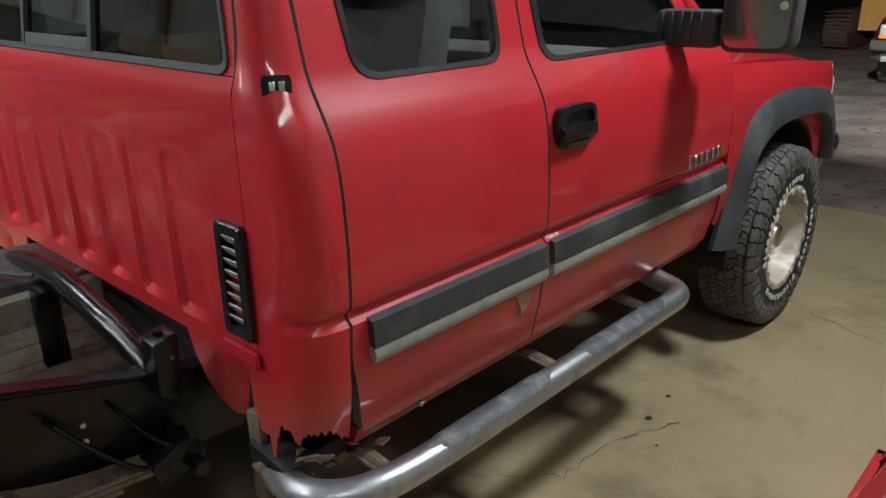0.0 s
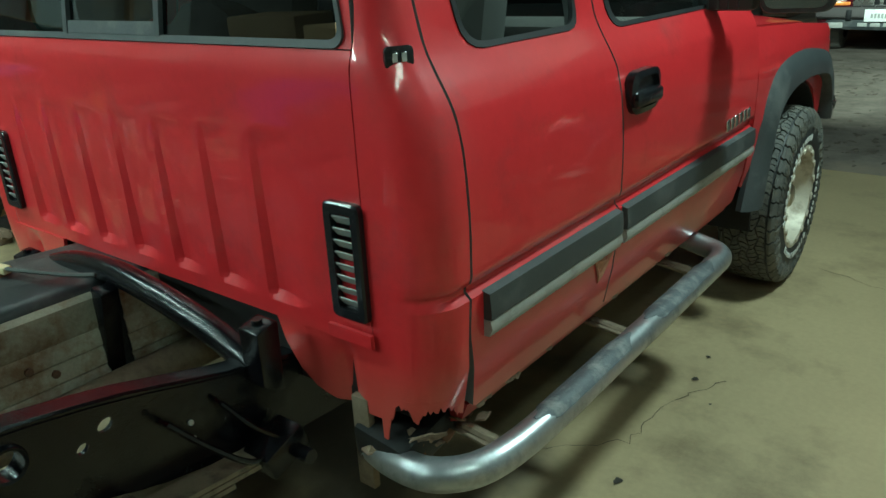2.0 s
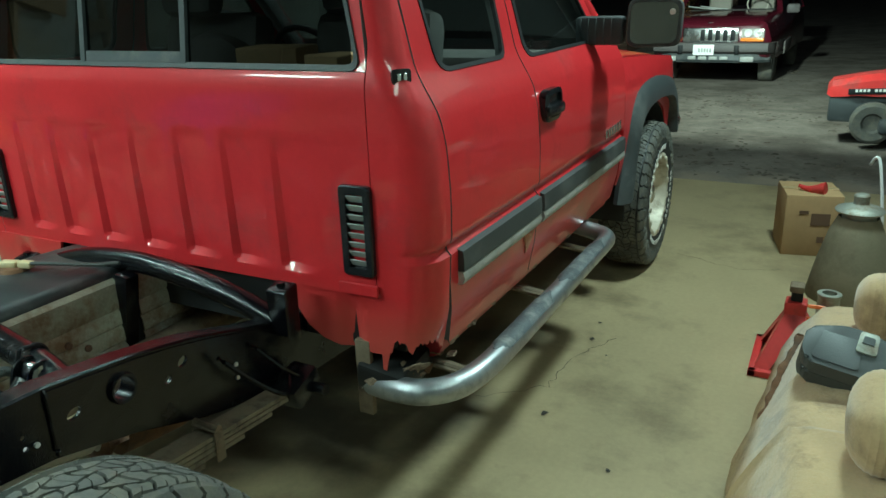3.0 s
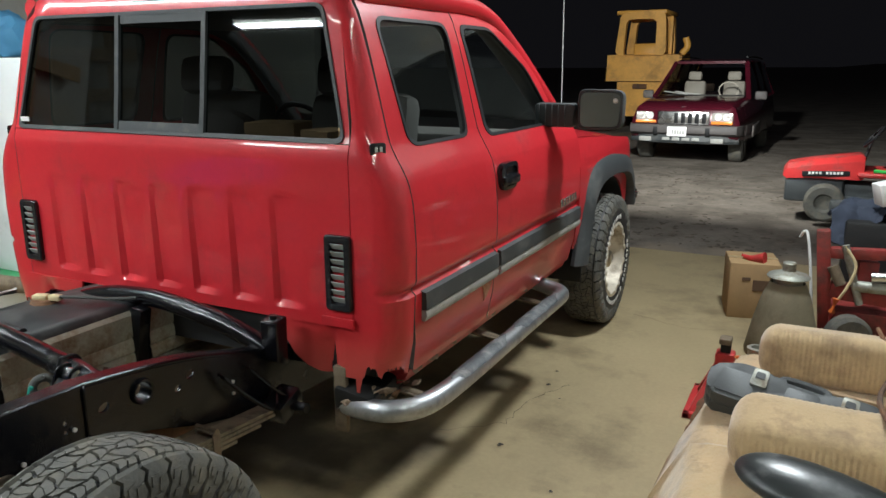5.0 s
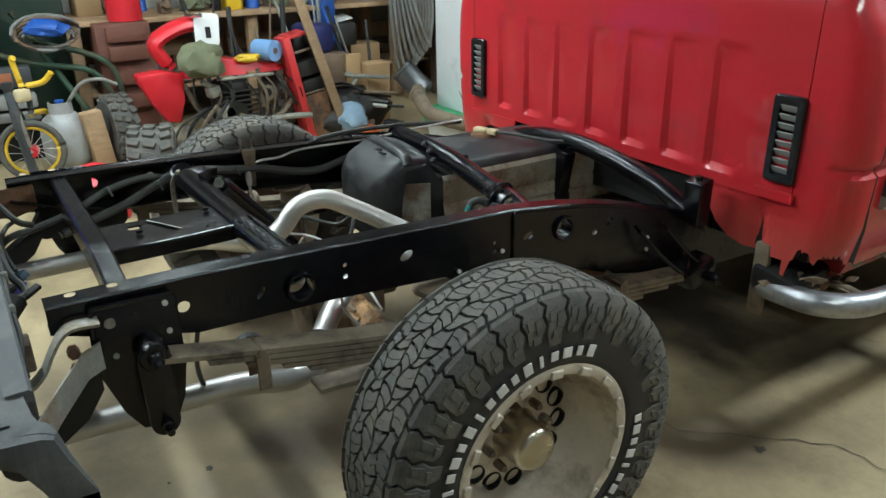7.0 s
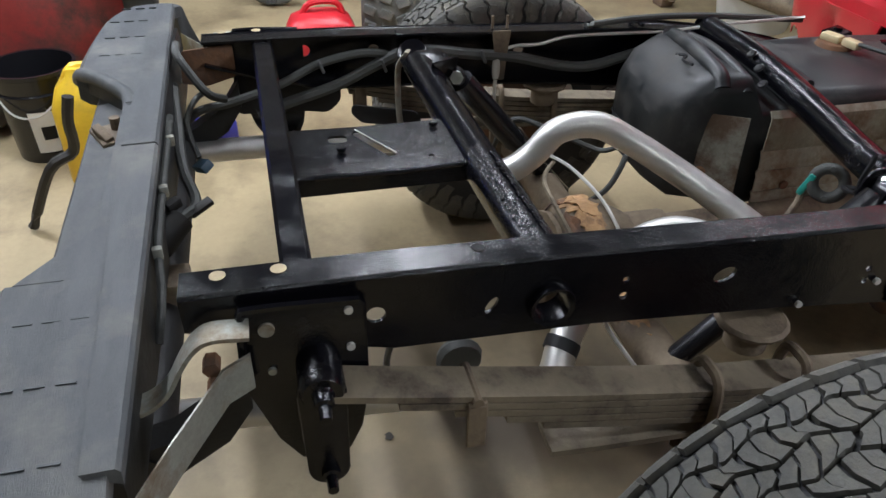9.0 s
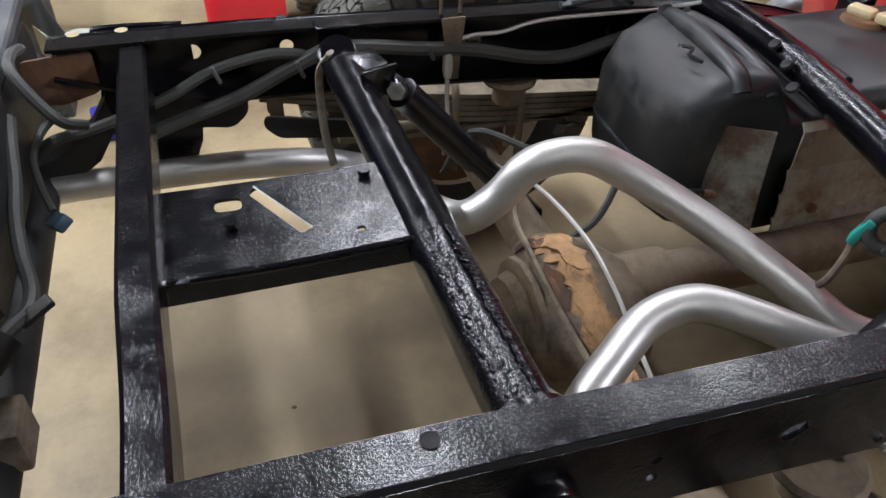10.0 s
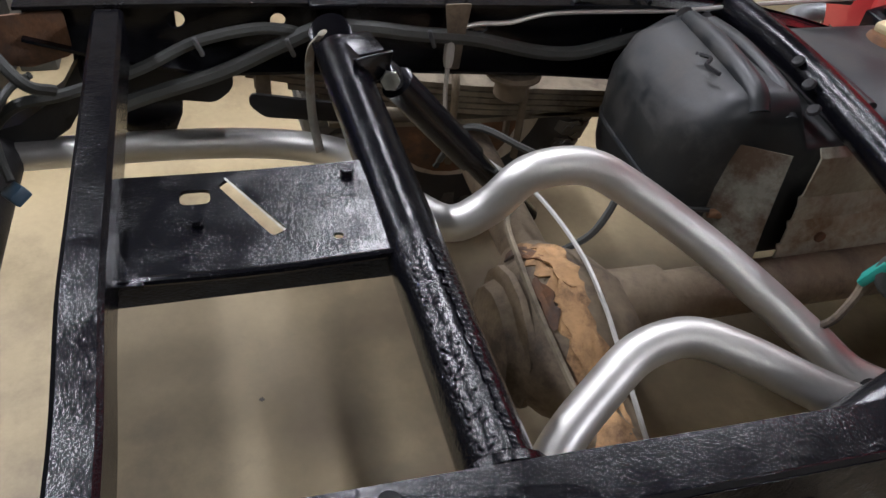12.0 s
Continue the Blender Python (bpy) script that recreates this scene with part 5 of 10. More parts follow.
# two rows of overlapping weld beads along the top of the tube
for ang, half in ((112, 13), (66, 12)):
    bm = bmesh.new()
    rng = random.Random(4 + ang)
    x = 0.15
    while x < 0.45:
        a = radians(ang + rng.uniform(-3, 3))
        y0, z0 = -1.4095 + (x - 0.14) * 0.013, 0.751 + (x - 0.0) * 0.020
        step = rng.uniform(0.006, 0.010)
        w = radians(half + rng.uniform(-3, 4))
        lo, hi = [], []
        for q in span(-1, 1, 4):
            h = 0.0405 + rng.uniform(0.0005, 0.0017) * (1 - abs(q) ** 3)
            bow = 0.004 * (1 - q * q) + rng.uniform(-0.001, 0.001)
            lo.append(Vector((x + bow, y0 + 0.037 * math.cos(a + w * q), z0 + 0.037 * math.sin(a + w * q))))
            hi.append(Vector((x + bow, y0 + h * math.cos(a + w * q), z0 + h * math.sin(a + w * q))))
        far = [p + Vector((step * 1.15, 0, 0)) for p in hi]
        end = [Vector((p.x + step * 1.3, p.y, p.z)) for p in lo]
        mid = [(p + q) / 2 + Vector((0, 0, 0.0007)) for p, q in zip(hi, far)]
        rings(bm, [lo, hi, mid, far, end], False, False, False)
        x += step
    part("weld_seam", bm, FRAME_BLACK, cross_tube, "rough row of painted weld beads", 60)
bm = bmesh.new()
lathe(bm, [(0.036, -0.01), (0.048, 0.0), (0.048, 0.01), (0.036, 0.02)], Matrix.Translation((0.455, -1.4055, 0.761)) @ Matrix.Rotation(math.pi / 2, 4, "Y"), 18)
part("weld_collar", bm, FRAME_BLACK, cross_tube)

# tray between the cross members
bm = sheet(rounded([(-0.05, -1.762), (0.14, -1.762), (0.14, -1.424), (-0.05, -1.426)], 0.006, 2), [rounded([(-0.035, -1.625), (-0.02, -1.638), (0.088, -1.578), (0.078, -1.56)], 0.006, 3), rounded([(-0.015, -1.685), (0.015, -1.685), (0.015, -1.648), (-0.015, -1.648)], 0.01, 3), ellipse(0.10, -1.50, 0.006, 0.006)], lambda x, y: Vector((x, y, 0.770 + 0.003 * math.sin(y * 9))), 0.05, 0.08)
tray = thicken(part("hitch_tray", bm, FRAME_BLACK, cab, "brushed black sheet steel tray with a slot"), 0.005)
bm = bmesh.new()
tube(bm, [(0.142, -1.765, 0.768), (0.146, -1.60, 0.766), (0.142, -1.427, 0.768)], 0.006, 8, 4)
box(bm, (0.142, -1.60, 0.75), (0.005, 0.32, 0.04), (0, 0, 0), 0.001, 1)
part("tray_lip", bm, FRAME_BLACK, tray)
bm = bmesh.new()
tube(bm, [(-0.030, -1.628, 0.771), (0.083, -1.564, 0.771)], 0.0016, 6, 1)
part("slot_edge", bm, GALV, tray)
for x, y in ((0.055, -1.665), (-0.02, -1.47)):
    bm = bmesh.new()
    cyl(bm, (x, y, 0.772), (x, y, 0.779), 0.009, seg=6)
    part("bolt", bm, FRAME_BLACK, tray)

# swept tube over the axle and the arched bar behind the cab
bm = bmesh.new()
tube(bm, [(-0.50, -0.590, 0.763), (-0.322, -0.598, 0.769), (-0.177, -0.608, 0.769), (0.023, -0.618, 0.753), (0.219, -0.652, 0.747), (0.361, -0.685, 0.753), (0.475, -0.718, 0.752)], 0.034, 16, 8)
swept = part("cross_member", bm, FRAME_BLACK, cab, "swept round black cross member over the axle")
for k, (x, y, z) in enumerate(((-0.14, -0.655, 0.784), (-0.09, -0.672, 0.765), (-0.20, -0.64, 0.795))):
    bm = bmesh.new()
    lathe(bm, [(0.0, 0.002), (0.010, 0.004), (0.013, 0.0)], Matrix.Translation((x, y, z)) @ pose(0, 0, 0, 40, 0, 0), 10)
    part("weld_dimple", bm, BLACK, swept)
bm = bmesh.new()
tube(bm, [(0.318, -0.705, 0.792), (0.318, -0.655, 0.785), (0.315, -0.640, 0.745), (0.29, -0.665, 0.705), (0.255, -0.69, 0.69), (0.31, -0.712, 0.712), (0.322, -0.722, 0.75), (0.318, -0.705, 0.792)], 0.005, 6, 6)
part("cable_tie", bm, BLACK, swept)
for x in (0.352, 0.404):
    bm = bmesh.new()
    prism(bm, rounded([(-0.765, 0.735), (-0.690, 0.735), (-0.685, 0.775), (-0.712, 0.793), (-0.745, 0.785)], 0.012), Matrix.Translation((x, 0, 0)) @ Matrix(((0, 0, 1, 0), (1, 0, 0, 0), (0, 1, 0, 0), (0, 0, 0, 1))), 0.006, 0.001)
    part("shock_mount", bm, FRAME_BLACK, swept)
bm = bmesh.new()
cyl(bm, (0.359, -0.718, 0.768), (0.404, -0.718, 0.768), 0.013, seg=14)
part("sleeve", bm, CHROME, swept, "bright steel shock eye sleeve")
for x, r in ((0.410, 0.014), (0.338, 0.012)):
    bm = bmesh.new()
    cyl(bm, (x, -0.718, 0.768), (x + 0.014, -0.718, 0.768), r, seg=6)
    part("bolt", bm, SPRING_STEEL, swept, "dull tan shock bolt")
bm = bmesh.new()
cyl(bm, (0.405, -0.72, 0.768), (0.43, -0.70, 0.772), 0.014, seg=6)
part("nut", bm, DUSTY_IRON, swept)
bm = bmesh.new()
tube(bm, [(-0.515, -0.09, 0.643), (-0.396, -0.092, 0.693), (-0.218, -0.095, 0.738), (-0.024, -0.10, 0.754), (0.134, -0.106, 0.748), (0.296, -0.108, 0.725), (0.424, -0.102, 0.689), (0.533, -0.098, 0.646)], 0.034, 14, 8)
part("cross_member", bm, FRAME_BLACK, cab, "arched black bar across the frame behind the cab")

# clamps on the left rail
bm = bmesh.new()
box(bm, (-0.476, -1.42, 0.8045), (0.04, 0.085, 0.008), (0, 0, 0), 0.002, 1)
part("clamp_plate", bm, FRAME_BLACK, left_rail)
bm = bmesh.new()
prism(bm, rounded([(-1.216, 0.800), (-1.166, 0.800), (-1.174, 0.735), (-1.178, 0.668), (-1.204, 0.668), (-1.207, 0.735)], 0.004, 2), Matrix.Translation((-0.464, 0, 0)) @ Matrix(((0, 0, 1, 0), (1, 0, 0, 0), (0, 1, 0, 0), (0, 0, 0, 1))), 0.004, 0.001)
part("bracket", bm, DUSTY_IRON, left_rail, "dusty brown bent steel bracket")
for yy in (-1.205, -1.165):
    bm = bmesh.new()
    cyl(bm, (-0.50, yy, 0.79), (-0.50, yy, 0.826), 0.004, seg=8)
    part("stud", bm, DUSTY_IRON, left_rail)
bm = bmesh.new()
prism(bm, rounded([(-1.98, 0.79), (-1.86, 0.80), (-1.86, 0.72), (-1.93, 0.70), (-1.99, 0.71)], 0.01), Matrix.Translation((-0.492, 0, 0)) @ Matrix(((0, 0, 1, 0), (1, 0, 0, 0), (0, 1, 0, 0), (0, 0, 0, 1))), 0.006, 0.001)
part("bracket", bm, RUST, left_rail, "rust-brown bumper bracket plate")

for outline in ([(-1.87, 0.705), (-1.60, 0.70), (-1.605, 0.615), (-1.64, 0.585), (-1.70, 0.595), (-1.87, 0.60)], [(-1.575, 0.60), (-1.40, 0.565), (-1.38, 0.52), (-1.55, 0.545), (-1.58, 0.575)]):
    bm = bmesh.new()
    prism(bm, rounded(outline, 0.012), Matrix.Translation((-0.536, 0, 0)) @ Matrix(((0, 0, 1, 0), (1, 0, 0, 0), (0, 1, 0, 0), (0, 0, 0, 1))), 0.008, 0.002)
    part("spring_hanger", bm, FLAT_BLACK, left_rail, "dull black spring hanger plate")

# ==== springs, shackles, shocks, axle ====
SPRING_X = 0.585
for s in (1, -1):
    bm = bmesh.new()
    lens = [(-1.75, -0.10), (-1.66, -0.16), (-1.58, -0.25), (-1.50, -0.36), (-1.44, -0.50)]
    for k, (y0, y1) in enumerate(lens):
        rows = []
        for y in span(y0, y1, 18):
            z = 0.555 + 0.135 * max(0, (-1.06 - y) / 0.70) ** 1.15 - 0.095 * max(0, (y + 1.06) / 0.96) - 0.0145 * k
            rows.append([Vector((s * (SPRING_X + q), y, z + h)) for q, h in ((-0.032, 0), (-0.032, 0.0115), (0.032, 0.0115), (0.032, 0))])
        rings(bm, rows)
    pack = part("leaf_spring", bm, SPRING_STEEL, cab, "dusty brown stack of spring leaves")
    bm = bmesh.new()
    rows = [[Vector((s * (SPRING_X + q), y, 0.478 + 0.02 * abs((y + 1.06) / 0.42) ** 2 + h)) for q, h in ((-0.032, 0), (-0.032, 0.012), (0.032, 0.012), (0.032, 0))] for y in span(-1.42, -0.70, 10)]
    rings(bm, rows)
    part("overload_leaf", bm, SPRING_STEEL, pack)
    for y, z in ((-1.548, 0.60), (-0.45, 0.475)):
        bm = bmesh.new()
        for o in (-0.036, 0.036):
            box(bm, (s * (SPRING_X + o), y, z), (0.006, 0.03, 0.085), (0, 0, 0), 0.002, 1)
        box(bm, (s * SPRING_X, y, z + 0.045), (0.078, 0.03, 0.006), (0, 0, 0), 0.002, 1)
        cyl(bm, (s * (SPRING_X - 0.04), y, z + 0.05), (s * (SPRING_X + 0.04), y, z + 0.05), 0.008, seg=8)
        part("leaf_clamp", bm, DUSTY_IRON, pack)
    for y in (-1.15, -0.99):
        bm = bmesh.new()
        tube(bm, [(s * (SPRING_X - 0.035), y, 0.38), (s * (SPRING_X - 0.035), y, 0.57), (s * SPRING_X, y, 0.60), (s * (SPRING_X + 0.035), y, 0.57), (s * (SPRING_X + 0.035), y, 0.38)], 0.009, 8, 5)
        part("u_bolt", bm, DUSTY_IRON, pack)
    # shackle hanger plate and shackle
    sx = s * 0.537
    out = [(-1.858, 0.80), (-1.85, 0.81), (-1.70, 0.805), (-1.69, 0.795), (-1.692, 0.64), (-1.705, 0.56), (-1.725, 0.515), (-1.76, 0.50), (-1.80, 0.51), (-1.83, 0.56), (-1.862, 0.66)]
    bm = bmesh.new()
    prism(bm, out, Matrix.Translation((min(sx, sx + s * 0.01), 0, 0)) @ Matrix(((0, 0, 1, 0), (1, 0, 0, 0), (0, 1, 0, 0), (0, 0, 0, 1))), 0.010, 0.002)
    plate = part("shackle_hanger", bm, FRAME_BLACK, cab, "gloss black spring shackle hanger plate")
    bm = bmesh.new()
    tube(bm, [(s * 0.549, -1.862, 0.70), (s * 0.549, -1.856, 0.795), (s * 0.549, -1.84, 0.812), (s * 0.549, -1.70, 0.806)], 0.006, 6, 3)
    part("flange_edge", bm, FRAME_BLACK, plate)
    for z, r, lenx in ((0.705, 0.032, 0.07), (0.54, 0.026, 0.05)):
        bm = bmesh.new()
        lathe(bm, [(r, 0.0), (r, lenx), (r * 0.85, lenx + 0.008), (r * 0.5, lenx + 0.009), (0.014, lenx + 0.012), (0.014, lenx + 0.03), (0.009, lenx + 0.032), (0.008, lenx + 0.055), (0.0, lenx + 0.056)], Matrix.Translation((sx, -1.762, z)) @ Matrix.Rotation(s * math.pi / 2, 4, "Y"), 18)
        part("bush", bm, FRAME_BLACK, plate)
    bm = bmesh.new()
    cap = [(-1.763 + 0.034 * math.cos(q), 0.70 + 0.034 * math.sin(q)) for q in span(0, math.pi, 8)] + [(-1.763 + 0.03 * math.cos(q), 0.545 + 0.03 * math.sin(q)) for q in span(math.pi, math.tau, 8)]
    prism(bm, cap, Matrix.Translation((min(s * 0.60, s * 0.608), 0, 0)) @ Matrix(((0, 0, 1, 0), (1, 0, 0, 0), (0, 1, 0, 0), (0, 0, 0, 1))), 0.008, 0.003)
    part("shackle", bm, FRAME_BLACK, plate)
    for y, z in ((-1.825, 0.775), (-1.715, 0.79), (-1.715, 0.725), (-1.825, 0.70)):
        bm = bmesh.new()
        cyl(bm, (s * 0.545, y, z), (s * 0.552, y, z), 0.011 if y < -1.8 and z > 0.75 else 0.006, seg=12)
        part("bolt", bm, GALV if y < -1.8 else LINE_STEEL, plate)
    # bump stop
    bm = bmesh.new()
    lathe(bm, [(0.0, 0.0), (0.055, 0.0), (0.062, -0.006), (0.06, -0.012), (0.035, -0.018), (0.036, -0.06), (0.028, -0.066), (0.0, -0.066)], Matrix.Translation((s * 0.515, -1.04, 0.632)), 16)
    part("bump_stop", bm, DUSTY_IRON, cab, "dusty rubber axle bump stop")
# shocks
for a, b in (((-0.285, -1.355, 0.762), (-0.36, -1.02, 0.36)), ((0.385, -0.722, 0.758), (0.40, -1.16, 0.36))):
    bm = bmesh.new()
    d = (Vector(b) - Vector(a)).normalized()
    cyl(bm, Vector(a) + d * 0.02, Vector(a) + d * 0.27, 0.030, seg=18)
    cyl(bm, Vector(a) + d * 0.26, b, 0.024, seg=14)
    lathe(bm, [(0.018, -0.02), (0.022, 0.0), (0.018, 0.02)], Matrix.Translation(a) @ Matrix.Rotation(math.pi / 2, 4, "Y"), 12, True)
    sh = part("shock_absorber", bm, BLACK_GLOSS, cab, "gloss black shock absorber")
    bm = bmesh.new()
    off = Vector((0.03, -0.006, 0.006))
    cyl(bm, Vector(a) - off * 0.8, Vector(a) + off, 0.009, seg=10)
    cyl(bm, Vector(a) + off * 0.5, Vector(a) + off * 1.0, 0.016, seg=6)
    part("nut", bm, GALV, sh)
bm = bmesh.new()
box(bm, (-0.335, -1.40, 0.775), (0.06, 0.07, 0.05), (0, 10, 20), 0.008)
box(bm, (-0.265, -1.39, 0.785), (0.006, 0.07, 0.06), (0, 10, 20), 0.003)
part("shock_mount", bm, FRAME_BLACK, cross_tube)
bm = bmesh.new()
tube(bm, [(-0.39, -1.45, 0.79), (-0.41, -1.47, 0.74), (-0.41, -1.47, 0.62), (-0.39, -1.46, 0.55)], 0.012, 8, 5, flat=0.4)
part("strap", bm, GALV, cross_tube)

# axle
bm = bmesh.new()
cyl(bm, (-0.78, -1.09, WHEEL_R), (0.78, -1.09, WHEEL_R), 0.046, seg=20)
axle = part("rear_axle", bm, DUSTY_IRON, cab, "dusty rust-brown rear axle housing")
bm = bmesh.new()
loops = []
for x, r in ((-0.20, 0.05), (-0.15, 0.08), (-0.10, 0.115), (-0.02, 0.14), (0.06, 0.13), (0.12, 0.10), (0.17, 0.055)):
    loops.append([Vector((x, -1.09 + r * math.cos(a) * 1.0, WHEEL_R - 0.01 + r * 0.95 * math.sin(a))) for a in span(0, math.tau, 24)[:-1]])
rings(bm, loops)
part("differential", bm, DUSTY_IRON, axle)
bm = bmesh.new()
lathe(bm, [(0.128, 0.0), (0.128, 0.012), (0.105, 0.02), (0.095, 0.04), (0.06, 0.055), (0.0, 0.06)], Matrix.Translation((-0.015, -1.18, WHEEL_R - 0.02)) @ pose(0, 0, 0, 90, 0, 0), 14)
part("cover", bm, DUSTY_IRON, axle)
# layers of rust scale lifting off the top of the housing
housing = lerp_table([(-0.20, 0.05), (-0.15, 0.08), (-0.10, 0.112), (-0.02, 0.136), (0.06, 0.126), (0.12, 0.096), (0.17, 0.056), (0.30, 0.047)])
for layer, (x0, x1, c0, c1, w, lift, mat) in enumerate(((-0.17, 0.34, -0.030, -0.016, 0.040, 0.003, FLAKE), (-0.13, 0.02, -0.020, -0.012, 0.030, 0.008, FLAKE), (0.0, 0.17, -0.030, -0.024, 0.024, 0.009, FLAKE), (-0.16, -0.06, -0.055, -0.035, 0.022, 0.006, RUST), (0.10, 0.34, -0.022, -0.014, 0.026, 0.008, FLAKE), (-0.02, 0.08, -0.065, -0.06, 0.02, 0.007, RUST))):
    bm = bmesh.new()
    rows = []
    for k, x in enumerate(span(x0, x1, max(8, int((x1 - x0) / 0.012)))):
        t = (x - x0) / (x1 - x0)
        edge = 0.7 + 0.6 * noise.noise((x * 45, layer * 7.1, 0)), 0.7 + 0.6 * noise.noise((x * 38, layer * 3.3, 5))
        row = []
        for q in span(-1, 1, 5):
            y = c0 + (c1 - c0) * t + w * q * (edge[0] if q < 0 else edge[1]) * min(1, 4 * t + 0.2, 4 * (1 - t) + 0.2)
            r = housing(x)
            z = math.sqrt(max(0.0004, r * r - min(y * y, r * r * 0.8))) * 0.97
            up = lift + 0.007 * noise.noise((x * 30, y * 60, layer)) + 0.004 * noise.noise((x * 90, y * 110, layer))
            row.append(Vector((x, -1.09 + y, WHEEL_R - 0.008 + z + max(0.001, up))))
        rows.append(row)
    rings(bm, rows, False, False, False)
    thicken(part("rust_scale", bm, mat, axle, "flaking tan rust scale", 25), 0.003, -1.0, 25)
for s in (1, -1):
    bm = bmesh.new()
    lathe(bm, [(0.05, 0.0), (0.17, 0.005), (0.175, 0.06), (0.16, 0.065)], Matrix.Translation((s * 0.70, -1.09, WHEEL_R)) @ Matrix.Rotation(s * math.pi / 2, 4, "Y"), 24, True)
    part("brake_drum", bm, RUST, axle)
bm = bmesh.new()
cyl(bm, (-0.02, -0.96, WHEEL_R + 0.02), (0.03, 1.3, 0.47), 0.05, seg=20)
cyl(bm, (-0.02, -1.0, WHEEL_R + 0.02), (-0.018, -0.9, WHEEL_R + 0.02), 0.065, seg=14)
part("drive_shaft", bm, DUSTY_IRON, cab, "dusty brown propeller shaft")

# ==== exhaust ====
bm = bmesh.new()
tube(bm, [(0.36, -0.63, 0.520), (0.275, -0.735, 0.520), (0.210, -0.780, 0.543), (0.131, -0.838, 0.580), (0.047, -0.915, 0.626), (-0.026, -1.020, 0.686), (-0.050, -1.098, 0.722), (-0.062, -1.180, 0.709), (-0.064, -1.236, 0.652), (-0.072, -1.292, 0.615), (-0.132, -1.336, 0.600), (-0.262, -1.375, 0.570), (-0.384, -1.412, 0.538), (-0.466, -1.510, 0.517), (-0.495, -1.680, 0.516), (-0.497, -1.92, 0.518), (-0.495, -2.15, 0.518)], 0.030, 20, 8)
pipe_a = part("tail_pipe", bm, ALUMINISED, cab, "new shiny aluminised exhaust pipe humped over the axle")
bm = bmesh.new()
tube(bm, [(0.413, -0.634, 0.546), (0.385, -0.769, 0.570), (0.328, -0.872, 0.590), (0.255, -0.953, 0.601), (0.212, -1.016, 0.603), (0.211, -1.089, 0.588), (0.248, -1.160, 0.563), (0.302, -1.239, 0.535), (0.375, -1.308, 0.504), (0.427, -1.352, 0.456), (0.434, -1.430, 0.441), (0.400, -1.560, 0.450), (0.372, -1.85, 0.446), (0.35, -2.08, 0.444)], 0.030, 20, 8)
pipe_b = part("tail_pipe", bm, ALUMINISED, cab, "new shiny aluminised exhaust pipe running under the rail")
for a, b, host in (((0.360, -0.812, 0.588), (0.354, -0.823, 0.590), pipe_b), ((0.375, -1.308, 0.504), (0.389, -1.321, 0.490), pipe_b)):
    bm = bmesh.new()
    cyl(bm, a, b, 0.0335, seg=20)
    part("band_clamp", bm, BLACK, host)
bm = bmesh.new()
tube(bm, [(0.206, -0.776, 0.572), (0.214, -0.768, 0.596), (0.205, -0.742, 0.628), (0.198, -0.730, 0.650), (0.203, -0.716, 0.668)], 0.007, 8, 6)
part("pipe_hanger", bm, DUSTY_IRON, pipe_a)
bm = bmesh.new()
m = Matrix.Translation((0.226, -0.700, 0.684)) @ pose(0, 0, 0, 70, 0, 48)
lathe(bm, [(0.018 + 0.012 * (1 - math.cos(q)), 0.012 * math.sin(q)) for q in span(0, math.tau, 10)], m, 20)
for y in (-0.030, 0.030):
    cyl(bm, m @ Vector((0, y, -0.022)), m @ Vector((0, y, 0.022)), 0.006, seg=8)
part("rubber_hanger", bm, HOSE, pipe_a)
bm = bmesh.new()
box(bm, (0.198, -0.724, 0.672), (0.014, 0.030, 0.055), (0, 20, 35), 0.004)
part("hanger_pad", bm, TEAL, pipe_a, "teal rubber hanger pad")
bm = bmesh.new()
tube(bm, [(0.36, -0.60, 0.505), (0.38, -0.3, 0.48), (0.38, 0.4, 0.47)], 0.06, 16, 5)
part("muffler_pipe", bm, RUST, cab, "rusty brown front exhaust section")
bm = bmesh.new()
tube(bm, [(0.40, -1.62, 0.43), (0.40, -1.64, 0.50), (0.44, -1.65, 0.58), (0.50, -1.65, 0.68)], 0.006, 6, 5)
lathe(bm, [(0.0, -0.015), (0.035, -0.012), (0.04, 0.0), (0.035, 0.012), (0.0, 0.015)], Matrix.Translation((0.45, -1.53, 0.575)) @ Matrix.Rotation(math.pi / 2, 4, "Y"), 14)
part("pipe_hanger", bm, HOSE, pipe_b)

# ==== fuel tank ====
def blob(name, sections, material, parent, label=""):
    """Sections along y: (y, x0, x1, z0, z1, corner)."""
    bm = bmesh.new()
    loops = []
    for y, x0, x1, z0, z1, r in sections:
        loops.append([Vector((x, y, z)) for x, z in rounded([(x0, z0), (x1, z0), (x1, z1), (x0, z1)], r, 4)])
    rings(bm, loops)
    return part(name, bm, material, parent, label, 50)


tank = blob("fuel_tank", [(-0.872, -0.40, -0.20, 0.52, 0.66, 0.07), (-0.860, -0.44, -0.155, 0.47, 0.715, 0.07), (-0.825, -0.455, -0.115, 0.45, 0.752, 0.06), (-0.76, -0.46, -0.11, 0.44, 0.780, 0.05), (-0.68, -0.46, -0.10, 0.44, 0.775, 0.05), (-0.655, -0.46, -0.075, 0.44, 0.70, 0.03), (-0.585, -0.46, -0.075, 0.44, 0.70, 0.03), (-0.55, -0.46, -0.07, 0.44, 0.738, 0.04), (-0.2, -0.46, -0.06, 0.44, 0.735, 0.04), (0.1, -0.46, -0.06, 0.44, 0.72, 0.04), (0.6, -0.46, -0.08, 0.45, 0.62, 0.04)], TANK_PLASTIC, cab, "dusty black moulded plastic fuel tank")
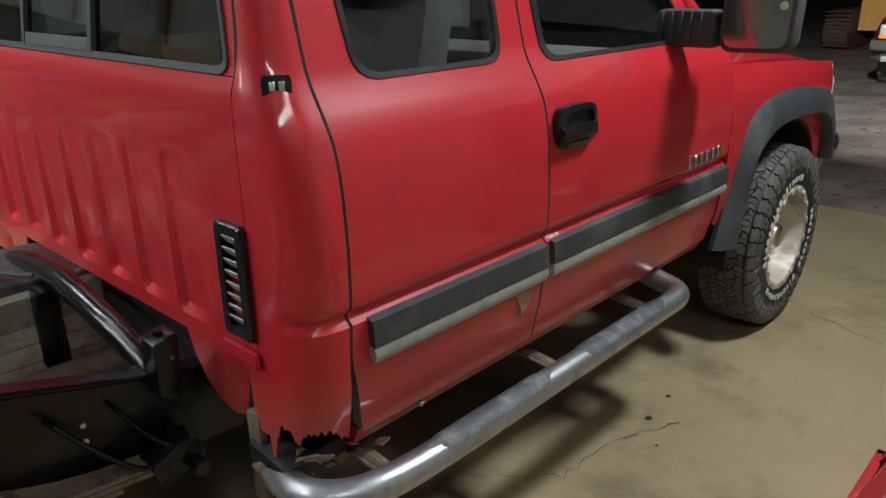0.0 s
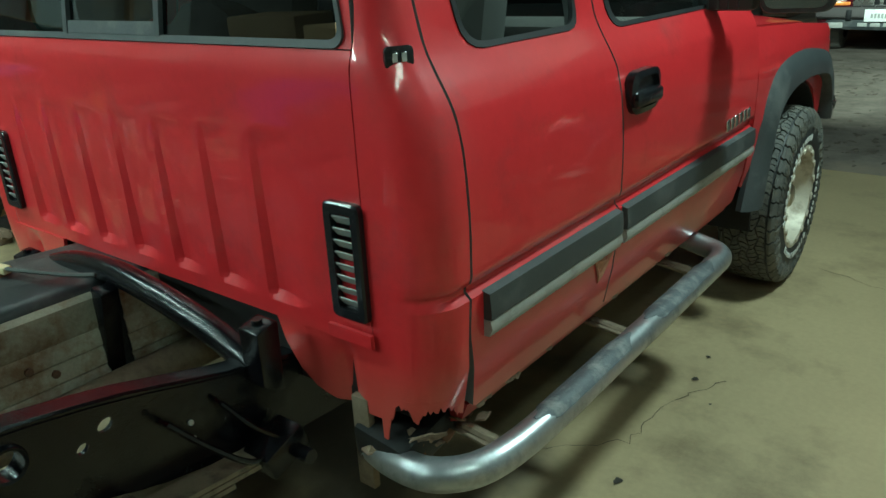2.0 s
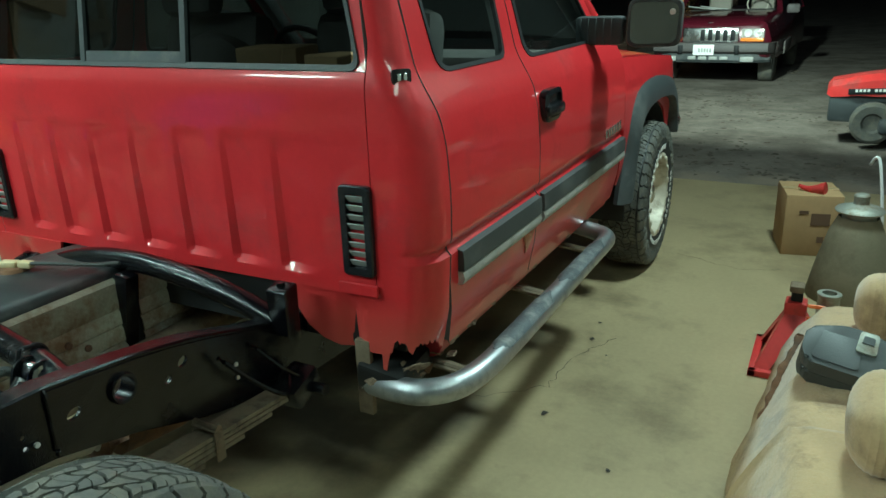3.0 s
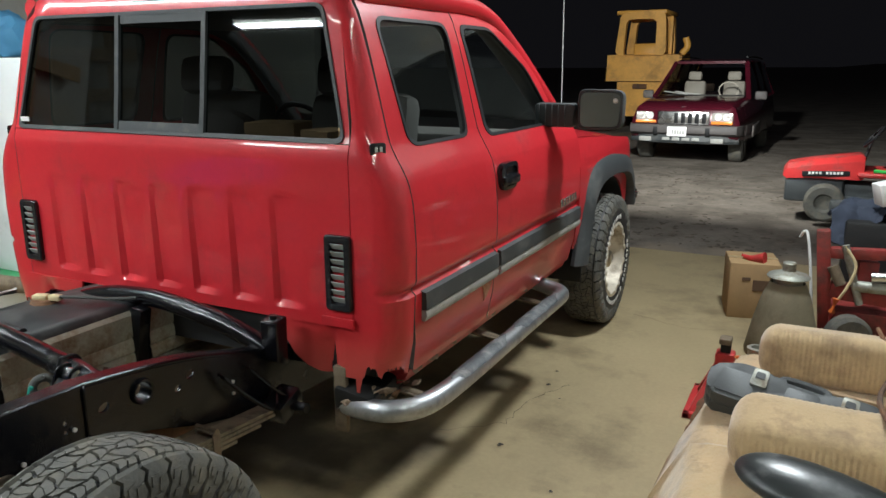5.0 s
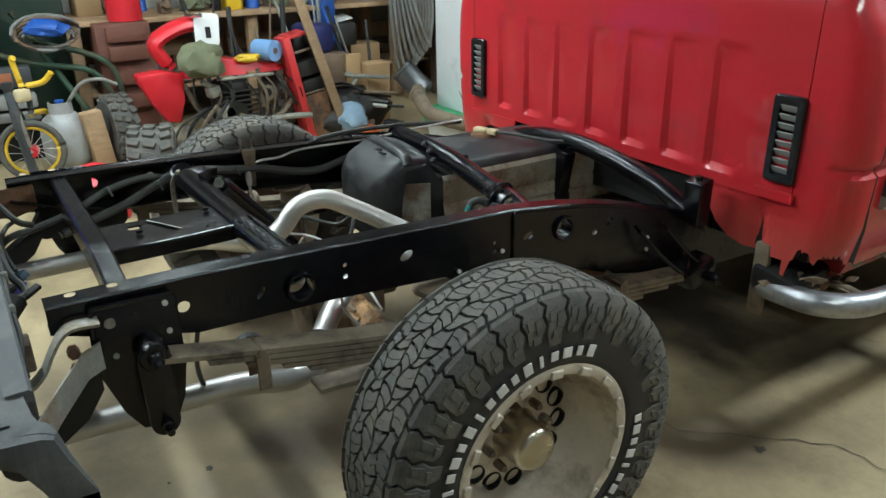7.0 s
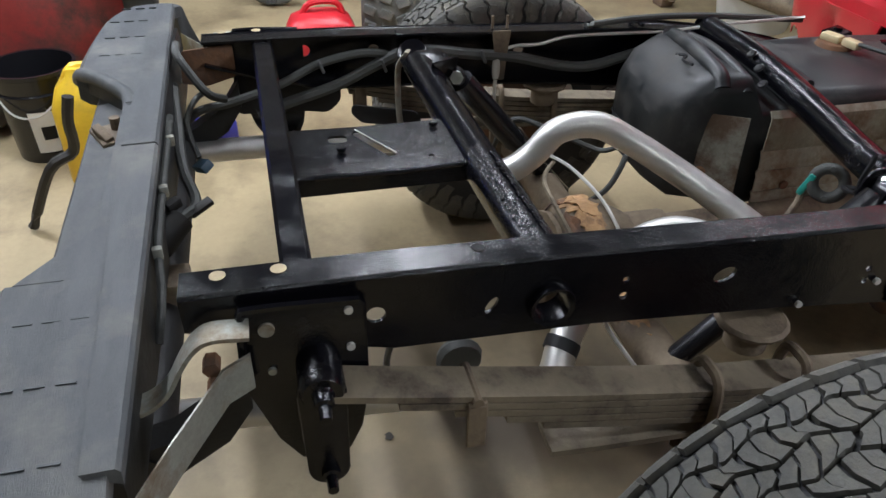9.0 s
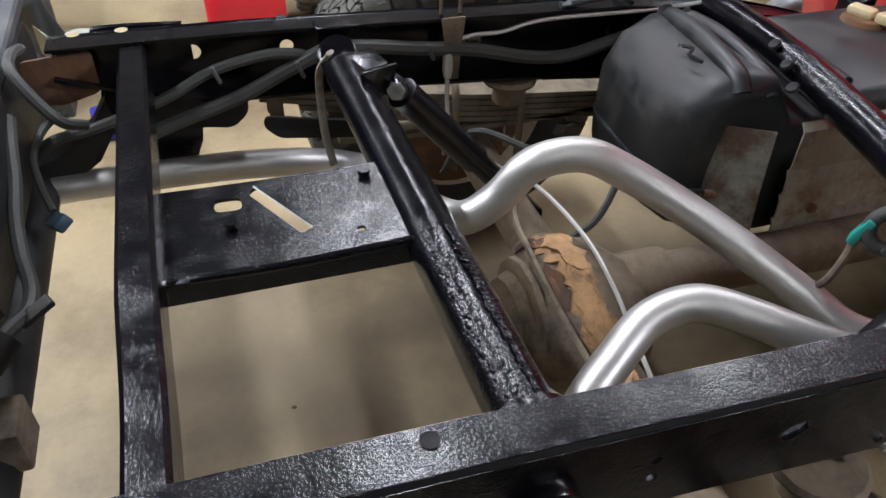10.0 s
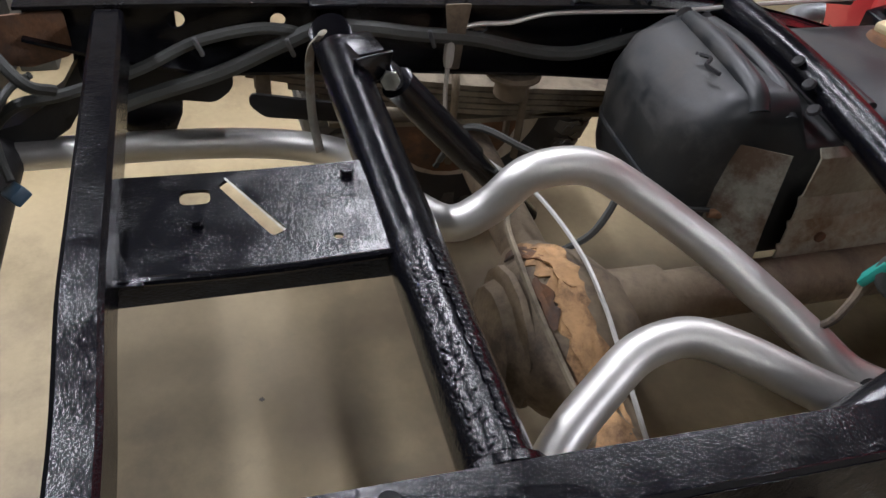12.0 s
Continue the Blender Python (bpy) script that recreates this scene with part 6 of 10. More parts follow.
for pts, r in (([(-0.43, -0.735, 0.772), (-0.30, -0.742, 0.784), (-0.16, -0.75, 0.772), (-0.12, -0.755, 0.745)], 0.022), ([(-0.43, -0.685, 0.765), (-0.30, -0.685, 0.776), (-0.16, -0.69, 0.765), (-0.11, -0.695, 0.735)], 0.016), ([(-0.42, -0.52, 0.732), (-0.28, -0.52, 0.742), (-0.12, -0.52, 0.736)], 0.016)):
    bm = bmesh.new()
    tube(bm, pts, r, 10, 6)
    part("moulded_ridge", bm, TANK_PLASTIC, tank)
bm = bmesh.new()
tube(bm, [(-0.462, -0.78, 0.575), (-0.435, -0.862, 0.57), (-0.28, -0.875, 0.565), (-0.13, -0.862, 0.56), (-0.098, -0.78, 0.555)], 0.005, 6, 6)
part("mould_seam", bm, TANK_PLASTIC, tank)
bm = bmesh.new()
tube(bm, [(-0.27, -0.80, 0.782), (-0.24, -0.79, 0.788), (-0.22, -0.81, 0.786), (-0.19, -0.80, 0.784)], 0.004, 5, 4)
part("wire_scrap", bm, BLACK, tank)
bm = bmesh.new()
rows = [[Vector(p) for p in ((-0.165, -0.790, 0.675), (-0.115, -0.775, 0.690), (-0.055, -0.705, 0.698))], [Vector(p) for p in ((-0.165, -0.805, 0.590), (-0.105, -0.785, 0.600), (-0.040, -0.715, 0.610))], [Vector(p) for p in ((-0.170, -0.805, 0.490), (-0.100, -0.785, 0.485), (-0.020, -0.725, 0.500))]]
rings(bm, rows, False, False, False)
shield = thicken(part("heat_shield", bm, SHIELD, tank, "rust-edged galvanised heat shield"), 0.003)
bm = bmesh.new()
cyl(bm, (-0.092, -0.765, 0.55), (-0.100, -0.790, 0.55), 0.010, seg=10)
part("bolt", bm, RUST, shield)
bm = bmesh.new()
rows = []
prof = [(0.715, 0.0), (0.70, 0.012), (0.62, 0.012), (0.612, 0.006), (0.60, 0.012), (0.565, 0.014), (0.558, 0.007), (0.548, 0.014), (0.51, 0.016), (0.503, 0.009), (0.494, 0.016), (0.445, 0.016)]
for y in span(-0.66, -0.16, 6):
    rows.append([Vector((-0.05 + d, y, z)) for z, d in prof])
rings(bm, rows, False, False, False)
skid = thicken(part("skid_plate", bm, SKID, tank, "ribbed weathered galvanised skid plate"), 0.004)
for y, z in ((-0.36, 0.575), (-0.30, 0.54), (-0.58, 0.52)):
    bm = bmesh.new()
    cyl(bm, (-0.04, y, z), (-0.028, y, z), 0.011, seg=8)
    part("bolt", bm, RUST, skid)
bm = bmesh.new()
rings(bm, [[Vector((-0.05 + d, y, z)) for z, d in prof] for y in span(-0.09, 0.22, 4)], False, False, False)
thicken(part("front_skid_plate", bm, SKID, tank), 0.004)
bm = bmesh.new()
box(bm, (-0.04, -0.14, 0.58), (0.05, 0.05, 0.3), (0, 12, 0), 0.004)
part("tank_strap", bm, FRAME_BLACK, tank)
bm = bmesh.new()
lathe(bm, [(0.0, 0.012), (0.045, 0.012), (0.049, 0.006), (0.052, 0.0)], Matrix.Translation((-0.36, -0.27, 0.735)), 22)
sender = part("sender_ring", bm, RUST, tank, "rusty fuel sender ring")
bm = bmesh.new()
box(bm, (-0.37, -0.275, 0.755), (0.06, 0.035, 0.022), (0, 0, 20), 0.008)
box(bm, (-0.31, -0.26, 0.757), (0.05, 0.028, 0.022), (0, 0, 10), 0.006)
part("connector", bm, CREAM, sender, "yellowed plastic fuel line connector")
for off, zz in ((0.0, 0.762), (0.018, 0.756)):
    bm = bmesh.new()
    tube(bm, [(-0.30, -0.262 + off, zz), (-0.20, -0.24 + off, zz + 0.006), (-0.10, -0.19 + off, zz), (-0.02, -0.15, 0.765)], 0.006, 6, 6)
    part("hose", bm, HOSE, sender)

# ==== wiring and lines on the left rail ====
def run(name, pts, r, material, label, parent=left_rail, seg=8):
    bm = bmesh.new()
    tube(bm, pts, r, seg, 7)
    return part(name, bm, material, parent, label)


run("wiring_loom", [(-0.45, -2.02, 0.60), (-0.44, -1.96, 0.655), (-0.44, -1.88, 0.672), (-0.46, -1.76, 0.70), (-0.47, -1.66, 0.742), (-0.47, -1.56, 0.762), (-0.47, -1.50, 0.757), (-0.475, -1.47, 0.74)], 0.011, HOSE, "black corrugated wiring loom")
run("wiring_loom", [(-0.45, -1.82, 0.63), (-0.46, -1.74, 0.652), (-0.465, -1.62, 0.685), (-0.465, -1.52, 0.73), (-0.465, -1.44, 0.762), (-0.465, -1.36, 0.758), (-0.468, -1.27, 0.742), (-0.47, -1.15, 0.725), (-0.475, -1.02, 0.69), (-0.475, -0.93, 0.682), (-0.475, -0.84, 0.70), (-0.47, -0.66, 0.745)], 0.0145, HOSE, "thick black corrugated wiring loom")
for p in ((-0.452, -1.655, 0.742), (-0.448, -1.50, 0.735), (-0.452, -1.24, 0.738)):
    bm = bmesh.new()
    box(bm, p, (0.010, 0.008, 0.036), (20, 0, 0), 0.002, 1)
    part("loom_clip", bm, BUMPER_PAD, left_rail)
run("brake_line", [(-0.47, -0.30, 0.78), (-0.47, -0.55, 0.775), (-0.475, -0.72, 0.765), (-0.478, -0.98, 0.768), (-0.478, -1.08, 0.752), (-0.475, -1.15, 0.752), (-0.472, -1.195, 0.735), (-0.465, -1.20, 0.69), (-0.46, -1.20, 0.60), (-0.44, -1.19, 0.55), (-0.36, -1.13, 0.515), (-0.26, -1.085, 0.525), (-0.16, -1.07, 0.535), (-0.04, -1.062, 0.536), (0.06, -1.064, 0.523), (0.13, -1.068, 0.505), (0.28, -1.08, 0.466)], 0.0045, LINE_STEEL, "thin pale steel brake line", seg=6)
run("brake_line", [(-0.25, -1.10, 0.525), (-0.22, -1.13, 0.515), (-0.16, -1.155, 0.515), (-0.06, -1.168, 0.522), (0.04, -1.172, 0.515), (0.16, -1.155, 0.475), (0.22, -1.14, 0.455)], 0.006, SPRING_STEEL, "thin pale steel brake line", seg=6)
run("vent_hose", [(-0.42, -1.22, 0.47), (-0.36, -1.18, 0.60), (-0.30, -1.08, 0.58), (-0.24, -0.98, 0.55), (-0.16, -0.95, 0.60), (-0.12, -1.0, 0.52), (-0.14, -1.06, 0.45)], 0.007, HOSE, "grey rubber breather hose", seg=6)
run("fuel_line", [(-0.49, -0.95, 0.79), (-0.49, -0.8, 0.80), (-0.49, -0.6, 0.795), (-0.48, -0.3, 0.77)], 0.009, HOSE, "black fuel line along the rail")
bm = bmesh.new()
lathe(bm, [(0.0, -0.03), (0.008, -0.028), (0.011, -0.012), (0.011, 0.012), (0.008, 0.028), (0.0, 0.03)], Matrix.Translation((-0.465, -1.20, 0.70)), 8)
part("line_fitting", bm, LINE_STEEL, left_rail)
run("abs_cable", [(0.46, -1.28, 0.68), (0.44, -1.27, 0.60), (0.46, -1.22, 0.52), (0.45, -1.17, 0.45)], 0.004, WHITE_LETTER, "thin white cable", right_rail, 6)

# loose harness behind the last cross member
run("trailer_harness", [(-0.46, -1.93, 0.70), (-0.42, -1.96, 0.695), (-0.37, -1.98, 0.67), (-0.33, -1.975, 0.635), (-0.295, -1.962, 0.605)], 0.007, HOSE, "hanging black trailer wiring with a plug")
bm = bmesh.new()
box(bm, (-0.278, -1.955, 0.592), (0.03, 0.05, 0.022), (20, 25, -50), 0.004)
part("plug", bm, surface("dark_blue_plug", (0.03, 0.06, 0.09), 0.5, 0, 0.15, 20, 90, 0.1), left_rail, "dark blue trailer wiring plug")
run("trailer_harness", [(-0.40, -2.00, 0.74), (-0.33, -1.995, 0.72), (-0.26, -1.99, 0.69), (-0.183, -1.985, 0.675), (-0.11, -1.974, 0.66), (-0.035, -1.955, 0.655), (0.018, -1.952, 0.658), (0.05, -1.968, 0.662), (0.085, -1.99, 0.662)], 0.011, HOSE, "hanging black trailer wiring with a socket")
run("trailer_harness", [(-0.20, -1.994, 0.755), (0.05, -1.992, 0.745), (0.25, -1.990, 0.735), (0.34, -1.985, 0.70), (0.40, -1.995, 0.65)], 0.007, HOSE, "black wiring clipped along the bumper")
bm = bmesh.new()
cyl(bm, (0.065, -1.975, 0.665), (0.115, -2.02, 0.64), 0.026, 0.03, 12)
box(bm, (0.03, -1.94, 0.665), (0.02, 0.05, 0.012), (20, 10, 30), 0.003)
box(bm, (0.055, -1.985, 0.692), (0.018, 0.03, 0.02), (10, 0, 40), 0.003)
part("socket", bm, FLAT_BLACK, left_rail, "dull black trailer socket")
for x in (-0.10, 0.10, 0.28):
    bm = bmesh.new()
    box(bm, (x, -1.988, 0.748 - 0.06 * max(0.0, x - 0.1)), (0.014, 0.016, 0.022), (0, 0, 8), 0.003)
    part("cable_clip", bm, GALV, left_rail, "pale grey wiring clip")
run("trailer_harness", [(-0.62, -2.0, 0.76), (-0.50, -1.99, 0.80), (-0.43, -1.98, 0.795), (-0.40, -1.93, 0.72), (-0.42, -1.89, 0.69)], 0.010, HOSE, "grey wiring looped behind the bumper")

# ==== rear bumper ====
# ends that wrap round and drop towards the wheels: outer x, y; top and bottom; inner x, y
BUMPER_END = [(0.62, -2.178, 0.789, 0.712, 0.62, -2.0), (0.74, -2.166, 0.789, 0.715, 0.74, -2.0), (0.80, -2.150, 0.788, 0.722, 0.79, -1.997), (0.85, -2.126, 0.787, 0.738, 0.83, -1.993), (0.885, -2.100, 0.786, 0.762, 0.85, -1.988), (0.898, -2.065, 0.785, 0.752, 0.856, -1.982), (0.903, -2.035, 0.785, 0.735, 0.86, -1.977), (0.904, -2.010, 0.784, 0.69, 0.866, -1.974), (0.904, -1.992, 0.782, 0.650, 0.872, -1.971), (0.904, -1.975, 0.776, 0.645, 0.88, -1.966), (0.904, -1.960, 0.73, 0.643, 0.885, -1.955), (0.904, -1.930, 0.655, 0.641, 0.89, -1.93)]
BUMPER_SKEW = Matrix(((1, 0, 0, 0), (0.02, 1, 0, -0.012), (0, 0, 1, 0), (0, 0, 0, 1)))


def bumper_section(xo, yo, zt, zb, xi, yi):
    pts = []
    for k, z in ((0.0, zt - 0.03), (0.0, zt), (0.48, zt + 0.001), (0.5, zt), (0.9, zt), (0.985, zt - 0.014), (1.0, zb + 0.015), (0.9, zb), (0.15, zb + 0.012)):
        pts.append(Vector((xi + (xo - xi) * k, yi + (yo - yi) * k, z)))
    return pts


def bumper_row(x):
    zt = 0.79
    wide = abs(x)
    if wide < 0.401:
        back = -2.062 - 0.095 * max(0.0, (wide - 0.27) / 0.13)
        return [Vector((x, y, z)) for y, z in [(-2.0, zt - 0.03), (-2.0, zt), (back, zt), (back - 0.006, zt - 0.052), (-2.138, zt - 0.056), (-2.146, zt - 0.066), (-2.14, 0.705), (-2.10, 0.695), (-2.03, 0.705)]]
    return bumper_section(x, -2.185, zt, 0.71, x, -2.0)


right_end = [bumper_section(*row) for row in BUMPER_END]
left_end = [[Vector((-p.x, p.y, p.z)) for p in row] for row in reversed(right_end)]
bm = bmesh.new()
rings(bm, left_end + [bumper_row(x) for x in (-0.5, -0.402, -0.40, -0.335, -0.27, -0.1, 0.1, 0.27, 0.335, 0.40, 0.402, 0.5)] + right_end)
bumper = part("rear_bumper", bm, BUMPER_PAD, cab, "grey plastic-topped rear step bumper")
bumper.data.transform(BUMPER_SKEW)
for sx in (-1, 1):
    for yy in (-2.058, -2.093, -2.128):
        for x in (sx * 0.492, sx * 0.614, sx * 0.737, sx * 0.845):
            bm = bmesh.new()
            box(bm, (x, yy + (0.02 if x * sx > 0.8 else 0.0), 0.7895), (0.003, 0.023, 0.004))
            part("pad_slit", bm, DARK_TRIM, bumper).data.transform(BUMPER_SKEW)
bm = bmesh.new()
box(bm, (-0.17, -2.11, 0.737), (0.09, 0.06, 0.012), (0, 0, 25), 0.003)
cyl(bm, (-0.19, -2.10, 0.735), (-0.19, -2.10, 0.768), 0.011, seg=8)
box(bm, (-0.15, -2.12, 0.75), (0.05, 0.018, 0.02), (12, 20, 40), 0.003)
part("ball_plate", bm, DUSTY_IRON, bumper, "scuffed steel tow ball plate")
bm = bmesh.new()
tube(bm, [(-0.20, -2.050, 0.776), (-0.25, -2.058, 0.784), (-0.30, -2.086, 0.786), (-0.36, -2.128, 0.786), (-0.41, -2.170, 0.778), (-0.44, -2.184, 0.755)], 0.016, 10, 6)
part("rolled_edge", bm, BUMPER_PAD, bumper).data.transform(BUMPER_SKEW)
for x0, x1, w0, w1 in ((-0.85, -0.003, 0.04, 0.060), (0.003, 0.762, 0.060, 0.036)):
    bm = bmesh.new()
    rings(bm, [[Vector((x, -1.987 - w, 0.789)), Vector((x, -1.989 - w, 0.795)), Vector((x, -1.989, 0.796)), Vector((x, -1.984, 0.79)), Vector((x, -1.985, 0.77))] for x, w in ((x0, w0), ((x0 + x1) / 2, (w0 + w1) / 2), (x1, w1))])
    part("top_strip", bm, BUMPER_PAD, bumper, "smooth grey strip along the frame side of the bumper").data.transform(BUMPER_SKEW)
for s in (1, -1):
    bm = bmesh.new()
    arc = spline([(0, -1.845, 0.797), (0, -1.893, 0.800), (0, -1.918, 0.786), (0, -1.940, 0.755), (0, -1.960, 0.720), (0, -1.990, 0.695), (0, -2.045, 0.680)], 4)
    loops = []
    for k, p in enumerate(arc):
        d = (arc[min(k + 1, len(arc) - 1)] - arc[max(k - 1, 0)]).normalized()
        up = Vector((0, -d.z, d.y)) * 0.006
        loops.append([Vector((s * x, 0, 0)) + p + up * h for x, h in ((0.547, 0), (0.586, 0), (0.586, 1), (0.547, 1))])
    rings(bm, loops)
    part("bumper_arm", bm, GALV, bumper, "bent bare steel bumper arm")
    bm = bmesh.new()
    loops = [[Vector((s * (x + q), y, z + h)) for q, h in ((0, -0.03), (0, 0.03), (0.006, 0.03), (0.006, -0.03))] for x, y, z in ((0.555, -1.850, 0.715), (0.575, -1.885, 0.712), (0.68, -1.945, 0.705), (0.80, -2.005, 0.70))]
    rings(bm, loops)
    part("bumper_arm", bm, GALV, bumper, "flat bare steel bumper brace")
    for z in (0.74, 0.70):
        bm = bmesh.new()
        cyl(bm, (s * 0.55, -1.90, z), (s * 0.575, -1.90, z), 0.012, seg=6)
        part("bolt", bm, RUST, bumper)
    bm = bmesh.new()
    loops = [[Vector((s * (0.545 - q), y, z)) for q in (0, 0.05)] for y, z in ((-1.86, 0.70), (-1.9, 0.64), (-1.98, 0.585), (-2.04, 0.57))]
    loops = [[a, b, b + Vector((0, 0, -0.07)), a + Vector((0, 0, -0.07))] for a, b in loops]
    rings(bm, loops)
    part("hitch_gusset", bm, FLAT_BLACK, bumper)
# black plate added to hide the bright gap of floor beside the bumper
bm = bmesh.new()
loops = [[Vector((x, -2.002, 0.772)), Vector((x, -1.998, 0.740)), Vector((x, -1.998, 0.640)), Vector((x, -2.005, 0.60)), Vector((x, -2.04, 0.60)), Vector((x, -2.015, 0.772))] for x in span(-0.72, 0.72, 12)]
rings(bm, loops)
part("bumper_reinforcement", bm, FLAT_BLACK, bumper, "black plate added to close the gap inside the bumper")
bm = bmesh.new()
cyl(bm, (-0.55, -2.03, 0.52), (0.55, -2.03, 0.52), 0.042, seg=16)
part("hitch_tube", bm, FLAT_BLACK, bumper, "black receiver hitch cross tube")
bm = bmesh.new()
box(bm, (0.14, -2.07, 0.555), (0.075, 0.2, 0.075), (0, 0, 0), 0.006)
part("receiver", bm, DUSTY_IRON, bumper)
bm = bmesh.new()
tube(bm, [(0.84, -2.115, 0.76), (0.86, -2.10, 0.70), (0.87, -2.075, 0.660), (0.88, -2.04, 0.645), (0.885, -2.01, 0.66)], 0.005, 8, 6)
part("plastic_flap", bm, clear_glass("cloudy_plastic", (0.7, 0.7, 0.65), 0.05, 0.3), bumper, "cloudy clear plastic edge under the bumper")


# ==== yard outside ====
MAROON = surface("dark_red_car_paint", (0.065, 0.006, 0.014), 0.22, 0.1, 0.08, 3, 40, 0.0, coat=0.6)
CLADDING = surface("grey_brown_cladding", (0.075, 0.066, 0.064), 0.6, 0.0, 0.12, 6, 80, 0.1, dirt=(0.2, 0.17, 0.14), dirt_amount=0.2)
LENS = surface("clear_lamp_lens", (0.85, 0.8, 0.74), 0.12, 0.55, 0.1, 30, 60, 0.0)
AMBER = surface("amber_lamp_lens", (0.85, 0.28, 0.05), 0.25, 0.1, 0.1, 30, 60, 0.0)
PLATE_WHITE = surface("white_plate", (0.85, 0.84, 0.82), 0.35, 0.0, 0.05, 30, 60, 0.0)
YELLOW = surface("weathered_yellow_paint", (0.72, 0.37, 0.065), 0.5, 0.0, 0.18, 2.5, 30, 0.1, dirt=(0.4, 0.22, 0.07), dirt_amount=0.25, dirt_scale=1.6)
TRACK = surface("rusty_track_steel", (0.10, 0.065, 0.045), 0.8, 0.3, 0.3, 6, 40, 0.4)
GREEN_P = surface("green_plastic", (0.05, 0.42, 0.06), 0.45, 0.0, 0.1, 10, 60, 0.05)

# station wagon facing the garage
SEAT_DULL = surface("dull_tan_leather", (0.26, 0.23, 0.19), 0.6, 0.0, 0.15, 8, 90, 0.1)
jeep = thing("station_wagon", "dark red four-wheel-drive wagon parked facing the garage at night", "car", (0.02, 13.2, -0.02))
GX, GY, GZ = 0.0, 10.95, -0.03


def jp(x, y, z):
    c, d = math.cos(radians(-3)), math.sin(radians(-3))
    return Vector((GX + x * c - y * d, GY + x * d + y * c, GZ + z))


def jeep_shell(name, rows, material, label=""):
    bm = bmesh.new()
    rings(bm, [[jp(*p) for p in row] for row in rows])
    return part(name, bm, material, jeep, label, 45)


def cross(y, w, z0, z1, top, r=0.1):
    """A body section at y: half width w at the bottom, top at the upper edge."""
    return [(x, y, z) for x, z in rounded([(-w, z0), (w, z0), (w * 1.0, (z0 + z1) / 2), (top, z1), (-top, z1), (-w * 1.0, (z0 + z1) / 2)], r, 3)]


jeep_shell("body", [cross(0.10, 0.80, 0.45, 0.90, 0.70, 0.06), cross(0.16, 0.88, 0.42, 0.97, 0.78, 0.07), cross(0.6, 0.90, 0.36, 1.03, 0.80, 0.07), cross(1.35, 0.91, 0.36, 1.08, 0.82, 0.07), cross(2.4, 0.91, 0.36, 1.08, 0.83, 0.07), cross(4.3, 0.90, 0.36, 1.08, 0.83, 0.07), cross(4.5, 0.86, 0.42, 1.02, 0.78, 0.07)], MAROON)
bm = bmesh.new()
grid(bm, lambda u, t: jp(u * (0.79 - 0.17 * t), 1.30 + 0.75 * t + 0.05 * u * u, 1.07 + 0.59 * t), span(-1, 1, 8), span(0, 1, 4))
glass_house = part("windscreen", bm, clear_glass("pale_car_glass", (0.86, 0.88, 0.88), 0.0), jeep)
glass_house.visible_shadow = False
bm = bmesh.new()
rings(bm, [[jp(-0.63, y, z), jp(0.63, y, z), jp(0.60, y, z + 0.045), jp(-0.60, y, z + 0.045)] for y, z in ((2.02, 1.645), (2.3, 1.68), (3.4, 1.68), (4.25, 1.63))])
roof = part("roof", bm, MAROON, jeep)
